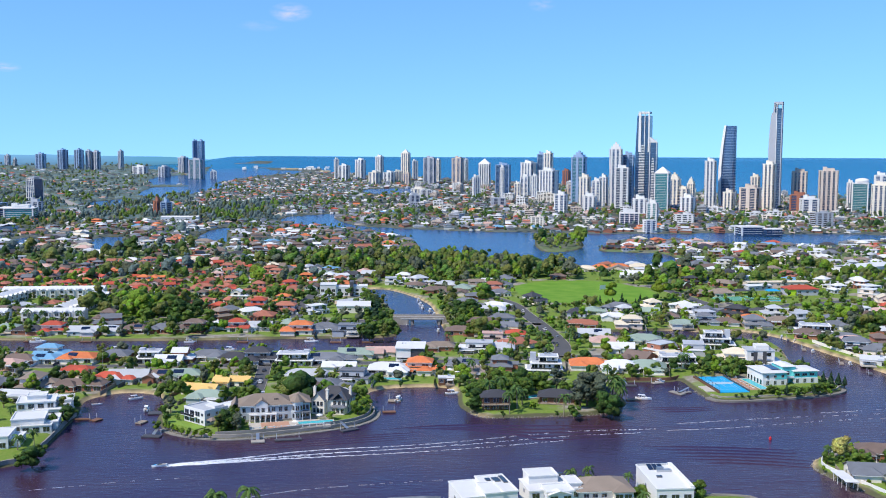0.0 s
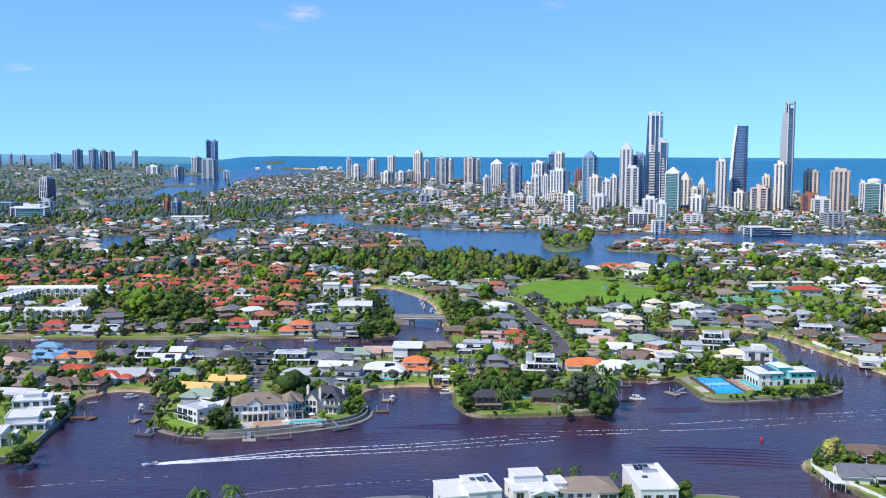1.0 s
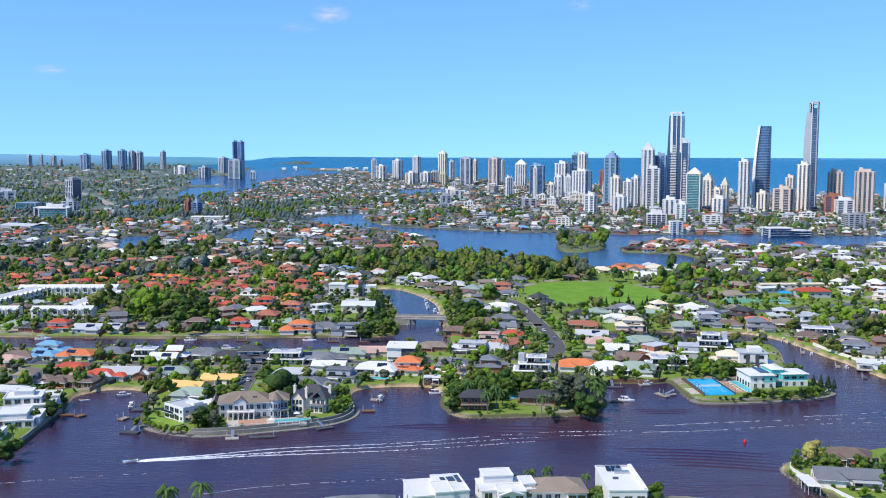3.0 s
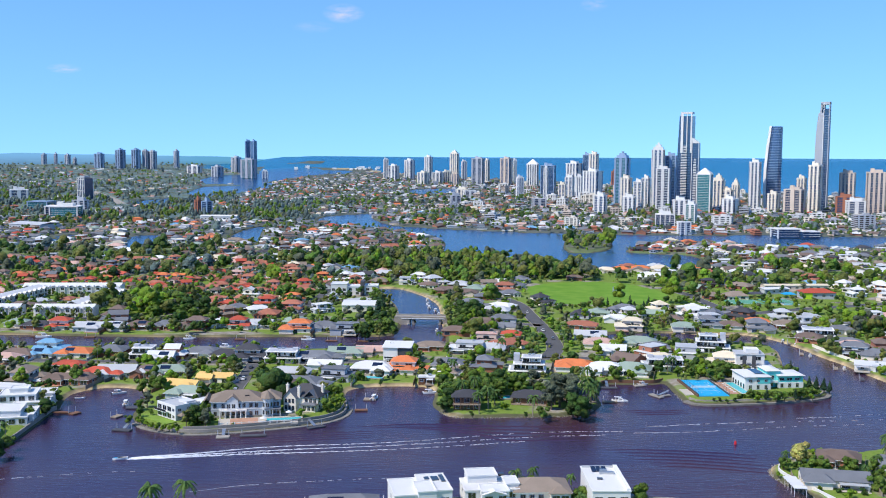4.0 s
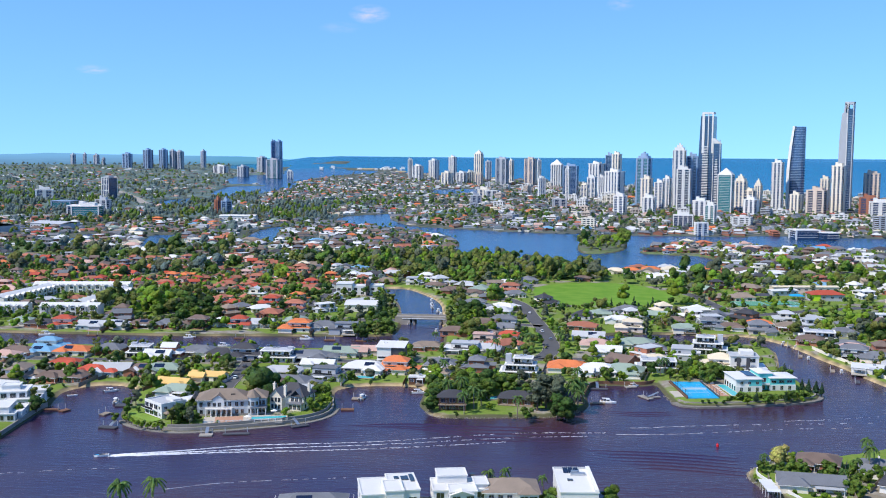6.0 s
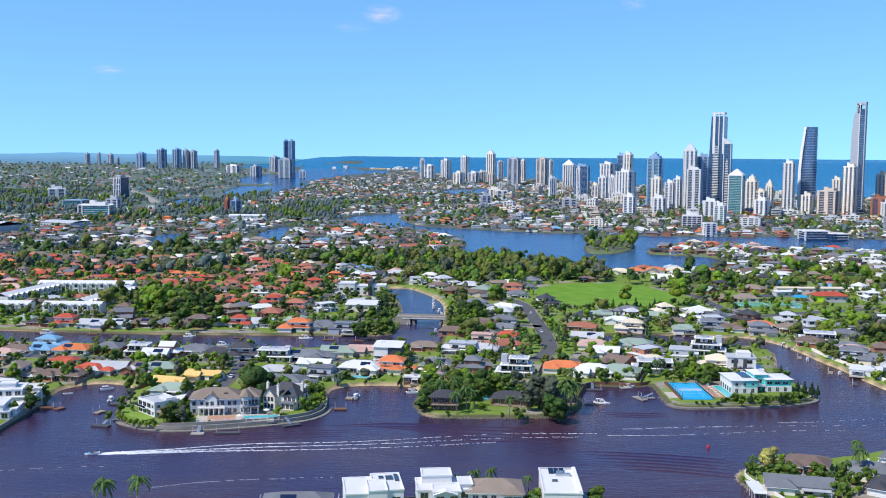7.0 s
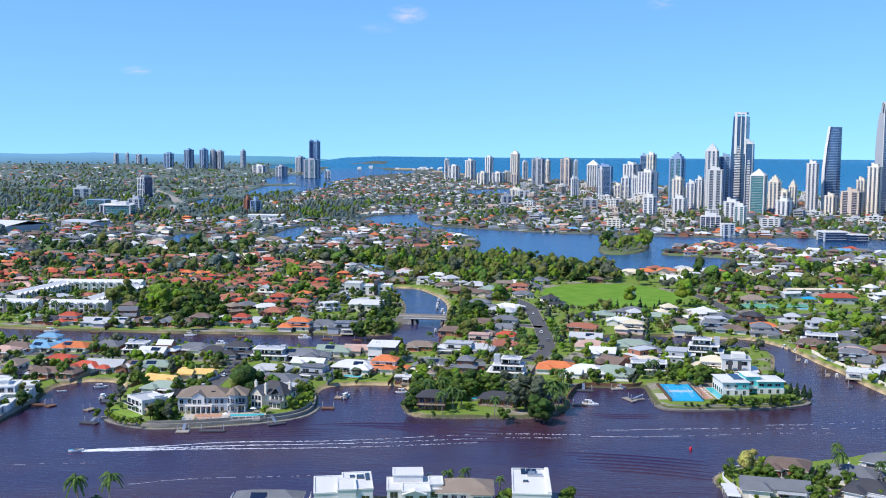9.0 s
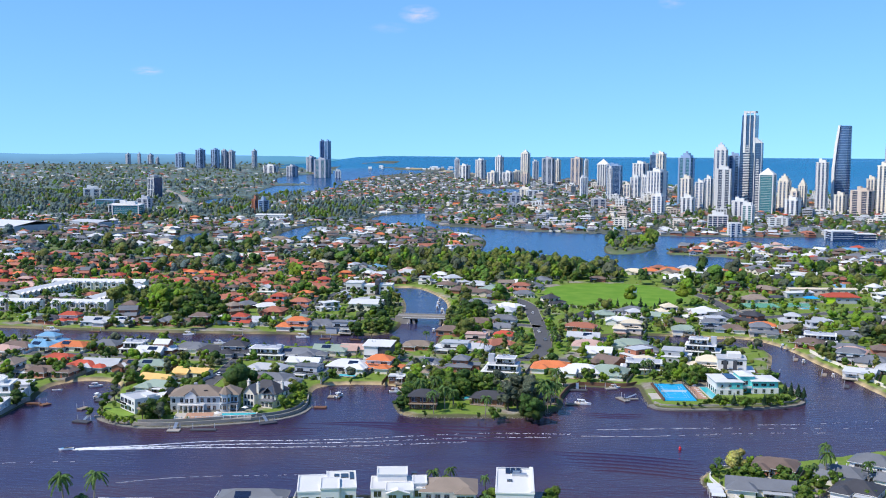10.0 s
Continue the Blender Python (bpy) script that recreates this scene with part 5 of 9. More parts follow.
tower(-46, 2591, 32.8, 23, "piers", cream, towerglass, turn=-8, label="cream low apartment building with upright piers")
tower(-27, 2561, 32.4, 21, "bands", white, towerglass, turn=14, crown="none", label="white low apartment building with banded balconies")
tower(-48, 2236, 24.6, 22, "bands", grey, darkglass, turn=14, label="grey low apartment building with banded balconies")
tower(131, 2178, 31.2, 19, "bands", grey, darkglass, turn=8, crown="none", label="grey low apartment building with banded balconies")
tower(449, 1463, 38.0, 12, "glass", white, darkglass, turn=8, crown="none", label="white low apartment building with a sheer glass skin")
tower(477, 1454, 30.5, 10, "offices", white, darkglass, turn=14, crown="none", label="white low apartment building with glass fronts and white sunshades")
spire_tower(696, 2115, 25.5, 221)
curved_tower(612, 2160, 36.2, 172)
twin_tower(416, 2068, 39.3, 198)
twin_tower(430, 2038, 19.5, 147, slanted=True)

# ---- houses by the water ----
house(-172, 500, 24, 9, -5, 1, "hip", "brown", "brick")
house(-163, 515, 16, 11, -8, 1, "hip", "red", "tan", wing=1)
house(-185, 532, 17, 9, -8, 1, "hip", "red", "tan")
house(-154, 519, 20, 13, 2, 1, "gable", "lightgrey", "cream", wing=1)
house(-139, 521, 14, 11, 0, 1, "hip", "brown", "brick")
house(-128, 523, 19, 11, 5, 1, "hip", "green", "cream")
house(-111, 491, 17, 9, -12, 1, "gable", "yellow", "cream")
house(-99, 509, 18, 8, -8, 1, "gable", "yellow", "cream")
house(-104, 477, 17, 10, -10, 1, "hip", "green", "grey")
house(-55, 500, 21, 12, -6, 1, "hip", "slate", "white", wing=1)
house(-64, 524, 20, 10, -6, 1, "hip", "lightgrey", "white")
house(-60, 484, 14, 10, -6, 2, "hip", "brown", "brick")
house(-38, 518, 16, 11, -8, 2, "flat", "slate", "grey")
house(-22, 538, 22, 13, -6, 1, "hip", "white", "white")
house(-49, 545, 18, 8, -4, 1, "gable", "white", "white")
house(-8, 540, 18, 13, -4, 2, "hip", "orange", "cream", wing=1)
house(8, 516, 8, 6, 0, 1, "flat", "white", "timber")
modern_villa(60, 538, 19, 13, -4, 3)
house(86, 553, 20, 12, -6, 1, "hip", "orange", "white")
house(102, 545, 20, 14, -10, 1, "hip", "white", "white")
house(116, 545, 20, 14, -12, 1, "hip", "green", "cream")
modern_villa(134, 556, 22, 12, -4, 2)
house(168, 566, 18, 14, -8, 2, "hip", "cream", "white")
modern_villa(172, 611, 20, 13, -10, 3)
modern_villa(247, 658, 22, 13, -12, 2)
house(258, 632, 18, 12, -20, 1, "hip", "slate", "cream")
house(255, 602, 20, 12, -20, 2, "hip", "slate", "white")
house(249, 567, 16, 14, -20, 1, "flat", "white", "white")
house(240, 648, 16, 12, -20, 1, "hip", "brown", "brick")
house(239, 698, 16, 11, -8, 1, "hip", "taupe", "brick")
house(222, 708, 16, 10, -5, 1, "hip", "orange", "brick")
house(188, 696, 15, 11, -6, 2, "hip", "slate", "grey")
house(200, 692, 16, 10, -6, 1, "hip", "brown", "cream")
house(168, 685, 15, 10, -4, 1, "hip", "green", "cream")
house(138, 608, 16, 12, -6, 1, "hip", "slate", "grey")
house(-227, 560, 19, 11, -4, 1, "hip", "brown", "brick")
house(-229, 549, 15, 10, -4, 1, "hip", "pink", "cream")
house(-215, 577, 17, 10, -4, 2, "hip", "blue", "cream")
house(-214, 563, 15, 10, -4, 1, "hip", "blue", "cream")
house(-196, 566, 20, 11, -4, 1, "hip", "orange", "cream")
house(-178, 573, 16, 12, 0, 1, "hip", "slate", "brick")
modern_villa(-157, 565, 13, 11, 4, 2)
house(-144, 559, 15, 11, 0, 1, "gable", "white", "white")
house(-138, 565, 12, 11, 0, 2, "gable", "white", "brick")
house(-125, 574, 18, 11, 0, 1, "hip", "slate", "cream")
house(-110, 567, 16, 11, 0, 1, "hip", "black", "brick")
house(-94, 566, 20, 13, 0, 2, "hip", "black", "grey", wing=1)
modern_villa(-75, 561, 20, 12, 0, 2)
house(-58, 566, 20, 12, 0, 1, "hip", "slate", "white", wing=1)
house(-43, 581, 20, 10, 0, 1, "gable", "green", "cream")
house(-27, 585, 21, 10, 0, 1, "gable", "pink", "tan")
house(-15, 566, 8, 12, -3, 3, "skillion", "white", "white")
house(-8, 566, 8, 12, -3, 3, "skillion", "white", "charcoal")
house(5, 602, 17, 10, -3, 1, "hip", "taupe", "brick")
house(-275, 661, 16, 10, 0, 1, "hip", "green", "cream")
house(-258, 653, 20, 11, 0, 1, "hip", "black", "brick")
house(-241, 653, 18, 11, 0, 2, "hip", "red", "cream")
house(-222, 650, 18, 12, 0, 1, "gable", "lightgrey", "bluewall")
house(-207, 654, 18, 11, 0, 1, "hip", "lightgrey", "cream")
house(-192, 660, 16, 10, 0, 1, "hip", "brown", "brick")
house(-175, 662, 15, 11, 0, 1, "hip", "slate", "brick")
house(-157, 663, 18, 11, 0, 2, "hip", "brown", "brick")
house(-140, 672, 16, 11, 0, 1, "hip", "white", "white")
house(-126, 666, 15, 11, 0, 2, "hip", "red", "cream")
house(-113, 671, 15, 11, 0, 1, "gable", "lightgrey", "white")
house(-87, 656, 20, 12, 0, 2, "hip", "orange", "cream")
house(-70, 665, 18, 12, 0, 1, "hip", "slate", "grey")
house(-55, 655, 18, 11, 0, 2, "flat", "slate", "grey")
house(26, 596, 20, 12, -4, 2, "flat", "white", "white")
house(40, 598, 17, 11, -4, 1, "hip", "lightgrey", "white")
house(39, 626, 16, 10, -4, 2, "flat", "pink", "tan")
house(25, 664, 18, 11, -4, 1, "hip", "brown", "brick")
house(53, 645, 12, 9, -4, 1, "hip", "red", "cream")
house(18, 552, 16, 11, -10, 1, "hip", "slate", "cream")
house(25, 532, 10, 10, -10, 1, "hip", "taupe", "cream")
house(103, 646, 20, 11, -6, 1, "gable", "lightgrey", "white")
house(106, 620, 18, 11, -8, 1, "hip", "pink", "cream")
house(112, 599, 15, 11, -8, 1, "gable", "white", "white")
house(101, 684, 20, 10, -8, 1, "hip", "terracotta", "brick")
house(132, 684, 18, 11, -8, 2, "hip", "cream", "tan")
house(131, 626, 20, 12, -10, 1, "hip", "green", "cream")
house(165, 714, 15, 10, -8, 1, "hip", "brown", "brick")
house(127, 713, 17, 10, -8, 1, "hip", "white", "white")
house(-6, 325, 22, 12, 8, 1, "hip", "slate", "white")
house(-46, 311, 18, 12, 8, 1, "flat", "white", "white")
house(164.5, 364, 23, 10, -8, 1, "gable", "slate", "cream")
house(174, 389, 15, 11, -20, 1, "hip", "brown", "brick")
for q_ in range(4):
    shed = thing("carport", 148.8 - q_ * 0.1, 351.5 + q_ * 3.6, GROUND, -4, "white flat-roofed carport beside a slate-roofed house", "carport", "carports")
    part("roof", Solid().cbox(0, 0, 2.5 - q_ * 0.05, 4.6, 3.3, 0.16), roofs["white"], shed)
    for sx in (-2.0, 2.0):
        part("post", kept("carport_post", lambda: Solid().cbox(0, 0, -0.6, 0.15, 0.15, 3.1).mesh("post", white)), white, shed, m=pose(sx, -1.4, 0))
house(196, 383, 16, 11, -24, 1, "hip", "slate", "white")
house(210, 386, 20, 14, -30, 2, "hip", "slate", "white", wing=1)
house(198, 366, 14, 12, -30, 1, "hip", "black", "white")




for hx_, hy_, hr_ in ((165, 1016, "orange"), (186, 1026, "orange"), (206, 1028, "cream"), (228, 1033, "lightgrey"), (248, 1036, "orange"), (150, 1008, "cream")):
    house(hx_, hy_, 18, 12, -5, 1, "hip", hr_, "cream", rich=False)
house(189, 962, 28, 14, -8, 1, "gable", "white", "white", rich=False)


for hx_, hy_, hw_, ht_, hs_, hr_, hm_ in ((3, 850, 22, -8, 1, "brown", "brick"), (18, 836, 20, -10, 1, "brown", "tan"), (28, 762, 22, -6, 2, "slate", "white"), (43, 744, 20, -6, 1, "lightgrey", "white"),
                                          (19, 655, 20, -6, 1, "brown", "brick"), (36, 648, 18, -4, 1, "taupe", "tan"), (50, 672, 18, -8, 1, "slate", "cream"), (34, 690, 20, -6, 1, "brown", "brick"), (48, 706, 18, -4, 1, "slate", "white")):
    house(hx_, hy_, hw_, 11, ht_, hs_, "hip", hr_, hm_, rich=False)


# ---- shore works, roads ----
def offset_line(pts, off):
    """The same line moved to its left by off metres."""
    out = []
    for i, p in enumerate(pts):
        a, b = pts[max(0, i - 1)], pts[min(len(pts) - 1, i + 1)]
        dx, dy = b[0] - a[0], b[1] - a[1]
        l = math.hypot(dx, dy) or 1
        out.append((p[0] - dy / l * off, p[1] + dx / l * off))
    return out


def strip(pts, lo, hi, z0, z1):
    """A bar along a line, between two offsets to its left and two heights."""
    a, b = offset_line(pts, lo), offset_line(pts, hi)
    s = Solid()
    n = len(pts)
    vs = [(*p, z0) for p in a] + [(*p, z0) for p in b] + [(*p, z1) for p in a] + [(*p, z1) for p in b]
    fs = []
    for i in range(n - 1):
        fs += [(i, n + i, n + i + 1, i + 1), (2 * n + i, 2 * n + i + 1, 3 * n + i + 1, 3 * n + i), (i, i + 1, 2 * n + i + 1, 2 * n + i), (n + i + 1, n + i, 3 * n + i, 3 * n + i + 1)]
    fs += [(0, 2 * n, 3 * n, n), (n - 1, 2 * n - 1, 4 * n - 1, 3 * n - 1)]
    return s.add(vs, fs)


def setting(name, body, mat, label, cat):
    ob = new(name, body.mesh(name, mat))
    return tagged(ob, label, cat, kind="structure")


def rocks(name, pts, lo, hi, seed, per=2.2):
    """A bank of tumbled stones along a line."""
    r = random.Random(seed)
    s = Solid()
    line = smooth(pts, 1, False)
    for a, b in zip(line, line[1:]):
        l = math.hypot(b[0] - a[0], b[1] - a[1])
        for _ in range(int(l * per * 2.2)):
            u, o = r.random(), r.uniform(lo, hi)
            x, y = a[0] + (b[0] - a[0]) * u - (b[1] - a[1]) / l * o, a[1] + (b[1] - a[1]) * u + (b[0] - a[0]) / l * o
            k = r.uniform(0.14, 0.32)
            t = r.random() * 3
            z = -0.1 + (o - lo) / (hi - lo) * 0.8
            ring = [(x + k * math.cos(t + q * 1.257) * r.uniform(0.7, 1.2), y + k * math.sin(t + q * 1.257) * r.uniform(0.7, 1.2)) for q in range(5)]
            s.prism(ring, z - 0.3, z + k * 0.3, 0.6)
    ob = new(name, s.mesh(name, rock))
    return tagged(ob, "grey tumbled stone revetment along the water", "rocks", kind="stuff")


river_m = smooth(BANK_MANSION[:10], 2, False)
setting("sea_wall_1", strip(river_m, 0.8, 1.5, -1.5, 1.9), concrete, "weathered grey concrete sea wall of the peninsula", "sea wall")
setting("sea_wall_2", strip(smooth(BANK_MANSION[2:9], 2, False), 2.6, 3.0, 1.0, 2.9), concrete, "pale rendered garden wall above the sea wall", "sea wall")
rocks("revetment_stones", BANK_MANSION[:9], -2.2, 1.0, 1)
rocks("revetment_stones", BANK_MIDDLE[2:8], -1.2, 1.5, 2, 1.8)
setting("revetment_1", strip(smooth(BANK_COURT[1:8], 2, False), -1.2, 2.7, -1.5, 0.75), rock, "grey packed stone revetment of the court's point", "revetment")
setting("revetment_2", strip(smooth(BANK_MANSION[:9], 2, False), -1.6, 1.0, -1.5, 0.35), rock, "grey packed stone revetment below the mansion", "revetment")
rocks("revetment_stones", BANK_COURT[:7], -1.5, 2.6, 3, 3.0)
rocks("revetment_stones", NEAR_ISLAND[1:5][::-1], -0.6, 0.8, 4, 1.2)
setting("sea_wall_3", strip(smooth(BANK_COURT[1:7], 2, False), 2.6, 3.1, 0.5, 2.1), concrete, "low concrete edging above grey stones", "sea wall")
right_line = smooth(BANK_RIGHT[5:11], 2, False)
setting("sea_wall_4", strip(right_line, 6.0, 6.5, 0.5, 3.4), cream, "long cream garden wall above a sandy bank", "sea wall")
setting("sea_wall_5", strip(smooth(NEAR_ISLAND[0:6], 2, False), -3.6, -3.2, 0.5, 2.6), white, "white garden wall on the island's edge", "sea wall")
setting("sea_wall_6", strip(smooth(BANK_LEFT[1:9], 2, False), 0.8, 1.4, -1.5, 2.4), concrete, "grey concrete sea wall with timber piles", "sea wall")
setting("sea_wall_7", strip(smooth([(-90, 313), (-46, 321), (-5, 330), (20, 340), (108, 347), (116, 335)], 2, False), -1.2, -0.6, -1.5, 2.2), concrete, "grey concrete sea wall below white houses", "sea wall")
setting("sea_wall_8", strip(smooth(BANK_MIDDLE[9:15], 2, False), 0.8, 1.3, -1.5, 2.3), timber, "dark timber retaining wall at the inlet", "sea wall")


def road(name, pts, width, label="grey asphalt street with pale kerbs", cat="road", surface=asphalt):
    line = smooth(pts, 2, False)
    setting(name, strip(line, -width / 2, width / 2, GROUND - 0.4, GROUND + 0.32), surface, label, cat)
    for sg in (-1, 1):
        setting("kerb", strip(line, sg * width / 2 - 0.15, sg * width / 2 + 0.15, GROUND - 0.4, GROUND + 0.46), concrete, "pale concrete kerb along the street", "kerb")
    for (ax, ay), (bx, by) in zip(line, line[1:]):
        k = max(1, int(math.hypot(bx - ax, by - ay) / 5))
        for i in range(k):
            note(ax + (bx - ax) * i / k, ay + (by - ay) * i / k, width / 2 + 0.5)
            if name == "road_2":
                note(ax + (bx - ax) * i / k, ay + (by - ay) * i / k - 11, 7)


PLACED_NEAR = {}
def note(x, y, r):
    for i in (-1, 0, 1):
        for j in (-1, 0, 1):
            PLACED_NEAR.setdefault((int(x // 60) + i, int(y // 60) + j), []).append((x, y, r))


road("road_1", [(40, 830), (61, 792), (67, 737), (72, 701), (77, 657), (80, 606), (72, 580)], 10)
road("road_2", [(186, 895), (194, 875), (202, 848), (207, 814), (214, 766), (228, 752), (258, 772), (300, 791), (341, 812), (420, 840)], 9)
road("road_3", [(-84, 484), (-87, 519), (-91, 556)], 7)
road("road_4", [(-300, 552), (-200, 550), (-117, 553), (-50, 560), (10, 566), (72, 580), (130, 582)], 7.5)
road("road_5", [(-400, 690), (-250, 692), (-120, 695), (-60, 702), (-22, 704)], 9)
road("road_6", [(9, 704), (40, 702), (74, 690)], 9)
road("road_7", [(-95, 704), (-100, 760), (-98, 860)], 8)
road("road_8", [(-1377, 3376), (-1139, 2910), (-928, 2511), (-771, 2184)], 26, "pale distant highway through trees", "highway", concrete)
road("road_9", [(210, 372), (260, 380), (330, 390)], 8)


def bridge():
    top = thing("road_bridge", -8, 704, 0, 0, "low concrete road bridge over the canal", "bridge")
    part("deck", Solid().box(-19, -6, 3.6, 18, 6, 4.5), concrete, top)
    for sy in (-6, 5.7):
        part("parapet", Solid().box(-19, sy, 4.5, 18, sy + 0.3, 5.5), concrete, top)
        part("hand_rail", Solid().box(-19, sy + 0.1, 5.7, 18, sy + 0.2, 5.8), metal, top)
    for sg, px_ in ((1, -5.0), (-1, 11.5)):
        # piers lean outward under the deck
        part("pier", lofted([(-2.5, [(px_ - 0.8, -5.5), (px_ + 0.8, -5.5), (px_ + 0.8, 5.5), (px_ - 0.8, 5.5)]),
                             (3.6, [(px_ - 0.8 - sg * 1.6, -5.8), (px_ + 0.8 - sg * 1.6, -5.8), (px_ + 0.8 - sg * 1.6, 5.8), (px_ - 0.8 - sg * 1.6, 5.8)])]), concrete, top)
    part("abutment", Solid().box(-19, -6.3, -2.5, -8.5, 6.3, 3.6), concrete, top)
    part("abutment", Solid().box(14.5, -6.3, -2.5, 18, 6.3, 3.6), concrete, top)
    part("service_pipe", Solid().box(-14, -6.6, 4.1, 16, -6.2, 4.5), white, top, "white service pipe")


bridge()


# ---- houses of the peninsulas, one by one ----
def mansion():
    top = thing("mansion", -68.3, 446.5, GROUND, 11, "large grey two-storey mansion with white portico and taupe roof", "house", "suburban houses")
    footprint(-66, 446, 17)
    part("wall", Solid().box(-15, -6, -0.6, 7, 7, 7.0).box(7, -4.2, -0.6, 15, 7, 7.0).box(-18.5, -3, -0.6, -15, 6, 5.2), bluewall, top)
    part("plinth", Solid().box(-15.2, -6.2, -0.6, 7.2, 7.2, 0.7), concrete, top)
    part("roof", Solid().hip(-4, 0.5, 23.6, 14.6, 7.0, 3.8), roofs["taupe"], top)
    part("roof", Solid().hip(10.6, 1.4, 10.4, 12.8, 7.02, 3.2), roofs["taupe"], top)
    part("roof", Solid().gable(-17.0, 1.5, 4.6, 10.5, 5.2, 3.2, "y"), roofs["taupe"], top)
    part("fascia", Solid().cbox(-4, 0.5, 6.8, 23.7, 14.7, 0.22), white, top)
    part("string_course", Solid().box(-15.08, -6.08, 3.3, 7.08, -5.9, 3.6).box(7.0, -4.28, 3.3, 15.08, -4.1, 3.6), white, top, "white string course between storeys")
    part("lean_to_roof", Solid().box(8.0, -8.6, 3.5, 15.4, -4.2, 3.7), roofs["slate"], top, "dark verandah roof")
    for px_ in (8.4, 11.6, 15.0):
        part("verandah_post", Solid().cbox(px_, -8.3, -0.3, 0.3, 0.3, 3.8), white, top)
    # portico with columns and an upper balcony
    part("portico_floor", Solid().box(-11.5, -9.0, 3.2, 0.5, -6, 3.6), white, top)
    for i in range(6):
        part("column", kept("mansion_column", lambda: Solid().tube(0, 0, 0, 3.2, 0.28, 0.24, 10).cbox(0, 0, 0, 0.7, 0.7, 0.3).cbox(0, 0, 2.95, 0.7, 0.7, 0.25).mesh("column", white)),
             white, top, m=pose(-11.1 + i * 2.24, -8.7, 0))
    part("balustrade", Solid().box(-11.5, -9.0, 4.4, 0.5, -8.85, 4.6).box(-11.5, -9.0, 3.6, 0.5, -8.9, 3.7), white, top)
    for i in range(13):
        part("baluster", kept("mansion_baluster", lambda: Solid().cbox(0, 0, 0, 0.16, 0.12, 0.8).mesh("baluster", white)), white, top, m=pose(-11.4 + i * 0.98, -8.93, 3.6))
    # dormer gable over the portico
    part("dormer_wall", Solid().box(-8.2, -7.0, 3.6, -3.2, -5.5, 7.6).add([(-8.2, -7.0, 7.6), (-3.2, -7.0, 7.6), (-5.7, -7.0, 9.4)], [(0, 1, 2)]), white, top)
    part("dormer_roof", Solid().gable(-5.7, -4.2, 6.2, 6.4, 7.4, 2.1, "y"), roofs["taupe"], top)
    # corner bay with its own pointed roof
    ring = [(9.5 + 2.7 * math.cos(a), -5.0 + 2.7 * math.sin(a)) for a in (i * math.pi / 4 + math.pi / 8 for i in range(8))]
    part("bay", Solid().prism(ring, -0.6, 8.0), bluewall, top)
    part("bay_roof", Solid().prism([((p[0] - 9.5) * 1.2 + 9.5, (p[1] + 5) * 1.2 - 5) for p in ring], 8.0, 11.4, 0.04), roofs["taupe"], top)
    part("chimney", Solid().cbox(-5.0, 2, 7, 1.3, 1.3, 4.0).cbox(-5.0, 2, 11.0, 1.6, 1.6, 0.25), grey, top)
    part("skylight", Solid().cbox(0.5, -3.2, 8.6, 1.8, 1.2, 0.5), win, top)
    for z in (1.6, 5.0):
        for px_ in (-13.4, -9.9, -7.5, -5.3, -3.0, -0.8, 2.2, 4.6):
            put_window(top, px_, -6.0 - (1.0 if -8.2 < px_ < -3.2 and z > 3 else 0), z, 0, 1.5, 2.1)
        for px_ in (12.4, 14.0):
            put_window(top, px_, -4.2, z, 0, 1.3, 2.1)
        put_window(top, 9.5, -7.6, z + 0.3, 0, 1.5, 2.1)
        put_window(top, 7.8, -6.8, z + 0.3, -45, 1.3, 2.1)
        put_window(top, 11.2, -6.8, z + 0.3, 45, 1.3, 2.1)
        put_window(top, 15.0, 1.5, z, 90, 1.5, 1.3)
    put_window(top, -17.0, -3.0, 2.2, 0, 2.4, 3.0)
    terrace_ = thing("paved_terrace", -62, 433, GROUND + 0.05, 14, "terracotta and pale paved waterside terrace", "terrace")
    part("paving", Solid().box(-15, -6.5, -0.5, 19, 5, 0.35), paving, terrace_)
    part("court_paving", Solid().box(-10, -5.5, 0.35, 2, 4.4, 0.41), terracotta_paving, terrace_, "terracotta paving")
    for px_ in range(-14, 19, 3):
        part("post", kept("terrace_post", lambda: Solid().cbox(0, 0, 0.35, 0.4, 0.4, 1.2).mesh("post", white)), white, terrace_, m=pose(px_, -6.2, 0))
    part("rail", Solid().box(-14, -6.3, 1.2, 19, -6.1, 1.35), white, terrace_)
    footprint(-62, 433, 14)


def pool(x, y, w, l, turn, label="turquoise swimming pool with a pale coping", z=GROUND):
    top = thing("swimming_pool", x, y, z, turn, label, "pool")
    e = Solid()
    e.box(-w / 2 - 0.6, -l / 2 - 0.6, -0.5, w / 2 + 0.6, -l / 2, 0.5).box(-w / 2 - 0.6, l / 2, -0.5, w / 2 + 0.6, l / 2 + 0.6, 0.5)
    e.box(-w / 2 - 0.6, -l / 2, -0.5, -w / 2, l / 2, 0.5).box(w / 2, -l / 2, -0.5, w / 2 + 0.6, l / 2, 0.5)
    part("coping", e, paving, top)
    part("pool_water", Solid().box(-w / 2, -l / 2, -0.5, w / 2, l / 2, 0.38), poolwater, top)
    footprint(x, y, max(w, l) * 0.5)


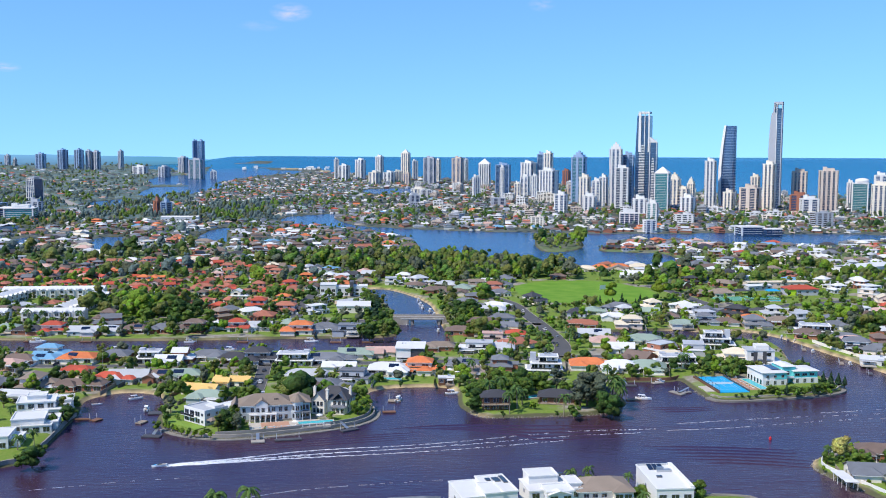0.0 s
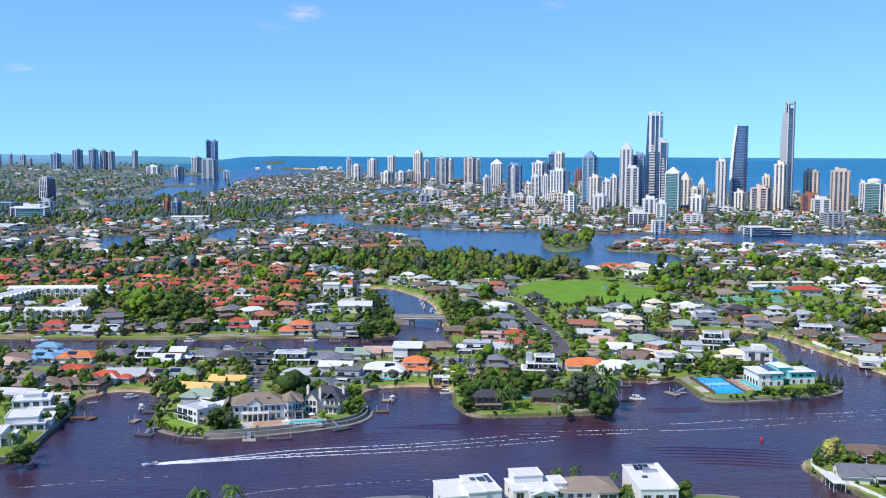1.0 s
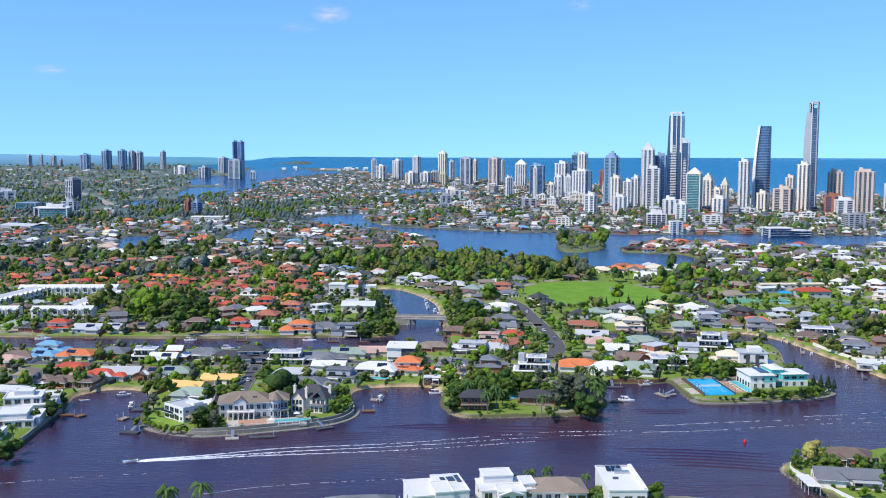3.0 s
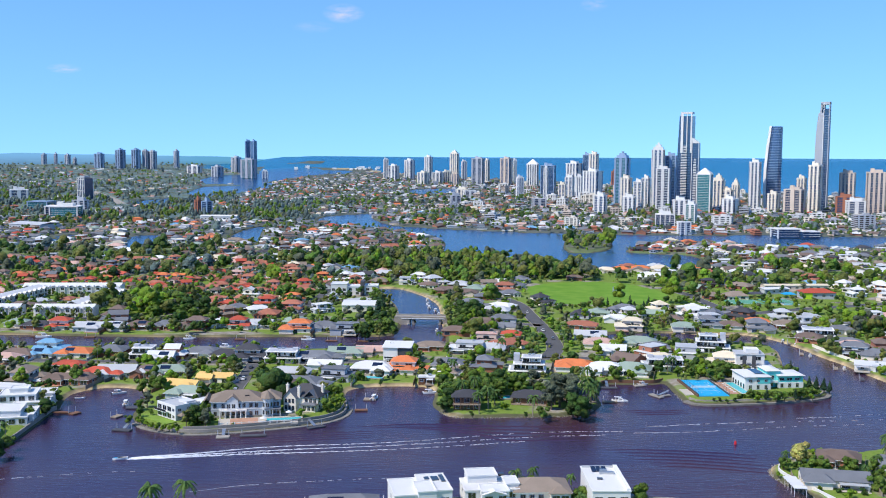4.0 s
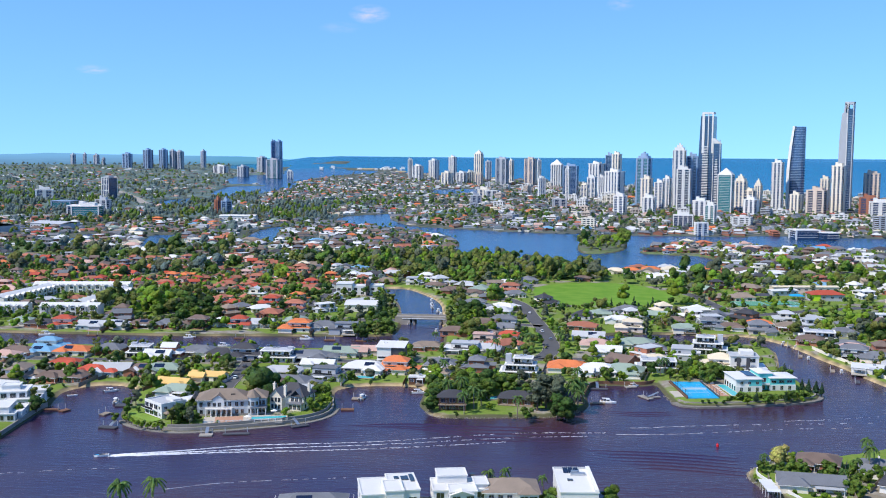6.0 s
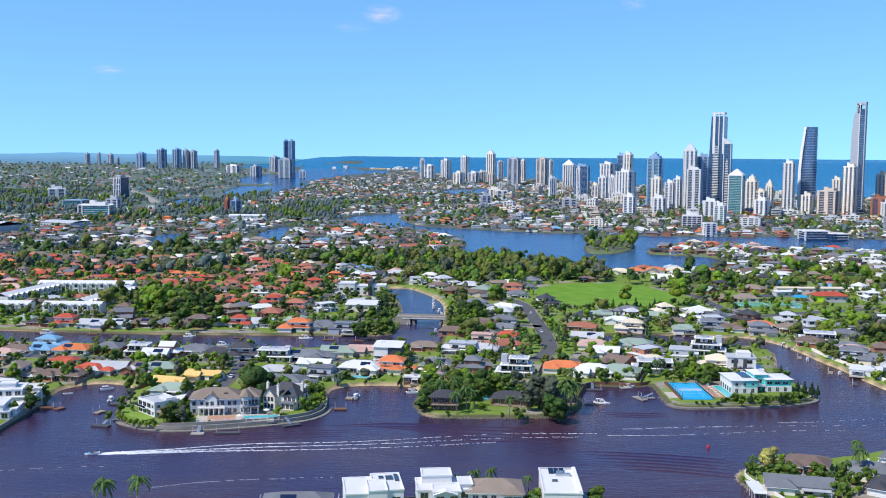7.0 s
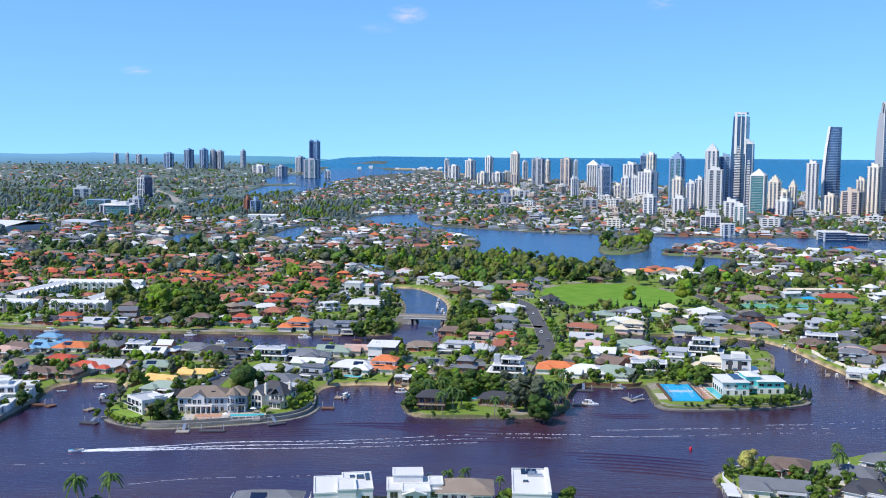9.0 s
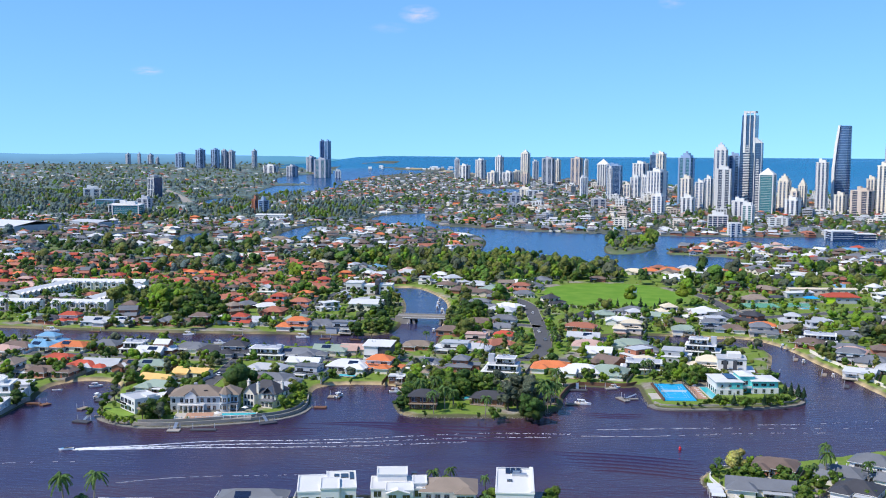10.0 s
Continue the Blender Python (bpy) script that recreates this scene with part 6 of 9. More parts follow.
def gabled_villa():
    top = thing("house", -43.6, 458.5, GROUND, -14, "cream house with steep charcoal gables and tall chimneys", "house", "suburban houses")
    footprint(-45, 461, 11)
    part("wall", Solid().box(-8, -5, -0.6, 8, 7, 6.2).box(-7.5, -8, -0.6, -1.5, -5, 6.0).box(1.5, -7, -0.6, 7.5, -5, 3.2)
         .add([(-7.5, -8, 6.0), (-1.5, -8, 6.0), (-4.5, -8, 9.6)], [(0, 1, 2)]), cream, top)
    part("roof", Solid().hip(0, 1, 17.4, 13.4, 6.2, 5.0), roofs["black"], top)
    part("roof", Solid().gable(-4.5, -3.6, 7.2, 10.2, 5.7, 4.0, "y"), roofs["slate"], top)
    part("roof", Solid().gable(4.5, -2.6, 6.6, 7.2, 5.9, 3.4, "y"), roofs["slate"], top)
    part("verandah_roof", Solid().hip(4.5, -6.2, 7.4, 3.4, 3.2, 1.0), roofs["slate"], top)
    for px_, py_ in ((-8.2, -2), (-1.0, -5.4), (7.4, 2)):
        part("chimney", Solid().cbox(px_, py_, 5.5, 1.1, 1.1, 5.0).cbox(px_, py_, 10.5, 1.4, 1.4, 0.3).tube(px_, py_, 10.8, 11.5, 0.3), cream, top)
    for z in (1.6, 4.7):
        for px_ in (-6.2, -4.5, -2.8):
            put_window(top, px_, -8.0, z, 0, 1.3, 2.1)
        for px_ in (2.4, 4.5, 6.6):
            put_window(top, px_, -5.0 if z > 3 else -7.0, z, 0, 1.5, 2.1)
        for py_ in (-3, 1, 5):
            put_window(top, 8, py_, z, 90, 1.3, 2.1)


def white_cube():
    top = thing("house", -97.7, 440.5, GROUND, -40, "white flat-roofed two-storey house with square windows", "house", "suburban houses")
    footprint(-97, 441, 11)
    part("wall", Solid().box(-7, -6, -0.6, 7.5, 6.5, 6.0), white, top)
    part("rear_wing", Solid().box(-3, 6.5, -0.6, 8.5, 21, 4.9), white, top)
    part("wing_roof", Solid().hip(2.75, 13.6, 12.4, 15.6, 4.9, 1.0), roofs["white"], top)
    part("roof", Solid().box(-6.6, -5.6, 6.0, 7.1, 6.1, 6.1), roofs["lightgrey"], top)
    part("roof_block", Solid().box(-1, 1.0, 6.1, 5.5, 5.6, 7.0), roofs["white"], top)
    e = Solid()
    e.box(-7, -6, 6.0, 7.5, -5.6, 6.6).box(-7, 6.1, 6.0, 7.5, 6.5, 6.6).box(-7, -5.6, 6.0, -6.6, 6.1, 6.6).box(7.1, -5.6, 6.0, 7.5, 6.1, 6.6)
    part("parapet", e, white, top)
    part("balcony_slab", Solid().box(-7.4, -7.6, 2.9, 2, -6, 3.15), white, top)
    part("balustrade", Solid().box(-7.4, -7.6, 3.15, 2, -7.52, 4.1), win, top)
    for z in (1.5, 4.5):
        for px_ in (-5.0, -1.2, 2.6):
            put_window(top, px_, -6, z, 0, 3.0, 2.1)
        put_window(top, 5.8, -6, z, 0, 1.5, 1.3)
        for py_ in (-4, 0.5, 4):
            put_window(top, 7.5, py_, z, 90, 1.5, 1.3)
    part("side_door_canopy", Solid().hip(10.2, -3.5, 3.6, 5, 2.6, 1.4), roofs["taupe"], top)
    part("terrace_lawn", Solid().box(-11, -13, -0.5, 10, -7.2, 0.3), lawn, top, "bright green terrace lawn")
    footprint(-104, 431, 7)


def boathouse(x, y, w, d, turn, storeys=2):
    top = thing("house", x, y, GROUND, turn, "dark timber waterside house with a charcoal hipped roof", "house", "suburban houses")
    footprint(x, y, max(w, d) * 0.55)
    h = 2.9 * storeys
    part("wall", Solid().cbox(0, 0, -0.6, w, d, h + 0.6), timber, top)
    part("roof", Solid().hip(0, 0, w + 2.4, d + 2.4, h, min(w, d) * 0.3), roofs["black"], top)
    part("deck", Solid().cbox(0, -d / 2 - 1.2, 2.6 * (storeys - 1), w + 1, 2.4, 0.25), timberdeck, top)
    for i in range(5):
        part("post", kept(("bh_post", storeys), lambda: Solid().cbox(0, 0, -0.6, 0.2, 0.2, h + 0.6).mesh("post", timber)), timber, top, m=pose(-w / 2 + i * w / 4, -d / 2 - 2.2, 0))
    for st in range(storeys):
        for i in range(3):
            put_window(top, -w / 3 + i * w / 3, -d / 2, st * 2.9 + 1.5, 0, 2.6, 2.1)
        put_window(top, -w / 2, 0, st * 2.9 + 1.6, 270, 1.5, 1.3)
        put_window(top, w / 2, 0, st * 2.9 + 1.6, 90, 1.5, 1.3)


def teal_villa():
    top = thing("house", 181, 518.5, GROUND, 8, "white and teal villa with arched windows and white roofs", "house", "suburban houses")
    footprint(182, 517, 17)
    part("white_wall", Solid().box(-15, -8, -0.6, -2, 10, 6.6), white, top)
    part("teal_wall", Solid().box(3, -5, -0.6, 16, 8, 6.4), teal, top)
    part("tower_wall", Solid().box(-2, -3, -0.6, 5, 9, 8.4), teal, top)
    part("base_wall", Solid().box(2.8, -5.3, -0.6, 16.2, -5, 3.1).box(-15.2, -8.3, -0.6, -2, -8, 3.1), white, top)
    part("front_panel", Solid().box(-8.6, -8.25, 3.3, -2.2, -8.0, 6.3), teal, top)
    for x0, y0, x1, y1, z in ((-15.8, -8.8, -1.6, 10.5, 6.6), (2.6, -6, 16.8, 8.6, 6.4), (-2.6, -3.6, 5.6, 9.6, 8.4)):
        part("roof", Solid().hip((x0 + x1) / 2, (y0 + y1) / 2, x1 - x0, y1 - y0, z, 1.2), roofs["white"], top)
    part("solar_panel", Solid().add([(-9, -5, 7.75), (-4, -5, 7.6), (-4, 6, 7.7), (-9, 6, 7.9), (-9, -5, 7.85), (-4, -5, 7.7), (-4, 6, 7.8), (-9, 6, 8.0)],
                                    [(3, 2, 1, 0), (4, 5, 6, 7), (0, 1, 5, 4), (1, 2, 6, 5), (2, 3, 7, 6), (3, 0, 4, 7)]), solar, top)
    for px_ in (-12.5, -8.5, -4.5):
        put_window(top, px_, -8.3, 1.6, 0, 1.5, 2.1)
        put_window(top, px_, -8.25, 4.8, 0, 1.5, 1.3)
    for px_ in (5, 9, 13):
        put_window(top, px_, -5.3, 1.6, 0, 1.5, 2.1)
        put_window(top, px_, -5.0, 4.7, 0, 2.6, 1.3)
    put_window(top, 0.5, -3, 1.6, 0, 1.5, 2.1)
    put_window(top, 0.5, -3, 5.2, 0, 2.6, 2.1)
    part("balcony", Solid().box(-2, -5.6, 3.0, 3, -3, 3.3).box(-2, -5.6, 3.3, 3, -5.5, 4.2), white, top)
    arch = lambda: Solid().prism([(x_, z_) for x_, z_ in [(-0.9, 0), (0.9, 0), (0.9, 1.8)] + [(0.9 * math.cos(a), 1.8 + 0.9 * math.sin(a)) for a in (0.5, 1.0, 1.57, 2.1, 2.6)] + [(-0.9, 1.8)]], 0, 0.12).mesh("arched_window", win)
    for py_ in (-6, -2.5, 1, 4.5, 8):
        part("arched_window", kept("arch", arch), win, top, m=pose(-15.0, py_, 0.3, 90, 0, -90))


def tennis_court():
    top = thing("tennis_court", 147.2, 511, GROUND, 6, "bright blue tennis court with white lines", "tennis court")
    footprint(147, 502, 10)
    footprint(147, 519, 10)
    part("surface", Solid().box(-7.5, -17.5, -0.6, 7.5, 17.5, 0.45), courtblue, top)
    for x0, y0, x1, y1 in ((-5.5, -11.9, -5.38, 11.9), (5.38, -11.9, 5.5, 11.9), (-4.1, -11.9, -4.0, 11.9), (4.0, -11.9, 4.1, 11.9), (-0.06, -6.4, 0.06, 6.4)):
        part("line", Solid().box(x0, y0, 0.45, x1, y1, 0.46), white, top)
    for y0 in (-11.9, -6.4, 6.3, 11.8):
        part("line", Solid().box(-5.5, y0, 0.45, 5.5, y0 + 0.11, 0.46), white, top)
    part("net", Solid().box(-6.2, -0.04, 0.45, 6.2, 0.04, 1.45), cloth, top)
    for sx in (-7.6, 7.6):
        for i in range(8):
            part("fence_post", kept("court_post", lambda: Solid().tube(0, 0, 0.2, 3.6, 0.07, n=6).mesh("fence_post", charcoal)), charcoal, top, m=pose(sx, -17.4 + i * 4.97, 0))
        part("fence_rail", Solid().box(sx - 0.05, -17.4, 3.5, sx + 0.05, 17.4, 3.6).box(sx - 0.05, -17.4, 0.5, sx + 0.05, 17.4, 1.4), charcoal, top)
    part("side_wall", Solid().box(-8.4, -18, -1.2, -7.8, 18, 0.9), timber, top)
    part("ramp", Solid().box(-13, -14, -1.6, -8.6, -2, 0.25), paving, top, "pale boat ramp")


def flat_white(x, y, w, d, turn, blocks, label, solar_at=None):
    """A stacked white modern house: blocks of (x0, y0, x1, y1, height)."""
    top = thing("house", x, y, GROUND, turn, label, "house", "suburban houses")
    footprint(x, y, max(w, d) * 0.5)
    for x0, y0, x1, y1, h in blocks:
        part("wall", Solid().box(x0, y0, -0.6, x1, y1, h), white, top)
        e = Solid()
        e.box(x0 - 0.25, y0 - 0.25, h, x1 + 0.25, y0 + 0.2, h + 0.45).box(x0 - 0.25, y1 - 0.2, h, x1 + 0.25, y1 + 0.25, h + 0.45)
        e.box(x0 - 0.25, y0 + 0.2, h, x0 + 0.2, y1 - 0.2, h + 0.45).box(x1 - 0.2, y0 + 0.2, h, x1 + 0.25, y1 - 0.2, h + 0.45)
        part("parapet", e, white, top)
        part("roof", Solid().box(x0 + 0.2, y0 + 0.2, h, x1 - 0.2, y1 - 0.2, h + 0.12), roofs["white"], top)
        n = max(1, int((x1 - x0) / 4))
        for z in [q for q in (1.7, 4.9, 8.0) if q + 1.2 < h]:
            for i in range(n):
                put_window(top, x0 + (x1 - x0) * (i + 0.5) / n, y0, z, 0, 2.6, 2.1)
            put_window(top, x0, (y0 + y1) / 2, z, 270, 1.5, 1.3)
            put_window(top, x1, (y0 + y1) / 2, z, 90, 1.5, 1.3)
    return top


def near_houses():
    a = flat_white(18.5, 329, 20, 20, 14, [(-9.5, -9, 0, 8, 7.4), (0, -8, 9.5, 9.5, 8.0), (-2, -10, 4, 1, 8.6)], "white cubic modern house with roof skylights")
    for px_, py_, ww, ll in ((3.2, 5.2, 1.6, 2.6), (5.9, 4.6, 2.4, 4.0), (8.3, 4.4, 1.4, 7.0)):
        part("skylight", Solid().cbox(px_, py_, 8.0, ww, ll, 0.45), win, a)
    part("pergola", Solid().box(9.6, -8, 2.6, 12, -2, 2.9), white, a)
    b = flat_white(41.5, 335, 19, 20, 10, [(-9, -6, 9, 7, 6.4), (-7, 2, 3, 10, 8.8), (-4, -10, 5, -2, 7.2), (5, -4, 9.5, 4, 7.6)], "white stepped modern house with a raised roof block")
    part("roof_opening", Solid().cbox(5.5, 8.5, 6.6, 1.8, 1.6, 1.0), win, b)
    part("entry_gable", Solid().gable(0, -9.6, 8, 3.4, 6.6, 1.2, "y"), white, b)
    part("entry_door", Solid().box(-1.2, -10.15, 0, 1.2, -10.0, 3.6), timber, b)
    c = thing("house", 58.5, 337, GROUND, 6, "two-storey pale house with a broad taupe hipped roof", "house", "suburban houses")
    footprint(58.5, 337, 10)
    part("wall", Solid().box(-9, -6.5, -0.6, 9, 6.5, 5.9).box(2.5, -8.2, -0.6, 9, -6.5, 5.8), cream, c)
    part("roof", Solid().hip(0, 0, 19.6, 14.6, 5.9, 3.0), roofs["taupe"], c)
    part("wing_roof", Solid().hip(5.75, -5.6, 7.6, 6.6, 5.82, 1.6), roofs["taupe"], c)
    part("fascia", Solid().cbox(0, 0, 5.74, 19.7, 14.7, 0.2), white, c)
    part("balcony", Solid().box(-8, -8.4, 2.9, 2.4, -6.5, 3.15).box(-8, -8.4, 3.15, 2.4, -8.3, 4.1), white, c)
    for z in (1.5, 4.4):
        for px_ in (-6.5, -3.5, -0.5):
            put_window(c, px_, -6.5, z, 0, 1.8, 1.4)
        for px_ in (4.2, 7.2):
            put_window(c, px_, -8.2, z, 0, 2.6, 1.4)
    d = flat_white(80.5, 340, 13, 26, 4, [(-6.2, -13, 6.2, 13, 7.6)], "long pale teal-white flat-roofed house with solar panels")
    for i in range(3):
        part("solar_panel", kept("near_solar", lambda: Solid().add([(-0.8, -2.2, 0.15), (0.8, -2.2, 0.15), (0.8, 2.2, 0.75), (-0.8, 2.2, 0.75), (-0.8, -2.2, 0.25), (0.8, -2.2, 0.25), (0.8, 2.2, 0.85), (-0.8, 2.2, 0.85)],
             [(3, 2, 1, 0), (4, 5, 6, 7), (0, 1, 5, 4), (1, 2, 6, 5), (2, 3, 7, 6), (3, 0, 4, 7)]).mesh("solar_panel", solar)), solar, d, m=pose(-2.4 + i * 1.8, 9.4, 7.7))
    part("air_unit", Solid().cbox(1.5, 5.5, 7.7, 5.0, 1.6, 0.8).cbox(0.5, 6.9, 7.7, 2.4, 1.0, 1.2), metal, d)
    part("skylight", Solid().cbox(-1.8, -0.5, 7.7, 1.8, 1.4, 0.5), win, d)
    part("roof_edge", Solid().box(-6.0, 12.4, 7.7, 5.0, 12.9, 8.3), roofs["lightgrey"], d)
    part("side_parapet", Solid().box(5.0, -13, 7.6, 6.3, 13, 8.6), white, d)


def terrace_row(x, y, l, d, turn, storeys=2):
    top = thing("terrace_row", x, y, GROUND, turn, "long row of white townhouses under one white roof", "townhouses")
    footprint(x, y, d)
    n = int(l / 7)
    c, s_ = math.cos(radians(turn)), math.sin(radians(turn))
    for i in range(n + 1):
        o = -l / 2 + l * i / n
        footprint(x + c * o, y + s_ * o, d * 0.6)
    h = storeys * 3
    part("wall", Solid().cbox(0, 0, -0.6, l, d, h + 0.6), white, top)
    part("roof", Solid().gable(0, 0, l + 1, d + 1.4, h - 0.1, d * 0.22, "x"), roofs["white"], top)
    for i in range(n):
        px_ = -l / 2 + l * (i + 0.5) / n
        part("dividing_wall", kept(("divide", d, h), lambda: Solid().cbox(0, 0, 0, 0.4, d + 1.6, h + d * 0.1).mesh("dividing_wall", white)), white, top, m=pose(px_ + l / n / 2, 0, 0))
        part("gabled_bay", kept(("bay", l / n, h), lambda: Solid().box(-2, -1.6, 0, 2, 0, h).gable(0, -0.9, 4.6, 2.6, h, 1.4, "y").mesh("gabled_bay", white)), white, top, m=pose(px_, -d / 2, 0))
        put_window(top, px_, -d / 2 - 1.6, h - 1.4, 0, 2.6, 2.1)
        put_window(top, px_, -d / 2 - 1.6, 1.4, 0, 2.6, 2.1)


def hall(x, y, w, d, turn, h, roof, wall, label, kind="skillion"):
    top = thing("hall", x, y, GROUND + float(far_rise(x, y)), turn, label, "building")
    for i in range(-2, 3):
        footprint(x + math.cos(radians(turn)) * i * w / 5, y + math.sin(radians(turn)) * i * w / 5, d * 0.55)
    part("wall", Solid().cbox(0, 0, -0.6, w, d, h + 0.6), wall, top)
    if kind == "hip":
        part("roof", Solid().hip(0, 0, w + 2, d + 2, h, min(w, d) * 0.2), roof, top)
    else:
        part("roof", Solid().gable(0, 0, w + 1, d + 1.2, h - 0.1, d * 0.07, "x"), roof, top)
    n = max(2, int(w / 6))
    for i in range(n):
        put_window(top, -w / 2 + w * (i + 0.5) / n, -d / 2, h * 0.55, 0, 2.6, 1.3)
    return top


flat_white(-172, 452, 26, 22, 16, [(-11, -6, 5, 8, 6.4), (-4, -10, 11, 2, 3.6), (2, 1, 12, 12, 5.0), (-7, -1, 1, 6, 8.2)], "rambling white stepped waterfront house with several roofs")
flat_white(-166, 427, 18, 18, 14, [(-9, -7, 4, 7, 5.6), (3, -5, 9, 9, 3.4), (-5, -9, 7, -3, 3.2)], "white cubic waterfront house with terraces")
flat_white(-171, 401, 16, 16, 10, [(-8, -6, 5, 8, 5.0), (2, -4, 9, 7, 3.2)], "low white waterfront house with broad flat roofs")
for hx_, hy_, ht_, hr_, hw_ in ((263, 596, 68, "slate", "cream"), (268, 574, 70, "lightgrey", "white"), (274, 550, 66, "taupe", "cream"), (283, 528, 60, "slate", "white"), (300, 506, 50, "brown", "tan"), (258, 622, 66, "pink", "cream")):
    house(hx_, hy_, 17, 12, ht_ - 90, 1, "hip", hr_, hw_)
mansion()
gabled_villa()
white_cube()
pool(-49, 435.5, 15, 4.0, 14, z=GROUND + 0.3)
boathouse(30, 464.5, 12, 9, 3, 2)
boathouse(60, 477, 16, 10, -8, 1)
boathouse(72, 489, 14, 10, -20, 1)
boathouse(84, 483, 11, 9, 12, 1)
pool(49.5, 484, 7, 4.5, 20)
teal_villa()
tennis_court()
pool(164.3, 512, 4.2, 24, 8)
top_ = house(183, 560, 19, 15, -3, 3, "flat", "white", "white", wing=1)
part("raised_block", Solid().box(-4, -3, 9.4, 3, 5, 11.6), white, top_)
part("dark_screen", Solid().box(-6.5, -7.9, 0, -4.5, -7.55, 9.0).box(-1.5, -7.9, 0, 0.5, -7.55, 9.0), charcoal, top_)
near_houses()
terrace_row(-303, 818, 78, 12, 6)
terrace_row(-261, 757, 80, 12, 88)
terrace_row(-330, 770, 70, 12, 84)
terrace_row(-262, 706, 42, 11, 4)
terrace_row(-322, 702, 58, 11, 4)
flats_ = flat_white(-74, 832, 36, 18, 3, [(-18, -8, -5, 8, 9.2), (-5, -6, 6, 8, 7.0), (9, -5, 20, 8, 7.6)], "white three-storey apartment block with flat roofs")
part("stair_tower", Solid().box(6, -6.5, -0.6, 9, 7, 11.5), charcoal, flats_, "dark stair tower")
hall(-58, 752, 24, 26, 2, 5, roofs["white"], cream, "low white-roofed community hall")
hall(288, 932, 32, 13, 10, 4.5, roofs["white"], grey, "long low school building with a white roof")
hall(300, 893, 56, 11, 6, 4.5, roofs["cream"], tan, "long low school building with a cream roof")
hall(276, 872, 24, 12, 20, 4, roofs["white"], grey, "white-roofed grey school building among trees")
top_ = hall(304, 845, 26, 15, 4, 5, roofs["red"], grey, "kindergarten with a broad red roof and lime wall", "hip")
part("lime_wall", Solid().box(-13.3, -7.8, 0, -6, -7.55, 4.8), material("lime_paint", (0.5, 0.72, 0.03), 0.7, 0.06), top_, "lime green painted wall")
hall(418, 992, 64, 26, 32, 8, roofs["white"], white, "large white-roofed hall among trees")
hall(-735, 1400, 125, 80, -20, 9, roofs["white"], grey, "large warehouse with a broad white roof")
hall(-640, 1480, 60, 40, -20, 8, roofs["lightgrey"], grey, "pale grey warehouse beside a larger one")
hall(-420, 1690, 60, 26, 5, 8, roofs["white"], white, "white-roofed shopping hall in the suburb")
pool(-20, 522, 9, 5, 0)
pool(118, 535, 10, 5, -5)
pool(-228, 660, 9, 4, 0)
pool(-84, 664, 8, 4, 0)


# ---- docks, boats, marks ----
def dock(x, y, l, w, turn, deck=timberdeck, label="weathered floating pontoon held by tall piles", ramp=0.0):
    top = thing("pontoon", x, y, 0, turn, label, "dock", "docks")
    part("deck", Solid().cbox(0, 0, 0.15, l, w, 0.45), deck, top)
    part("float", Solid().cbox(0, 0, -0.3, l * 0.96, w * 0.8, 0.45), charcoal, top)
    for sx in (-1, 1):
        part("mooring_post", kept("dock_pile", lambda: Solid().tube(0, 0, -2.5, 2.6, 0.14, n=8).tube(0, 0, 2.6, 2.9, 0.15, 0.03, n=8).mesh("mooring_post", grey)), grey, top, m=pose(sx * l * 0.42, w * 0.5 + 0.2, 0))
    if ramp:
        part("gangway", Solid().add([(-0.7, w / 2, 0.6), (0.7, w / 2, 0.6), (0.7, w / 2 + ramp, 2.2), (-0.7, w / 2 + ramp, 2.2), (-0.7, w / 2, 0.72), (0.7, w / 2, 0.72), (0.7, w / 2 + ramp, 2.32), (-0.7, w / 2 + ramp, 2.32)],
             [(3, 2, 1, 0), (4, 5, 6, 7), (0, 1, 5, 4), (1, 2, 6, 5), (2, 3, 7, 6), (3, 0, 4, 7)]), metal, top)
    return top


def boat(x, y, l, turn, label="white motor boat with a small cabin moored on calm water", cabin=True):
    top = thing("motor_boat", x, y, 0, turn, label, "boat", "boats")
    w = l * 0.3
    out = [(-0.5, -0.42), (-0.1, -0.5), (0.25, -0.4), (0.5, 0.0), (0.25, 0.4), (-0.1, 0.5), (-0.5, 0.42)]
    part("hull", lofted([(-0.3, [(a * l * 0.92, b * w * 0.7) for a, b in out]), (0.3, [(a * l * 0.97, b * w * 0.95) for a, b in out]), (l * 0.13, [(a * l, b * w) for a, b in out])]), hull, top)
    part("deck_well", Solid().box(-l * 0.42, -w * 0.36, l * 0.13, l * 0.1, w * 0.36, l * 0.135), timberdeck, top)
    if cabin:
        part("cabin", lofted([(l * 0.13, [(-l * 0.12, -w * 0.34), (l * 0.22, -w * 0.28), (l * 0.22, w * 0.28), (-l * 0.12, w * 0.34)]),
                              (l * 0.25, [(-l * 0.12, -w * 0.3), (l * 0.1, -w * 0.26), (l * 0.1, w * 0.26), (-l * 0.12, w * 0.3)])]), hull, top)
        part("windscreen", Solid().box(-l * 0.1, -w * 0.33, l * 0.17, l * 0.12, w * 0.33, l * 0.215), win, top)
        part("canopy", Solid().box(-l * 0.35, -w * 0.34, l * 0.29, l * 0.08, w * 0.34, l * 0.30), hull, top)
    part("outboard", Solid().cbox(-l * 0.53, 0, -0.2, l * 0.07, w * 0.22, l * 0.17), charcoal, top)
    return top


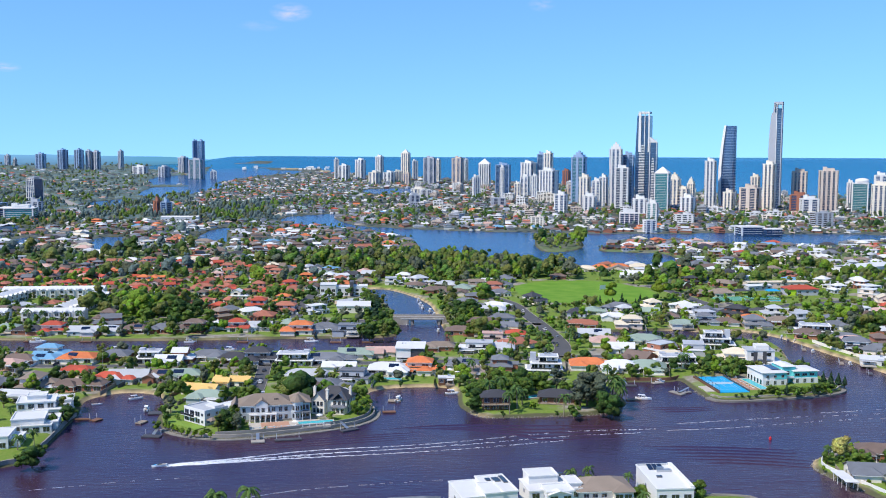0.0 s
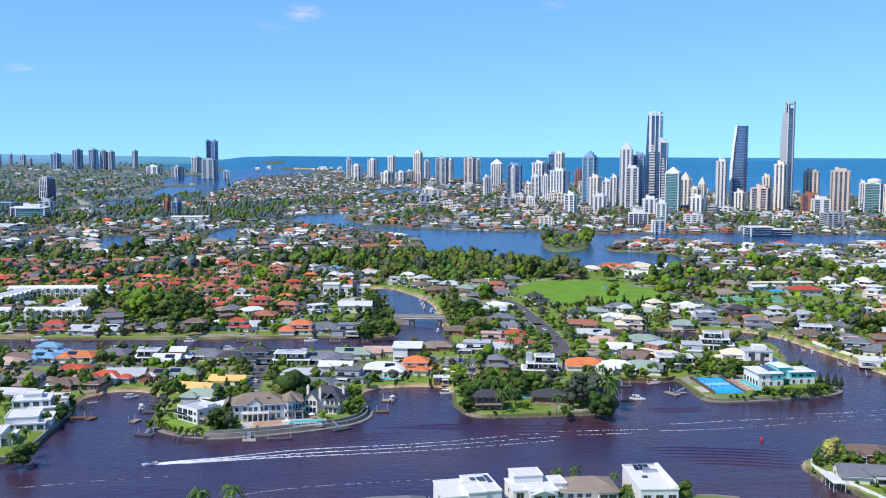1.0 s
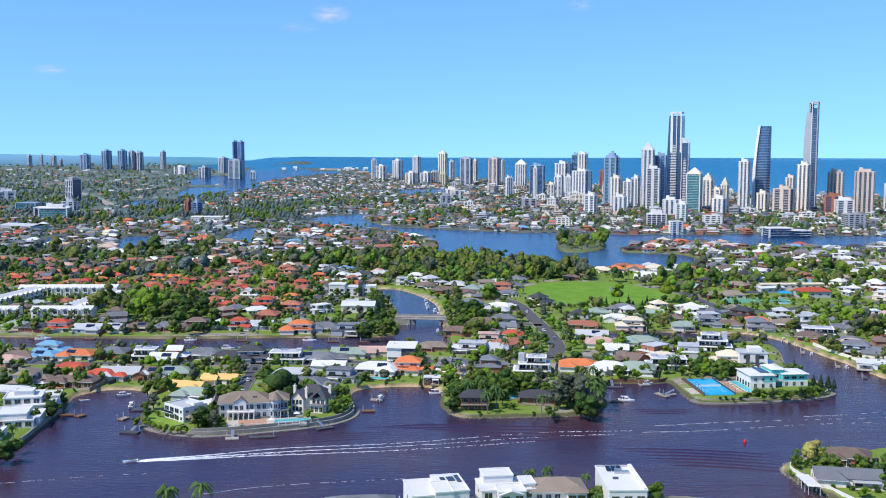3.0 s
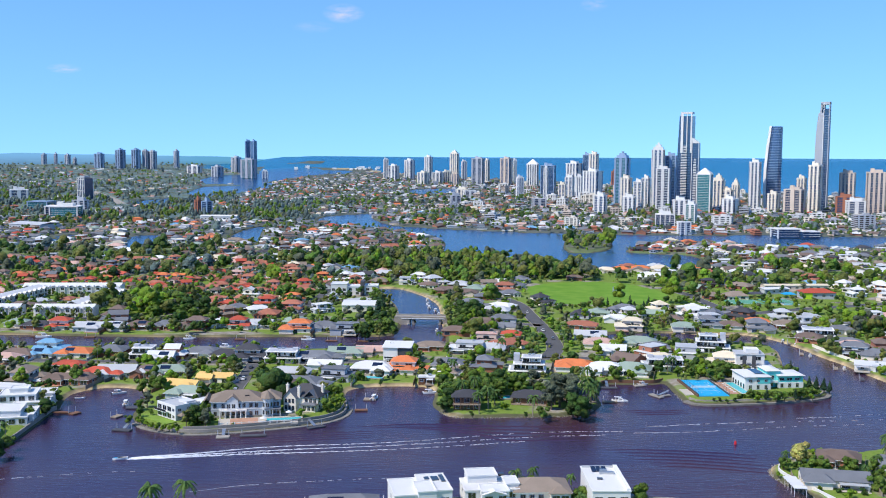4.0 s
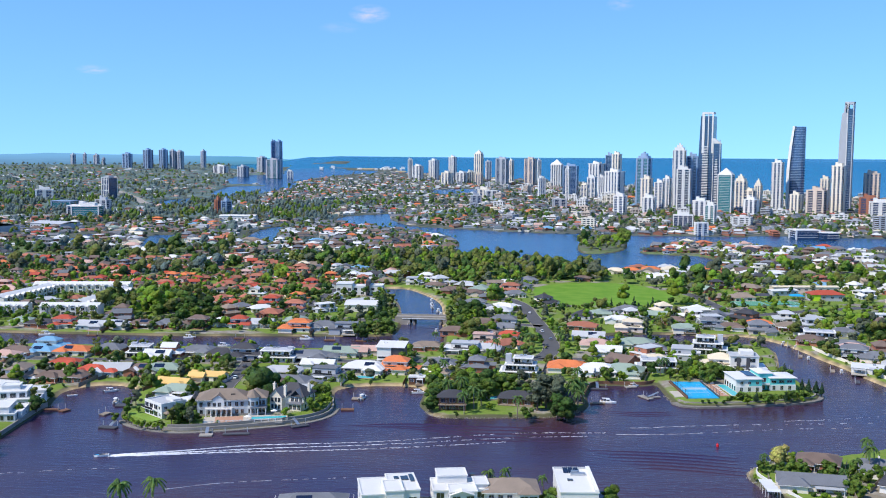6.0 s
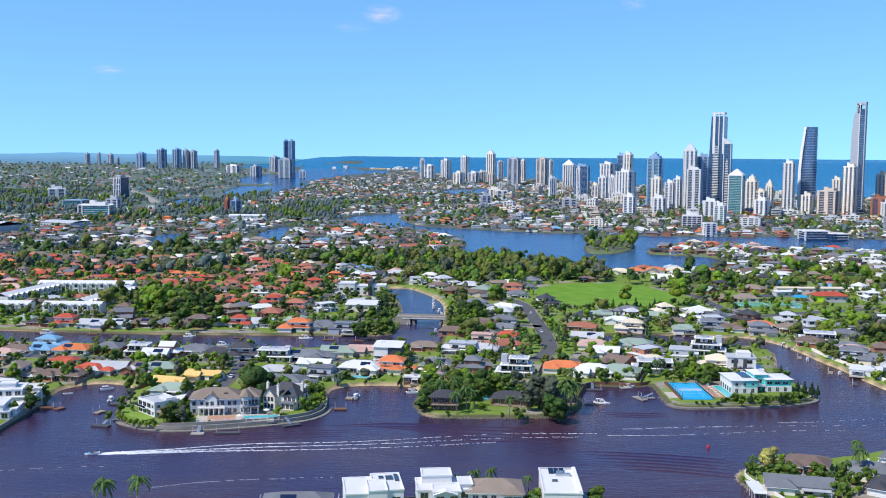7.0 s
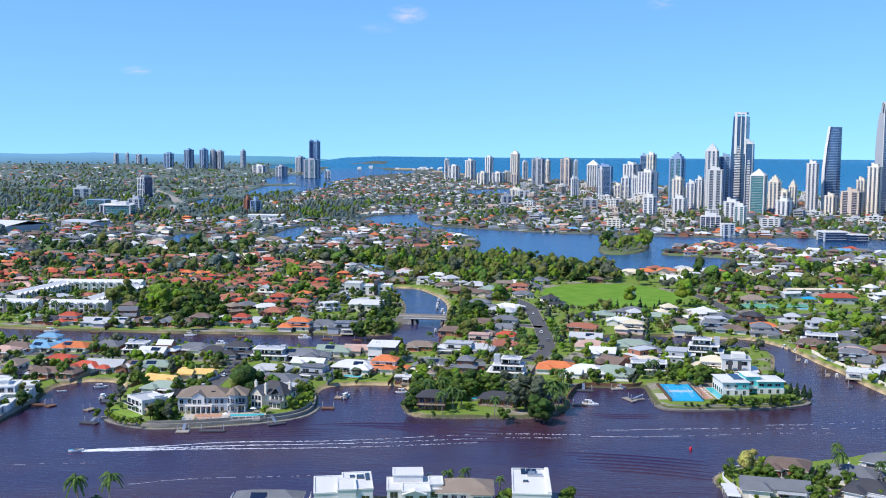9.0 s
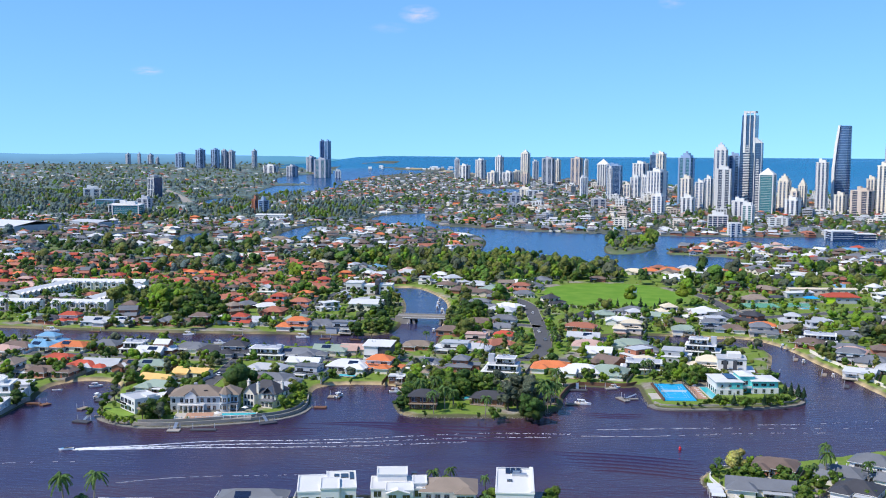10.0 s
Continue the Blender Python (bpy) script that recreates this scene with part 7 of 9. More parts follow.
dock(-70, 412.5, 5.5, 3.6, 10, concrete, ramp=4)
dock(-58, 415.5, 11, 2.8, 12, charcoal)
dock(-34, 430.5, 8, 3.0, 35, charcoal, ramp=6)
dock(-18.5, 461, 6, 3.0, 8, timber)
dock(-17, 482, 6, 4.5, 0)
dock(-155, 447, 10, 2.2, 0, timber)
dock(-147, 446, 4.5, 3.5, 60, timber)
dock(-115.5, 420, 8, 3.4, -8, charcoal, ramp=5)
dock(-126, 442, 5, 3.2, 70, timberdeck)
dock(-124, 458, 7, 5, 10, charcoal)
dock(122, 499, 9, 3.0, -60, concrete, ramp=6)
dock(126, 500, 7, 2.2, 20, concrete)
dock(98, 485.5, 7, 2.4, 0, timberdeck)
dock(100, 515, 10, 3, 0, charcoal, ramp=6)
dock(117, 521, 6, 3, 20, concrete)
dock(205, 575, 10, 2.4, -50, charcoal)
for x_, y_, t_ in ((224, 664, 60), (228, 645, 75), (226, 612, 75), (233, 572, 75), (238, 545, 75), (196, 668, 10)):
    dock(x_ - 1, y_, 7, 2.2, t_, charcoal if int(y_) % 2 else timberdeck)
for x_ in (-250, -215, -150, -118, -60, -40):
    dock(x_, 632, 7, 3, 0, timber)
boat(-130, 464, 8, 100)
boat(-141, 485, 7, 30, "small white runabout beside a sandy beach")
boat(-156, 474, 5, 20, "small white dinghy beside the bank", False)
boat(-15, 483.5, 8, 75)
boat(11, 497, 7.5, 10)
boat(103, 487, 8, -10)
boat(119, 524, 6, 20)
boat(228, 606, 6, 75)
boat(225, 652, 7, 65)
boat(-8, 772, 8, 100)
boat(-10, 790, 8, 105)
boat(-2, 756, 9, 95)
boat(4, 672, 7, 95)
for bx, by, bl, bt in ((-12, 812, 8, 98), (3, 728, 8, 92), (1, 742, 7, 96), (-17, 700, 7, 85), (-150, 631, 8, 4), (-190, 605, 8, 178), (-120, 606, 8, 2), (229, 640, 5.5, 70), (236, 570, 6, 78)):
    boat(bx, by, bl, bt)
boat(-244, 630, 10, 10)
boat(-75, 634, 9, 0)

speed = boat(-101.5, 380, 5.8, 204, "white speedboat racing ahead of a foaming wake", False)
part("windscreen", lofted([(0.75, [(0.2, -0.6), (0.9, -0.5), (0.9, 0.5), (0.2, 0.6)]), (1.3, [(0.2, -0.5), (0.35, -0.45), (0.35, 0.45), (0.2, 0.5)])]), win, speed)
for sy_ in (-0.4, 0.4):
    part("seat", Solid().cbox(-0.4, sy_, 0.75, 0.5, 0.5, 0.25).cbox(-0.65, sy_, 0.9, 0.12, 0.5, 0.5), charcoal, speed)
part("bow_deck", Solid().prism([(1.0, -0.6), (2.6, 0.0), (1.0, 0.6)], 0.75, 0.86, 0.9), courtblue, speed, "blue bow deck")


def buoy(x, y, r=0.55):
    top = thing("channel_buoy", x, y, 0, 0, "bright red channel marker buoy on the river", "buoy", "buoys")
    part("float", Solid().tube(0, 0, -0.4, 0.9, r, r, 12).tube(0, 0, 0.9, 1.3, r, r * 0.35, 12), redplastic, top)
    part("topmark", Solid().tube(0, 0, 1.3, 1.6, r * 0.3, r * 0.3, 8), redplastic, top)


buoy(142, 418)
buoy(225, 430, 0.45)


def wake(name, lines, seed, label, size=1.0):
    """Broken streaks of foam on the water: (points, half width, flakes a metre)."""
    r = random.Random(seed)
    s = Solid()
    for pts, half, per in lines:
        line = smooth(pts, 2, False)
        total = sum(math.hypot(b[0] - a[0], b[1] - a[1]) for a, b in zip(line, line[1:]))
        done = 0.0
        for a, b in zip(line, line[1:]):
            l = math.hypot(b[0] - a[0], b[1] - a[1])
            ux, uy = (b[0] - a[0]) / l, (b[1] - a[1]) / l
            fade = max(0.28, 1 - 0.95 * (done / total) ** 0.7)
            for _ in range(max(1, int(l * per * 1.6 * fade ** 1.3))):
                u, o = r.random() * l, r.gauss(0, half * 0.5)
                x, y = a[0] + ux * u - uy * o, a[1] + uy * u + ux * o
                h_, q = (1.5 if size < 1 else 1.0) * r.uniform(0.3, 1.5) * (0.4 + 0.6 * fade), r.uniform(0.05, 0.2) * (0.45 + 0.55 * fade) * size
                s.prism([(x - ux * h_ + uy * q * 0.3, y - uy * h_ - ux * q * 0.3), (x - uy * -q, y + ux * -q), (x + ux * h_, y + uy * h_), (x - uy * q, y + ux * q)], -0.05, 0.07 + r.random() * 0.04, 0.8)
            done += l
    ob = new(name, s.mesh(name, foam))
    return tagged(ob, label, "wake", kind="stuff")


wake("wake_foam", [
    ([(-98, 381.5), (-81, 387.3), (-66, 393.5), (-45, 402), (-13, 407.2), (10, 413), (58, 430.5), (98, 434)], 0.45, 4.5),
    ([(-98, 380.5), (-77, 384.5), (-56, 390), (-35, 393.3), (9.4, 402), (56, 416)], 0.5, 5.5),
    ([(-98, 381), (-70, 389), (-40, 397.5), (9, 407.5), (57, 423), (90, 428)], 0.5, 5.0),
    ([(-98, 380.8), (-84, 384.6), (-64, 390), (-40, 395)], 1.3, 4.0),
    ([(-99, 380.6), (-90, 382.8), (-80, 385.2), (-68, 388.0)], 0.8, 22),
    ([(-99, 381.6), (-92, 384.6), (-84, 387.0), (-74, 390.5)], 0.5, 18),
], 1, "long white foaming wake spreading behind the speedboat")
wake("wake_foam", [([(102, 431.7), (132, 435.6), (174, 448), (206, 453)], 0.4, 1.0), ([(110, 443), (150, 452), (190, 458), (240, 466)], 0.6, 0.7),
                   ([(-63, 344.4), (-47, 352.8), (-23.5, 359), (5, 364.3)], 0.3, 1.2), ([(-140, 352), (-110, 362), (-90, 366)], 0.3, 0.6), ([(180, 462), (215, 470), (235, 478)], 0.8, 0.6)],
     2, "old broken foam streaks drifting on the river", 0.32)


def car(x, y, turn, mat, word):
    top = thing("car", x, y, GROUND + 0.34, turn, "%s car parked at the street" % word, "car", "parked cars")
    part("body", lofted([(0.3, [(-2.2, -0.85), (2.2, -0.8), (2.2, 0.8), (-2.2, 0.85)]), (0.85, [(-2.25, -0.9), (2.2, -0.85), (2.2, 0.85), (-2.25, 0.9)]), (0.95, [(-2.1, -0.82), (2.0, -0.78), (2.0, 0.78), (-2.1, 0.82)])]), mat, top)
    part("cabin", lofted([(0.95, [(-1.7, -0.78), (1.0, -0.78), (1.0, 0.78), (-1.7, 0.78)]), (1.45, [(-1.3, -0.65), (0.4, -0.65), (0.4, 0.65), (-1.3, 0.65)])]), win, top)
    part("roof", Solid().box(-1.3, -0.66, 1.45, 0.4, 0.66, 1.5), mat, top)
    for sx in (-1.35, 1.35):
        for sy in (-0.85, 0.7):
            part("wheel", kept("car_wheel", lambda: Solid().add([(0.33 * math.cos(i * 0.785), q, 0.33 + 0.33 * math.sin(i * 0.785)) for q in (0, 0.18) for i in range(8)],
                 [tuple(range(8)), tuple(range(15, 7, -1))] + [(i, 8 + i, 8 + (i + 1) % 8, (i + 1) % 8) for i in range(8)]).mesh("wheel", charcoal)), charcoal, top, m=pose(sx, sy, 0))


for x_, y_, t_, k_ in ((-86, 512, 92, 0), (-89, 540, 95, 1), (74, 668, 100, 0), (79, 640, 95, 2), (76, 618, 92, 1), (-60, 559, 5, 0), (-130, 552, 2, 1), (20, 567, 4, 2), (100, 581, 0, 0),
                       (-99, 745, 92, 1), (-97, 730, 90, 0), (-103, 770, 90, 2), (-200, 692, 0, 0), (-260, 691, 0, 1), (66, 745, 95, 0), (222, 750, 120, 1), (260, 757, 30, 0), (300, 777, 20, 2)):
    car(x_, y_, t_, (hull, charcoal, metal)[k_], ("white", "black", "silver")[k_])


def light_pole(x, y, h=9.0):
    top = thing("street_lamp", x, y, GROUND, 0, "slender grey street lamp on a verge", "street lamp", "street lamps")
    part("pole", Solid().tube(0, 0, -0.5, h, 0.11, 0.06, 6), metal, top)
    part("arm", Solid().box(0, -0.05, h - 0.1, 1.8, 0.05, h), metal, top)
    part("lamp_head", Solid().box(1.5, -0.15, h - 0.2, 2.2, 0.15, h - 0.05), metal, top)


for x_, y_ in ((-82, 560), (-20, 569), (54, 780), (84, 640), (60, 830), (190, 858), (214, 760), (-140, 700), (-180, 556)):
    light_pole(x_, y_)


def goal(x, y, turn):
    top = thing("sight_screen", x, y, GROUND, turn, "white cricket sight screen on the mown oval", "sight screen")
    part("screen", Solid().box(-3, -0.1, 0.6, 3, 0.1, 4.2), white, top)
    for sx in (-2.6, 2.6):
        part("frame", Solid().box(sx - 0.08, -0.9, -0.3, sx + 0.08, 0.9, 0.6), metal, top)


goal(144, 868, 30)


def sports_court(x, y, w, l, turn, mat, label):
    top = thing("sports_court", x, y, GROUND, turn, label, "sports court")
    part("surface", Solid().box(-w / 2, -l / 2, -0.5, w / 2, l / 2, 0.4), mat, top)
    for x0, y0, x1, y1 in ((-w / 2 + 2, -l / 2 + 2, w / 2 - 2, -l / 2 + 2.2), (-w / 2 + 2, l / 2 - 2.2, w / 2 - 2, l / 2 - 2), (-w / 2 + 2, -l / 2 + 2, -w / 2 + 2.2, l / 2 - 2), (w / 2 - 2.2, -l / 2 + 2, w / 2 - 2, l / 2 - 2)):
        part("line", Solid().box(x0, y0, 0.4, x1, y1, 0.41), white, top)
    for i in range(6):
        for sy in (-1, 1):
            part("fence_post", kept("sport_post", lambda: Solid().tube(0, 0, 0.2, 3.4, 0.06, n=6).mesh("fence_post", metal)), metal, top, m=pose(-w / 2 + i * w / 5, sy * l / 2, 0))
    footprint(x, y, max(w, l) * 0.5)


def shade_sail(x, y, w, turn, mat, label):
    top = thing("shade_sail", x, y, GROUND, turn, label, "shade sail")
    part("canopy", Solid().hip(0, 0, w, w * 0.8, 2.8, 1.6), mat, top)
    for sx in (-1, 1):
        for sy in (-1, 1):
            part("post", kept(("sail_post", w), lambda: Solid().tube(0, 0, -0.3, 2.9, 0.08, n=6).mesh("post", metal)), metal, top, m=pose(sx * w * 0.42, sy * w * 0.33, 0))
    footprint(x, y, w * 0.5)


green_court = material("green_court_paint", (0.10, 0.30, 0.20), 0.8, 0.1, 1, 0.02)
blue_sail = material("bright_blue_sail", (0.01, 0.30, 0.62), 0.8, 0.06, 1)
sports_court(238, 815, 26, 22, 8, green_court, "green netball court inside a wire fence")
sports_court(266, 822, 24, 20, 8, green_court, "green tennis court beside the school")
pool(272, 805, 12, 7, 8)
shade_sail(282, 846, 11, 5, blue_sail, "bright blue shade sail over a play yard")
shade_sail(255, 846, 14, 5, charcoal, "dark shade roof over the school yard")
for q_ in range(9):
    tree("cypress" if q_ % 3 else "pine", 128 + q_ * 5.2 + (q_ % 2) * 1.5, 781 + (q_ * 7 % 5), 0.75 + 0.08 * (q_ % 4))
for p_ in ((295, 822, 10), (305, 826, 12), (318, 832, 10), (285, 832, 8), (250, 800, 14), (240, 798, 14), (270, 792, 12), (300, 870, 14), (320, 878, 14), (275, 880, 14), (292, 915, 14), (-57, 728, 16), (-65, 735, 12), (-76, 812, 16), (-60, 812, 14),
           (-303, 800, 16), (-330, 802, 16), (-280, 802, 14), (-262, 692, 12), (-322, 688, 14), (-290, 690, 12), (-247, 760, 9), (-247, 740, 9), (-247, 780, 9)):
    footprint(*p_)


def dome_tent():
    top = thing("dome_tent", 157.5, 527, GROUND, 0, "small white dome beside the blue court", "tent")
    part("dome", lofted([(2.4 * math.sin(i * 0.25), [(2.2 * math.cos(i * 0.25) * math.cos(a * 0.5236), 2.2 * math.cos(i * 0.25) * math.sin(a * 0.5236)) for a in range(12)]) for i in range(7)]), hull, top)


dome_tent()
patio_ = thing("paved_terrace", 158.2, 512, GROUND, 7, "terracotta paved pool terrace with low walls", "terrace")
part("paving", Solid().box(-2.6, -13, -0.4, 2.6, 13, 0.38), terracotta_paving, patio_)
part("low_wall", Solid().box(-2.9, -13, -0.4, -2.6, 13, 1.1), tan, patio_)
lounger = Solid().box(-0.35, -0.9, 0.1, 0.35, 0.5, 0.4).add([(-0.35, 0.5, 0.3), (0.35, 0.5, 0.3), (0.35, 1.0, 0.85), (-0.35, 1.0, 0.85), (-0.35, 0.5, 0.4), (0.35, 0.5, 0.4), (0.35, 1.0, 0.95), (-0.35, 1.0, 0.95)],
                                                            [(3, 2, 1, 0), (4, 5, 6, 7), (0, 1, 5, 4), (1, 2, 6, 5), (2, 3, 7, 6), (3, 0, 4, 7)]).mesh("sun_lounger", cloth)
for q_ in range(6):
    ob = new("sun_lounger", lounger)
    ob.matrix_basis = pose(159.4 + 1.2 - q_ * 0.44, 502.5 + q_ * 3.6, GROUND + 0.28, 0, 0, 97)
    tagged(ob, "pale sun lounger on a terracotta terrace", "sun lounger", "pool loungers")


def umbrella(x, y, mat, label):
    top = thing("garden_umbrella", x, y, GROUND + 0.1, 0, label, "umbrella", "garden umbrellas")
    part("pole", Solid().tube(0, 0, -0.3, 2.6, 0.05, n=6), metal, top)
    part("canopy", Solid().prism([(1.6 * math.cos(i * 0.785), 1.6 * math.sin(i * 0.785)) for i in range(8)], 2.3, 3.0, 0.05), mat, top)


for x_, y_ in ((14, 530), (18, 541), (10, 536), (-48, 441), (-57, 430)):
    umbrella(x_, y_, cloth, "pale garden umbrella standing on a lawn")
pav = house(115, 946, 14, 8, 0, 1, "hip", "brown", "brick", rich=False)


def swell(name, pts, half, height, label="smooth rolling wash of passing boats"):
    """A long low swell on the river, rounded across."""
    line = smooth(pts, 2, False)
    offs = [-1.0, -0.7, -0.4, -0.15, 0.0, 0.15, 0.4, 0.7, 1.0]
    rows_ = [offset_line(line, o * half) for o in offs]
    n = len(line)
    vs, fs = [], []
    for o, row_ in zip(offs, rows_):
        for i, p in enumerate(row_):
            end = min(1.0, 3.0 * min(i, n - 1 - i) / n)
            vs.append((p[0], p[1], -0.03 + (height * math.exp(-(o * 2.2) ** 2) + 0.035) * end))
    for k in range(len(offs) - 1):
        fs += [(k * n + i, k * n + i + 1, (k + 1) * n + i + 1, (k + 1) * n + i) for i in range(n - 1)]
    me = Solid().add(vs, fs).mesh(name, bpy.data.materials["tidal_water"])
    me.polygons.foreach_set("use_smooth", [True] * len(me.polygons))
    tagged(new(name, me), label, "water", kind="stuff")


for q in range(5):
    swell("river_swell", [(-22 + q * 9, 432 + q * 1.2), (10 + q * 8, 441 - q * 5), (45, 438 - q * 5.5), (90, 441 - q * 5)], 1.2, 0.32)
for q in range(6):
    swell("river_swell", [(85 + q * 4, 408 - q * 4.4), (120, 407 - q * 4.2), (150, 402 - q * 4.5)], 1.1, 0.26)
for q in range(3):
    swell("river_swell", [(100 + q * 2, 472 - q * 3.5), (118, 470 - q * 3.2), (134, 474 - q * 3)], 1.0, 0.22)
for q in range(4):
    swell("river_swell", [(-90, 396 + q * 3.2), (-50, 407 + q * 3.4), (0, 420 + q * 3.2)], 1.0, 0.2)

# thick hedge and dark trees below the white cube house
line = smooth([(-113, 429), (-109, 424), (-104, 421), (-98, 418.5), (-91, 418.5)], 2, False)
for k, (hx, hy) in enumerate(line[::2]):
    tree("hedge" if k % 3 else "shrub", hx, hy + 1.8, 1.15)
for hx, hy, hs in ((-87, 426, 0.95), (-83, 427, 0.85), (-86, 431, 1.05), (-80, 429, 0.7)):
    tree("dense", hx, hy, hs)
# shrubs and trees along the near edge of the oval
for q_ in range(26):
    fx_ = 70 + q_ * 4.8
    tree(("dense", "round", "bright", "fig", "round")[q_ % 5], fx_, 776 + (q_ * 11 % 7) - 3, (0.55, 0.5, 0.6, 0.4, 0.65)[q_ % 5])
for hx, hy, hk, hs in ((-44, 762, "fig", 1.1), (-52, 790, "dense", 1.2), (-40, 742, "pine", 1.5), (-50, 812, "dense", 1.1), (-62, 838, "fig", 0.9), (-38, 728, "dense", 1.1), (-46, 716, "fig", 1.0), (-34, 690, "fig", 1.1),
                       (-42, 680, "dense", 1.3), (-50, 690, "grey", 1.4), (-30, 676, "dense", 1.1), (-54, 672, "dense", 1.2), (-27, 668, "round", 1.0), (18, 735, "fig", 1.3), (28, 728, "fig", 1.4), (22, 716, "dense", 1.3),
                       (14, 668, "dense", 1.0), (20, 660, "fig", 0.9), (10, 772, "round", 1.0), (14, 790, "dense", 0.9), (-2, 812, "round", 0.8), (-8, 832, "bright", 0.9), (-74, 850, "dense", 1.0)):
    tree(hk, hx, hy, hs)
# trees before the townhouses
for q_ in range(18):
    tree(("round", "palm", "dense", "tall", "bright", "palm")[q_ % 6], -345 + q_ * 6.2, 690 + (q_ * 5 % 7), (0.9, 0.9, 0.8, 0.8, 0.8, 1.0)[q_ % 6])
# shade trees along the canal
for hx, hy, hk, hs in ((16, 722, "fig", 0.8), (12, 762, "dense", 0.9), (6, 806, "fig", 0.7), (18, 690, "round", 1.0), (-32, 664, "fig", 0.9), (-30, 718, "dense", 1.0), (-38, 770, "tall", 1.0),
                       (24, 742, "tall", 1.0), (22, 672, "bright", 0.9)):
    tree(hk, hx, hy, hs)


# ---- garden trees ----
tree("dense", 26, 478, 1.56)
tree("dense", 34, 496, 1.69)
tree("fig", 22, 467, 1.1)
tree("fig", 20, 458, 0.8)
tree("dense", 39, 480, 1.43)
tree("round", 46, 486, 1.56)
tree("palm", 40, 462, 1.17)
tree("palm", 36, 454, 1.04)
tree("bright", 31, 511, 1.69)
tree("dense", 52, 498, 1.43)
tree("grey", 62, 496, 1.30)
tree("grey", 73, 468, 1.95)
tree("grey", 69, 463, 1.56)
tree("grey", 78, 465, 1.82)
tree("fig", 78, 452, 1.17)
tree("fig", 82, 448, 1.17)
tree("dense", 64, 447, 0.91)
tree("palm", 86, 465, 1.30)
tree("palm", 85, 470, 1.43)
tree("palm", 87, 463, 1.17)
tree("palm", 60, 450, 1.04)
tree("shrub", 33, 449, 1.2)
tree("shrub", 57, 450, 1.2)
tree("bright", -31, 458, 1.25)
tree("dense", -32, 450, 1.1)
tree("bright", -29, 466, 1.0)
tree("dense", -36, 478, 1.1)
tree("round", -31, 478, 1.0)
tree("fig", -86, 427, 0.95)
tree("dense", -86, 440, 1.0)
tree("dense", -86, 424, 0.7)
tree("hedge", -69, 426, 1.0)
tree("hedge", -107, 425, 1.2)
tree("hedge", -103, 420, 1.2)
tree("hedge", -100, 418, 1.3)
tree("hedge", -97, 417, 1.3)
tree("hedge", -94, 417, 1.3)
tree("hedge", -90, 415, 1.2)
tree("dense", -115, 427, 0.6)
tree("round", -113, 435, 0.7)
tree("grey", -116, 453, 0.9)
tree("round", -117, 448, 0.9)
tree("dense", -85, 477, 1.0)
tree("round", -92, 478, 1.0)
tree("dense", -72, 494, 1.2)
tree("round", -69, 503, 1.2)
tree("tall", -93, 518, 0.9)
tree("dense", -96, 512, 1.0)
tree("round", -103, 511, 1.1)
tree("tall", -112, 525, 1.0)
tree("bright", -124, 532, 1.1)
tree("dense", -125, 490, 1.0)
tree("dense", -129, 484, 1.0)
tree("fig", -157, 439, 0.9)
tree("tall", -164, 451, 0.9)
tree("dense", -163, 461, 1.1)
tree("round", -160, 430, 0.9)
tree("fig", -147, 374, 1.0)
tree("dense", -149, 387, 0.8)
tree("dense", -151, 374, 0.8)
tree("palm", -156, 399, 0.8)
tree("lowpalm", -161, 395, 1.1)
tree("dense", -168, 498, 1.2)
tree("fig", -191, 517, 0.9)
tree("dense", -189, 536, 1.0)
tree("fig", -205, 495, 0.8)
tree("dense", -199, 508, 1.0)
tree("tall", -186, 573, 1.0)
tree("yellow", -164, 553, 0.75)
tree("dense", 158, 540, 1.5)
tree("dense", 163, 538, 1.5)
tree("bright", 151, 538, 1.3)
tree("dense", 170, 541, 1.2)
tree("round", 146, 535, 1.0)
tree("dense", 156, 528, 1.2)
tree("palm", 138, 548, 0.9)
tree("palm", 135, 545, 0.9)
tree("round", 139, 538, 1.0)
tree("round", 166, 492, 0.8)
tree("bright", 168, 486, 0.7)
tree("cypress", 173, 490, 0.9)
tree("dense", 177, 488, 0.7)
tree("round", 181, 488, 0.7)
tree("cypress", 187, 491, 0.8)
tree("dense", 190, 493, 0.8)
tree("dense", 195, 498, 0.7)
tree("bright", 195, 491, 0.6)
tree("shrub", 157, 486, 1.2)
tree("shrub", 153, 483, 1.2)
tree("shrub", 147, 485, 1.0)
tree("shrub", 150, 485, 1.1)
for q_ in range(24):
    hx_ = 160 + q_ * 1.75
    tree(("dense", "shrub", "hedge", "round", "shrub", "dense")[q_ % 6], hx_, 489.5 + (hx_ - 160) * 0.27 + (q_ * 7 % 4) * 0.8, (0.42, 1.3, 1.3, 0.45, 1.5, 0.5)[q_ % 6])
tree("cypress", 201, 517, 1.0)
tree("cypress", 203, 512, 1.1)
tree("cypress", 206, 510, 1.2)
tree("cypress", 208, 507, 1.0)
tree("pine", 197, 536, 1.0)
tree("dense", 105, 528, 1.1)
tree("bright", 114, 528, 1.0)
tree("dense", 119, 537, 1.0)
tree("tall", 93, 516, 0.9)
tree("palm", 90, 514, 1.04)
tree("bright", 2, 546, 1.2)
tree("dense", -3, 557, 1.2)
tree("shrub", -15, 508, 1.2)
tree("lowpalm", -29, 504, 1.0)
tree("palm", -42, 524, 0.9)
tree("dense", -26, 515, 0.9)
tree("bright", 18, 515, 1.43)
tree("palm", 21, 527, 1.0)
tree("dense", -36, 654, 1.5)
tree("dense", -27, 659, 1.5)
tree("fig", -39, 633, 1.1)
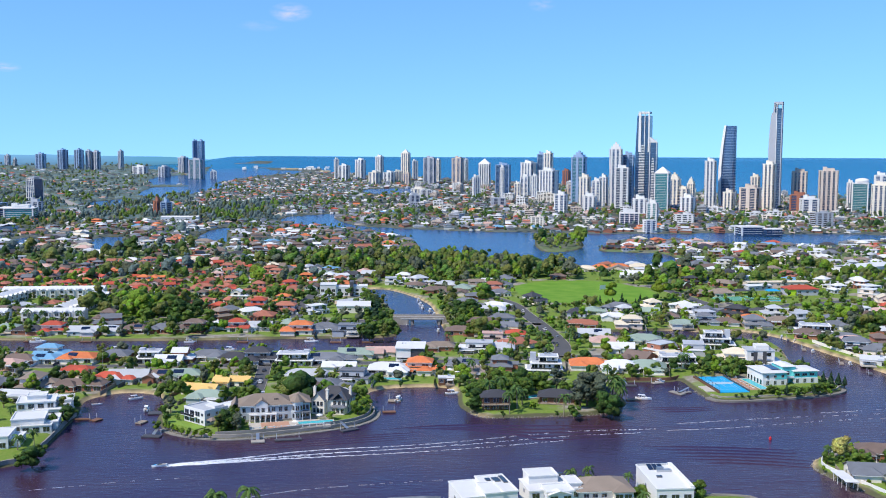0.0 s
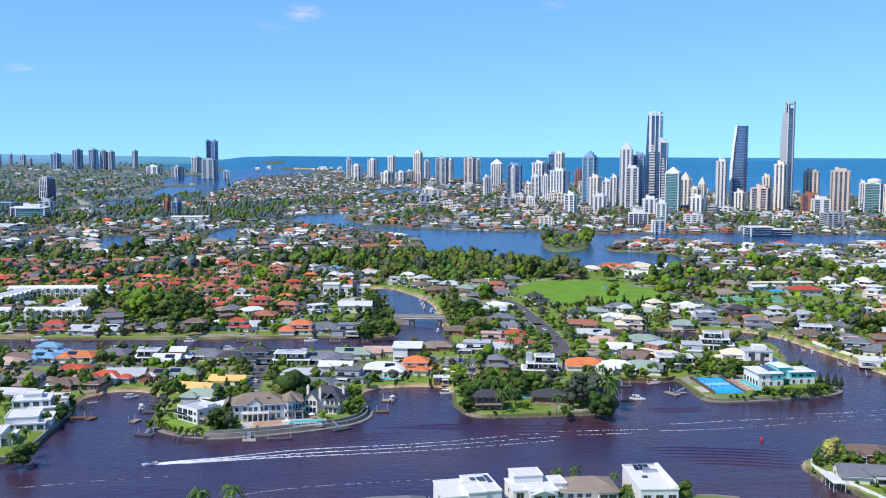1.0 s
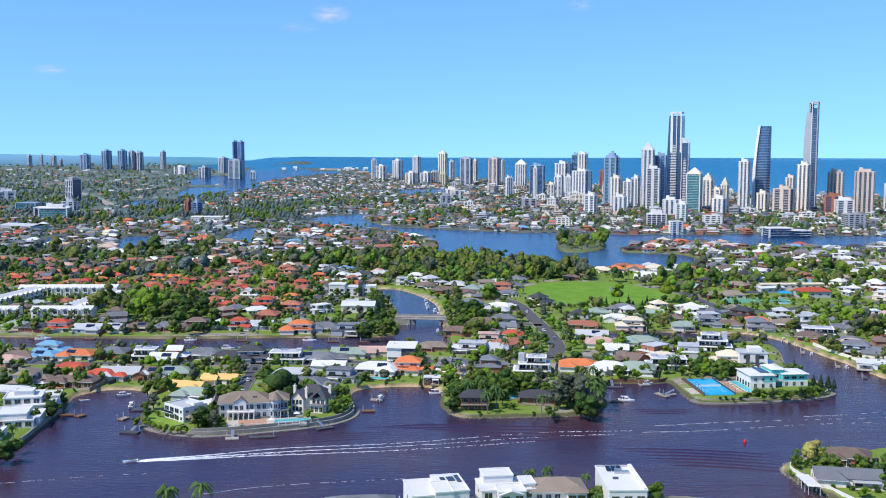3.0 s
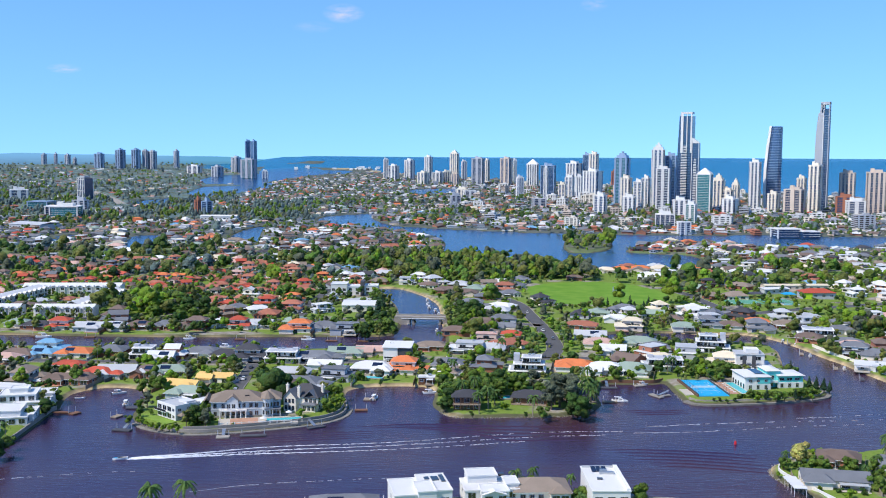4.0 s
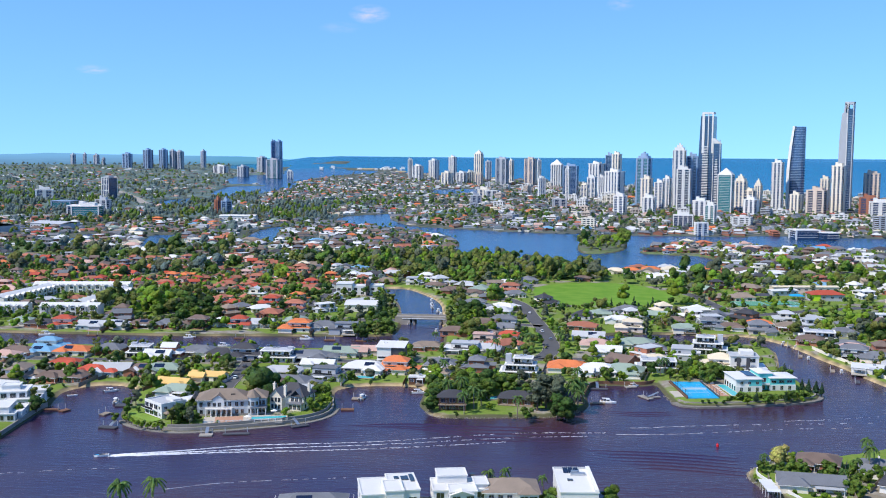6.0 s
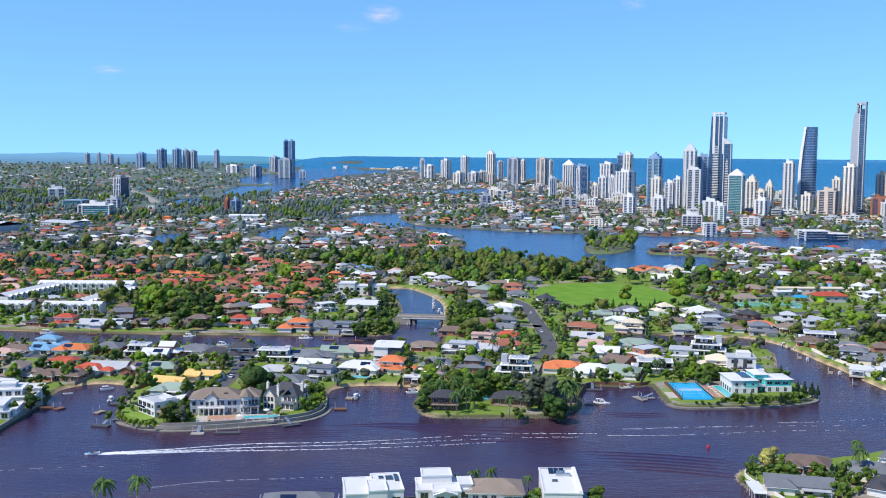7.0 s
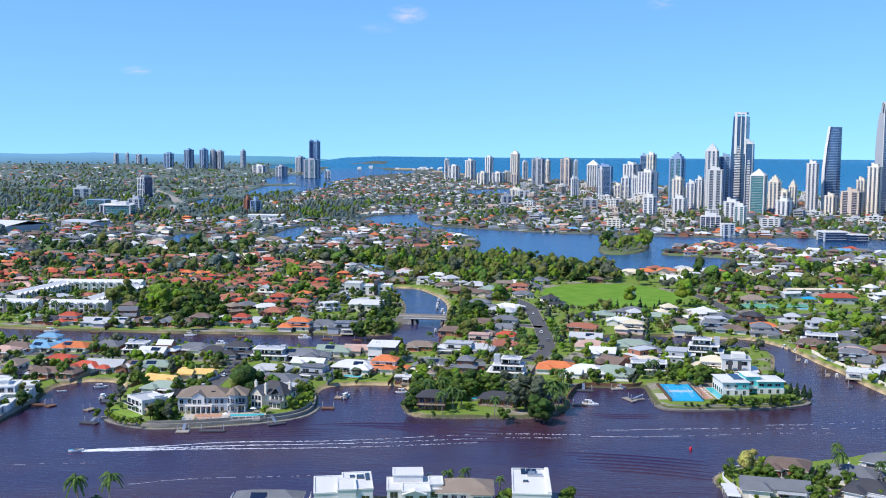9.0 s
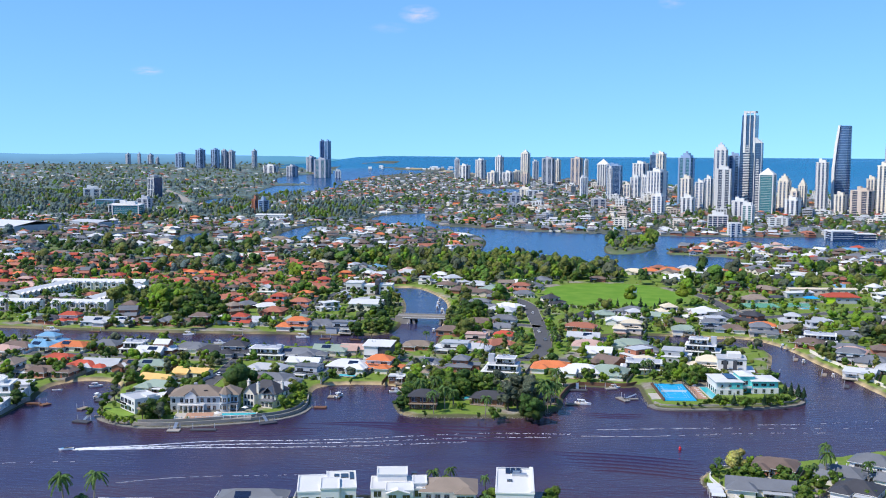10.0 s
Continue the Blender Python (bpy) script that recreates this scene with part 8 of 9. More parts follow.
tree("tall", -30, 633, 1.1)
tree("pine", -40, 712, 1.5)
tree("dense", -45, 647, 1.2)
tree("round", -23, 645, 1.0)
tree("dense", 19, 677, 1.4)
tree("dense", 25, 648, 1.2)
tree("fig", 22, 727, 1.2)
tree("tallpalm", 10, 603, 0.9)
tree("palm", 46, 585, 1.1)
tree("palm", 66, 608, 1.2)
tree("palm", 84, 618, 1.2)
tree("tall", 89, 638, 1.0)
tree("fig", -179, 723, 1.6)
tree("fig", -167, 723, 1.6)
tree("dense", -183, 710, 1.6)
tree("dense", -195, 723, 1.5)
tree("dense", -167, 698, 1.4)
tree("dense", -173, 686, 1.4)
tree("dense", -154, 704, 1.4)
tree("dense", -197, 703, 1.3)
tree("palm", -64, 308, 1.4)
tree("palm", -56, 313, 1.4)
tree("lowpalm", -60, 311, 1.0)
tree("bright", 15, 326, 0.8)
tree("round", -79, 307, 0.8)
tree("dense", 55, 348, 0.9)
tree("palm", 57, 353, 0.8)
tree("lowpalm", 51, 354, 1.0)
tree("palm", 70, 347, 0.7)
tree("dense", 72, 339, 0.9)
tree("lowpalm", 72, 330, 1.0)
tree("dense", 93, 344, 0.9)
tree("round", 92, 333, 0.9)
tree("bright", 64, 335, 0.7)
tree("yellow", 159, 388, 1.45)
tree("dense", 164, 383, 0.8)
tree("dense", 160, 378, 0.8)
tree("dense", 175, 380, 0.9)
tree("round", 183, 379, 0.8)
tree("dense", 187, 372, 0.8)
tree("dense", 192, 376, 0.8)
tree("bright", 195, 370, 0.8)
tree("dense", 177, 358, 0.9)
tree("dense", 151, 379, 0.7)
for hx_, hy_, hk_, hs_ in ((21, 474, "round", 1.7), (25, 486, "bright", 1.6), (20, 484, "dense", 1.3), (29, 500, "tall", 1.5), (37, 508, "bright", 1.9), (44, 496, "fig", 1.4), (41, 487, "dense", 1.5), (35, 470, "round", 1.2),
                           (50, 510, "bright", 1.5), (58, 505, "round", 1.4), (88, 474, "palm", 1.3), (90, 480, "palm", 1.2), (33, 476, "palm", 1.3), (28, 470, "palm", 1.2), (43, 470, "lowpalm", 1.3)):
    tree(hk_, hx_, hy_, hs_)
tree("dense", 30, 477, 1.4)
tree("dense", 24, 492, 1.3)
tree("dense", 45, 505, 1.4)
tree("dense", 56, 490, 1.2)
tree("dense", 65, 486, 1.2)
tree("dense", 81, 462, 1.3)
tree("grey", 77, 477, 1.7)
tree("grey", 71, 473, 1.6)
tree("palm", 153, 383, 0.7)
tree("shrub", 156, 383, 1.3)
tree("dense", 165, 377, 0.8)
tree("bright", 171, 387, 0.7)
tree("round", 161, 371, 0.7)
tree("dense", 175, 375, 0.7)
tree("palm", 177, 367, 0.7)
tree("palm", 190, 381, 1.1)
tree("lowpalm", 186, 381, 1.0)
tree("palm", 204, 378, 0.9)
tree("bright", 180, 360, 0.7)
tree("bright", 164, 347, 0.8)
for hx_, hy_, hk_, hs_ in ((158, 379, "dense", 0.55), (163, 381, "round", 0.5), (168, 380, "bright", 0.5), (172, 379, "shrub", 1.4), (176, 378, "dense", 0.5), (181, 377, "bright", 0.5), (185, 374, "round", 0.55), (181, 368, "dense", 0.6), (184, 362, "bright", 0.6),
                           (179, 354, "dense", 0.6), (171, 352, "shrub", 1.5), (163, 354, "shrub", 1.3), (157, 356, "hedge", 1.2), (166, 395, "bright", 0.7), (170, 397, "round", 0.6), (153, 386, "round", 0.5), (191, 388, "tallpalm", 1.0), (200, 360, "dense", 0.7)):
    tree(hk_, hx_, hy_, hs_)
tree("hedge", 189, 362, 1.5)
tree("hedge", 147, 372, 1.0)

# ---- the wider suburb ----
def free(x, y, r, k=1.0):
    return all((x - a) ** 2 + (y - b) ** 2 > (r + c * k) ** 2 for a, b, c in PLACED_NEAR.get((int(x // 60), int(y // 60)), ()))


for p in PLACED:
    note(*p)
PARK = smooth([(60, 780), (80, 960), (20, 1000), (-40, 1130), (100, 1050), (135, 1040), (165, 960), (215, 860), (190, 790)])
WOOD = smooth([(-200, 1050), (-80, 1000), (-30, 930), (30, 905), (100, 960), (150, 958), (120, 1030), (90, 1050), (20, 1110), (-60, 1110), (-150, 1100)])
TERRACOTTA = smooth([(-420, 770), (-60, 740), (-60, 900), (-200, 1050), (-420, 1080), (-560, 1000)])
GROVES = [(-457, 1121, 60), (-382, 1083, 50), (-269, 950, 35), (-620, 1600, 70), (-608, 1868, 60), (-733, 2044, 80), (-196, 1045, 30), (-121, 1050, 40), (233, 951, 35), (266, 919, 30),
          (357, 1019, 40), (364, 925, 30), (404, 943, 30), (863, 2035, 90), (890, 2247, 90), (-849, 2697, 110), (-349, 2172, 100), (-261, 2347, 70), (-75, 1048, 40), (-117, 2305, 90),
          (-1187, 3311, 150), (194, 917, 25), (158, 1300, 60), (495, 1696, 40), (-1300, 4100, 500), (-700, 2350, 90), (-330, 900, 24), (-150, 880, 20), (-420, 960, 32), (-240, 1000, 26), (-110, 800, 18), (-120, 940, 22), (-200, 790, 18), (30, 640, 10), (150, 720, 14), (110, 760, 14),
          (30, 770, 16), (-30, 960, 24)]
def grove(x, y):
    """How deep in a grove of large trees a place lies: above nought within one."""
    best = noise.noise((x / 150, y / 150, 7.0)) - 0.34
    for gx_, gy_, gr_ in GROVES:
        best = max(best, 0.5 * (1 - math.hypot((x - gx_) / 1.5, y - gy_) / (gr_ * 0.8)))
    return best


def forest(x, y):
    """The wooded hinterland on the landward side and the river park by the beach."""
    wob = 0.05 * noise.noise((x / 200, y / 200, 2.0))
    return (y > 1700 and x / y + wob < -0.235) or (y > 1950 and x / y + wob > 0.40 and y < 2600) or (1680 < y < 2250 and -0.40 < x / y + wob < -0.155)


def clearing(x, y):
    """Open ground with houses within the woods."""
    return noise.noise((x / 150, y / 260, 6.0)) > (0.24 if y < 2300 else 0.12 if y < 3000 else 0.0)


for p in ((55, 500, 24), (30, 480, 14), (80, 500, 16), (150, 500, 22), (190, 505, 20), (-100, 432, 12), (-55, 432, 14), (-35, 452, 10)):
    note(*p)
rs = random.Random(11)
PALETTE = [("white", 24), ("lightgrey", 17), ("slate", 18), ("brown", 14), ("black", 6), ("terracotta", 7), ("orange", 4), ("red", 2), ("taupe", 8), ("pink", 3), ("green", 3), ("cream", 4), ("blue", 1)]
RED = [("terracotta", 46), ("red", 18), ("orange", 9), ("brown", 14), ("pink", 3), ("white", 3), ("slate", 2)]
def pick(table):
    k = rs.random() * sum(n for _, n in table)
    for name, n in table:
        k -= n
        if k < 0:
            return name
    return table[0][0]


spots = []
row = 480.0
while row < 4300:
    step = 19.5 + (row - 480) * 0.005
    x = -0.55 * row - 120
    while x < 0.50 * row + 160:
        spots.append((x + rs.uniform(-4, 4), row + rs.uniform(-5, 5)))
        x += step * rs.uniform(0.85, 1.3)
    row += step * rs.uniform(0.95, 1.35)
for gx_ in np.arange(-540, -60, 19):
    for gy_ in np.arange(765, 1060, 21):
        spots.append((gx_ + rs.uniform(-3, 3), gy_ + rs.uniform(-3, 3)))
arr = np.array(spots)
reach = np.where(arr[:, 1] > 2000, 1.8, 1.0)
low_strip = (np.minimum(shore(arr[:, 0], arr[:, 1] + 45 * reach), shore(arr[:, 0], arr[:, 1] + 85 * reach)) < 0) & (arr[:, 1] > 900)
ok = (shore(arr[:, 0], arr[:, 1]) > np.where(arr[:, 1] > 900, 7.5, 11)) & (inside(arr[:, 0], arr[:, 1], PARK) < -4) & (inside(arr[:, 0], arr[:, 1], WOOD) < 0) & (inside(arr[:, 0], arr[:, 1], smooth(LAKE_SPIT)) < 0)
redish = inside(arr[:, 0], arr[:, 1], TERRACOTTA) > 0
far_solid = Solid()
roof_names = list(roofs)
wall_names = ["white", "cream", "tan", "grey", "brick"]
count = 0
for (x, y), good, red_, low_ in zip(spots, ok, redish, low_strip):
    if not good or not free(x, y, 6.5):
        continue
    if y > 700 and (grove(x, y) > 0.06 or forest(x, y)) and not (y > 1650 and clearing(x, y)) and rs.random() < (0.85 if y < 2600 else 0.7):
        continue
    if y > 2000 and low_ and rs.random() < 0.6:
        continue
    if rs.random() < (0.10 if y < 900 else 0.2 if y < 2000 else 0.28):
        continue
    w, d = (rs.uniform(13, 21), rs.uniform(9.5, 14)) if not red_ else (rs.uniform(11, 16), rs.uniform(8.5, 11))
    turn = rs.choice((0, 0, 90, -12, 15, 78, 40, -40)) + rs.uniform(-6, 6)
    roof = pick(RED if red_ else PALETTE)
    wall = rs.choice(("white", "cream", "cream", "tan", "tan", "grey", "brick", "brick"))
    storeys = 1 if rs.random() < 0.62 or low_ else 2
    kind = "flat" if roof in ("white", "lightgrey") and rs.random() < 0.45 else ("gable" if rs.random() < 0.25 else "hip")
    note(x, y, max(w, d) * 0.46)
    if count < 130 and y < 1050:
        house(x, y, w, d, turn, storeys, kind, roof, wall, rich=False)
        count += 1
        continue
    m = pose(x, y, GROUND - 0.2 + float(far_rise(x, y)), 0, 0, turn)
    s = Solid()
    wk = len(roof_names) + wall_names.index(wall)
    blocks = house_blocks(rs, w, d, storeys, kind)
    for blk in blocks if y < 1500 else blocks[:2] if y < 2200 else blocks[:1]:
        wall_solid(s, blk, wk)
        roof_solid(s, blk, roof_names.index(roof))
        if y < 1300:
            cx, cy, bw, bd, h, _, _ = blk
            for z in ((0.7, h - 2.0) if h > 4.5 else (0.7,)):
                s.cbox(cx - bw * 0.24, cy - bd / 2, z, bw * 0.28, 0.16, 1.6, len(roof_names) + len(wall_names))
                s.cbox(cx + bw * 0.24, cy - bd / 2, z, bw * 0.2, 0.16, 1.6, len(roof_names) + len(wall_names))
                s.cbox(cx - bw / 2, cy, z, 0.16, bd * 0.4, 1.4, len(roof_names) + len(wall_names))
    if rs.random() < 0.4 and y < 2000:
        s.cbox(rs.choice((-1, 1)) * w * 0.25, -d * 0.7, 2.3, w * 0.3, d * 0.35, 0.2, roof_names.index("white"))
    far_solid.add([m @ Vector(v) for v in s.v], s.f, 0)
    far_solid.m[-len(s.m):] = s.m
far = new("distant_houses", far_solid.mesh("distant_houses", *[roofs[k] for k in roof_names], *[walls[k] for k in wall_names], win))
tagged(far, "distant suburb of houses with mixed coloured roofs", "houses", kind="stuff")

# low flats and podium blocks round the feet of the towers
flats = Solid()
rf = random.Random(23)
fx, fy = [], []
for _ in range(210):
    v = rf.random()
    fy.append(1560 + v * 2000)
    fx.append(rf.uniform(-0.06, 0.42) * fy[-1] + rf.uniform(-30, 60))
for x, y, sh in zip(fx, fy, shore(np.array(fx), np.array(fy))):
    if sh < 25 or not free(x, y, 5):
        continue
    w, d, h = rf.uniform(14, 34), rf.uniform(12, 20), rf.choice((9, 9, 12, 12, 15, 18, 24))
    k = len(roof_names) + wall_names.index(rf.choice(("white", "white", "cream", "grey", "tan")))
    m = pose(x, y, GROUND - 0.3 + float(far_rise(x, y)), 0, 0, rf.choice((-20, -10, 8, 70)))
    s = Solid().cbox(0, 0, -1, w * 0.95, d * 0.95, h, len(roof_names) + len(wall_names))
    for i in range(1, int(h / 3) + 1):
        s.cbox(0, 0, i * 3 - 1.4, w, d, 1.4, k)
    for q in (-0.4, -0.1, 0.2, 0.42):
        s.cbox(w * q, 0, -1, w * 0.1, d * 1.01, h + 1, k)
    s.cbox(w * 0.1, 0, h, w * 0.3, d * 0.4, 2.5, k)
    flats.add([m @ Vector(v) for v in s.v], s.f, 0)
    flats.m[-len(s.m):] = s.m
    note(x, y, w * 0.5)
ob = new("distant_flats", flats.mesh("distant_flats", *[roofs[k] for k in roof_names], *[walls[k] for k in wall_names], win))
tagged(ob, "distant low apartment blocks at the feet of towers", "apartments", kind="stuff")

# white boat sheds and halls on the far spit
sheds = Solid()
for _ in range(16):
    u, v = rf.random(), rf.uniform(-1, 1)
    x, y = -800 + u * 370, 4290 + 70 * v + 40 * math.sin(u * 3)
    w, d, h = rf.uniform(6, 20), rf.uniform(8, 12), rf.uniform(3, 5.5)
    z = GROUND + float(far_rise(x, y))
    sheds.box(x - w / 2, y - d / 2, z - 2, x + w / 2, y + d / 2, z + h)
    sheds.gable(x, y, w + 1, d + 1, z + h, 2, "x")
tagged(new("distant_sheds", sheds.mesh("distant_sheds", white)), "distant white boat sheds on a low spit", "sheds", kind="stuff")


def canopy(name, u0, u1, y0, y1, seed):
    """Closed woodland seen from afar: one uneven roof of crowns over the forest floor."""
    cols, r = int((u1 - u0) * 480), 1.0034
    rows_ = [y0]
    while rows_[-1] < y1:
        rows_.append(rows_[-1] * r)
    us = np.linspace(u0, u1, cols)
    gy, gx = np.meshgrid(rows_, us, indexing="ij")
    gx = gx * gy
    sh = shore(gx, gy).reshape(gx.shape)
    ahead = np.minimum(np.minimum(shore(gx, gy + 50), shore(gx, gy + 110)), shore(gx, gy + 190)).reshape(gx.shape)
    rise = far_rise(gx, gy)
    z = np.empty(gx.shape)
    good = np.zeros(gx.shape, bool)
    for i in range(gx.shape[0]):
        cell = 8.5 * (gy[i, 0] / 1700) ** 0.7
        for j in range(gx.shape[1]):
            x, y = gx[i, j], gy[i, j]
            good[i, j] = sh[i, j] > 7 and y < 4830 and forest(x, y) and free(x, y, 2, 0.8) and not (clearing(x, y) and noise.noise((x / 30, y / 50, 1.0)) > 0.12)
            if good[i, j]:
                near = noise.voronoi((x / cell, y / cell, seed))[0][0]
                tall = max(0.15, 0.65 + 0.8 * noise.noise((x / 55, y / 75, seed + 3)) + 0.35 * noise.noise((x / 17, y / 22, seed)))
                z[i, j] = GROUND + rise[i, j] + max(0.3, 7.5 * tall * (1.1 - 0.8 * near)) * (0.3 if ahead[i, j] < 0 else 1.0)
            else:
                z[i, j] = GROUND + rise[i, j] - 1.0
    idx = np.arange(gx.size).reshape(gx.shape)
    anyg = good[:-1, :-1] | good[1:, :-1] | good[:-1, 1:] | good[1:, 1:]
    q = np.stack([idx[:-1, :-1], idx[:-1, 1:], idx[1:, 1:], idx[1:, :-1]], -1)[anyg]
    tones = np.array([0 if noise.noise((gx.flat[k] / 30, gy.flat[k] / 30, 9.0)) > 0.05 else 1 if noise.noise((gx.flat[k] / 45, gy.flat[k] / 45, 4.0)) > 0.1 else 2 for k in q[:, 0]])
    # canopy mostly takes the blue-grey leaf that carries the distance haze
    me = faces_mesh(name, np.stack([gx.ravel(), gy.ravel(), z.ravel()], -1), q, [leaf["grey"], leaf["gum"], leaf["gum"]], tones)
    tagged(new(name, me), "closed canopy of a distant woodland", "woodland", kind="stuff")


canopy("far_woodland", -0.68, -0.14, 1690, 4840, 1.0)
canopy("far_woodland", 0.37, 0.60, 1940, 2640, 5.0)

# ---- trees ----
rt = random.Random(5)
tree_spots = []
row = 420.0
while row < 4800:
    step = 6.6 + max(0, row - 600) * 0.0094
    x = -0.56 * row - 120
    while x < min(0.52 * row + 160, 1500):
        tree_spots.append((x + rt.uniform(-3, 3), row + rt.uniform(-3, 3)))
        x += step * rt.uniform(0.7, 1.4)
    row += step * rt.uniform(0.8, 1.3) * (1 if row < 2500 else 1.35)
arr = np.array(tree_spots)
s_sh = shore(arr[:, 0], arr[:, 1])
s_field = inside(arr[:, 0], arr[:, 1], smooth(FIELD))
s_wood = np.maximum(inside(arr[:, 0], arr[:, 1], WOOD), inside(arr[:, 0], arr[:, 1], PARK))
s_low = (np.minimum(shore(arr[:, 0], arr[:, 1] + 45), shore(arr[:, 0], arr[:, 1] + 90)) < 0) & (arr[:, 1] > 900)
s_red = inside(arr[:, 0], arr[:, 1], TERRACOTTA)
s_spit = np.maximum(inside(arr[:, 0], arr[:, 1], SPIT), inside(arr[:, 0], arr[:, 1], SAND_BAR))
dens = np.array([noise.noise((x / 90, y / 90, 3.0)) for x, y in tree_spots])
SHAPES = (("a", "deep", 4.2, 5.5, 1.0), ("b", "mid", 3.6, 4.6, 1.0), ("c", "olive", 3.6, 6.5, 1.5), ("d", "bright", 3.2, 4.0, 1.0), ("e", "grey", 3.8, 6.0, 1.5),
          ("f", "mid", 4.4, 4.6, 1.0), ("g", "deep", 3.0, 7.0, 1.0), ("h", "gum", 3.9, 6.0, 1.4), ("i", "gum", 3.4, 7.0, 1.4))
ROUND3, ROUND2 = ((-0.6, 0.75), (0.15, 1.0), (0.7, 0.6)), ((-0.35, 0.9), (0.5, 0.75))
LOW = {}
for key, tone, sp, hg, base in SHAPES:
    for lod, n_, leaves_, size_, seg_, lev_ in ((0, 9, 50, 0.32, 6, ROUND3), (1, 8, 24, 0.45, 6, ROUND2), (2, 3, 0, 0.5, 5, ROUND2)):
        LOW[key, lod] = (tone, leaf_cloud(ord(key), crown_blobs(random.Random(ord(key) + lod), sp * 1.1, hg, n_, base, 1.0 + 0.12 * lod), leaves_, size_, 0.85, 0.98 + 0.05 * lod, seg_, lev_))
bulk = {t: {"v": [], "f": [], "n": 0} for t in leaf}
made = 0
for (x, y), sh, fd, wd, dn, lw, rd, sp_ in zip(tree_spots, s_sh, s_field, s_wood, dens, s_low, s_red, s_spit):
    if sh < (4.0 if y < 800 else 1.0) or fd > -3 or sp_ > -30 or (y > 4000 and x > -950) or (x > 138 and y < 476):
        continue
    gv = grove(x, y) if not forest(x, y) else 0.3
    keep = (0.3 if y < 640 else 0.36 if y < 860 and x > -60 else 0.52 if y < 900 else 0.6) + 0.45 * dn + (0.4 if gv > 0 else 0)
    if rd > 0:
        keep += 0.22
    if wd > 0:
        keep = 0.3
    if 140 < x < 275 and 985 < y < 1065:
        keep *= 0.35
    if y > 1500:
        keep += 0.18
    if y > 1690 and forest(x, y):
        continue
    if rt.random() > keep or not free(x, y, 1.2 if y < 800 else 0.5, 0.9 if y < 640 else 0.55 if rd > 0 else 0.7):
        continue
    if made < 70 and y < 660 and sh > 5:
        kind = rt.choice(("round", "round", "bright", "small", "small", "grey", "palm", "lowpalm", "dense", "tall", "shrub", "shrub", "fig"))
        tree(kind, x, y, rt.uniform(0.6, 1.0))
        made += 1
        continue
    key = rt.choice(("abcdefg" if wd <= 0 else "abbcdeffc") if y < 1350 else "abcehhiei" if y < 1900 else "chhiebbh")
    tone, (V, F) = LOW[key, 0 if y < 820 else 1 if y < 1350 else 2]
    # beyond 900 m some crowns get the leaf colour tinted with haze
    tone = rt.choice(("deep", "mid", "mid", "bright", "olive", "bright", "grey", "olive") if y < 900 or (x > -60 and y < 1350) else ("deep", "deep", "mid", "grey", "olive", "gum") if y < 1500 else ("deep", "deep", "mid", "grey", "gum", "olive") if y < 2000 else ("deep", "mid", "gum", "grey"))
    a, sc = rt.random() * 6.283, rt.uniform(0.65, 1.35) * (rt.choice((0.7, 1.0, 1.5, 2.0)) * rt.uniform(0.85, 1.15) if (wd > 0 or gv > 0) and y < 1500 else rt.uniform(1.2, 1.7) if gv > 0 else 0.95) * (1 + max(0, y - 900) * 0.00014) * (0.95 if rd > 0 else 1.0) * (0.55 if lw and wd <= 0 else 1.0)
    ca, sa = math.cos(a) * sc, math.sin(a) * sc
    W = np.stack([V[:, 0] * ca - V[:, 1] * sa + x, V[:, 0] * sa + V[:, 1] * ca + y, V[:, 2] * sc + GROUND - 0.3 + float(far_rise(x, y))], -1)
    b = bulk[tone]
    b["v"].append(W)
    b["f"].append(F + b["n"])
    b["n"] += len(W)
# the wood between lake and oval, and undergrowth in the gardens
rg = random.Random(41)
green_spots = []
for gx_ in np.arange(-230, 260, 7.5):
    for gy_ in np.arange(895, 1125, 8.5):
        green_spots.append((gx_ + rg.uniform(-3, 3), gy_ + rg.uniform(-3, 3), 0))
row = 470.0
while row < 1000:
    for gx_ in np.arange(-0.5 * row - 60, 0.46 * row + 110, 7.5 + (row - 470) * 0.006):
        green_spots.append((gx_ + rg.uniform(-3.5, 3.5), row + rg.uniform(-3.5, 3.5), 1))
    row += 8.0 + (row - 470) * 0.006
arr = np.array(green_spots)
g_sh, g_wood, g_field = shore(arr[:, 0], arr[:, 1]), inside(arr[:, 0], arr[:, 1], WOOD), inside(arr[:, 0], arr[:, 1], smooth(FIELD))
for (x, y, low), sh, wd, fd in zip(green_spots, g_sh, g_wood, g_field):
    if sh < 2.5 or fd > -2 or (low and (wd > 0 or rg.random() < 0.42)) or (not low and wd < 0) or not free(x, y, 0.6, 0.75 if low else 0.6):
        continue
    if 138 < x and y < 476:
        continue
    V, F = LOW[rg.choice("abcdefg"), 2 if low else 1][1]
    tone = rg.choice(("deep", "mid", "mid", "bright", "olive")) if low else rg.choice(("deep", "mid", "mid", "olive", "olive", "bright", "grey"))
    a, sc = rg.random() * 6.283, rg.uniform(0.25, 0.55) if low else rg.choice((0.9, 1.2, 1.6, 2.0)) * rg.uniform(0.9, 1.1)
    ca, sa = math.cos(a) * sc, math.sin(a) * sc
    b = bulk[tone]
    b["v"].append(np.stack([V[:, 0] * ca - V[:, 1] * sa + x, V[:, 0] * sa + V[:, 1] * ca + y, V[:, 2] * sc * rg.uniform(0.8, 1.3) + GROUND - 0.4], -1))
    b["f"].append(F + b["n"])
    b["n"] += len(V)
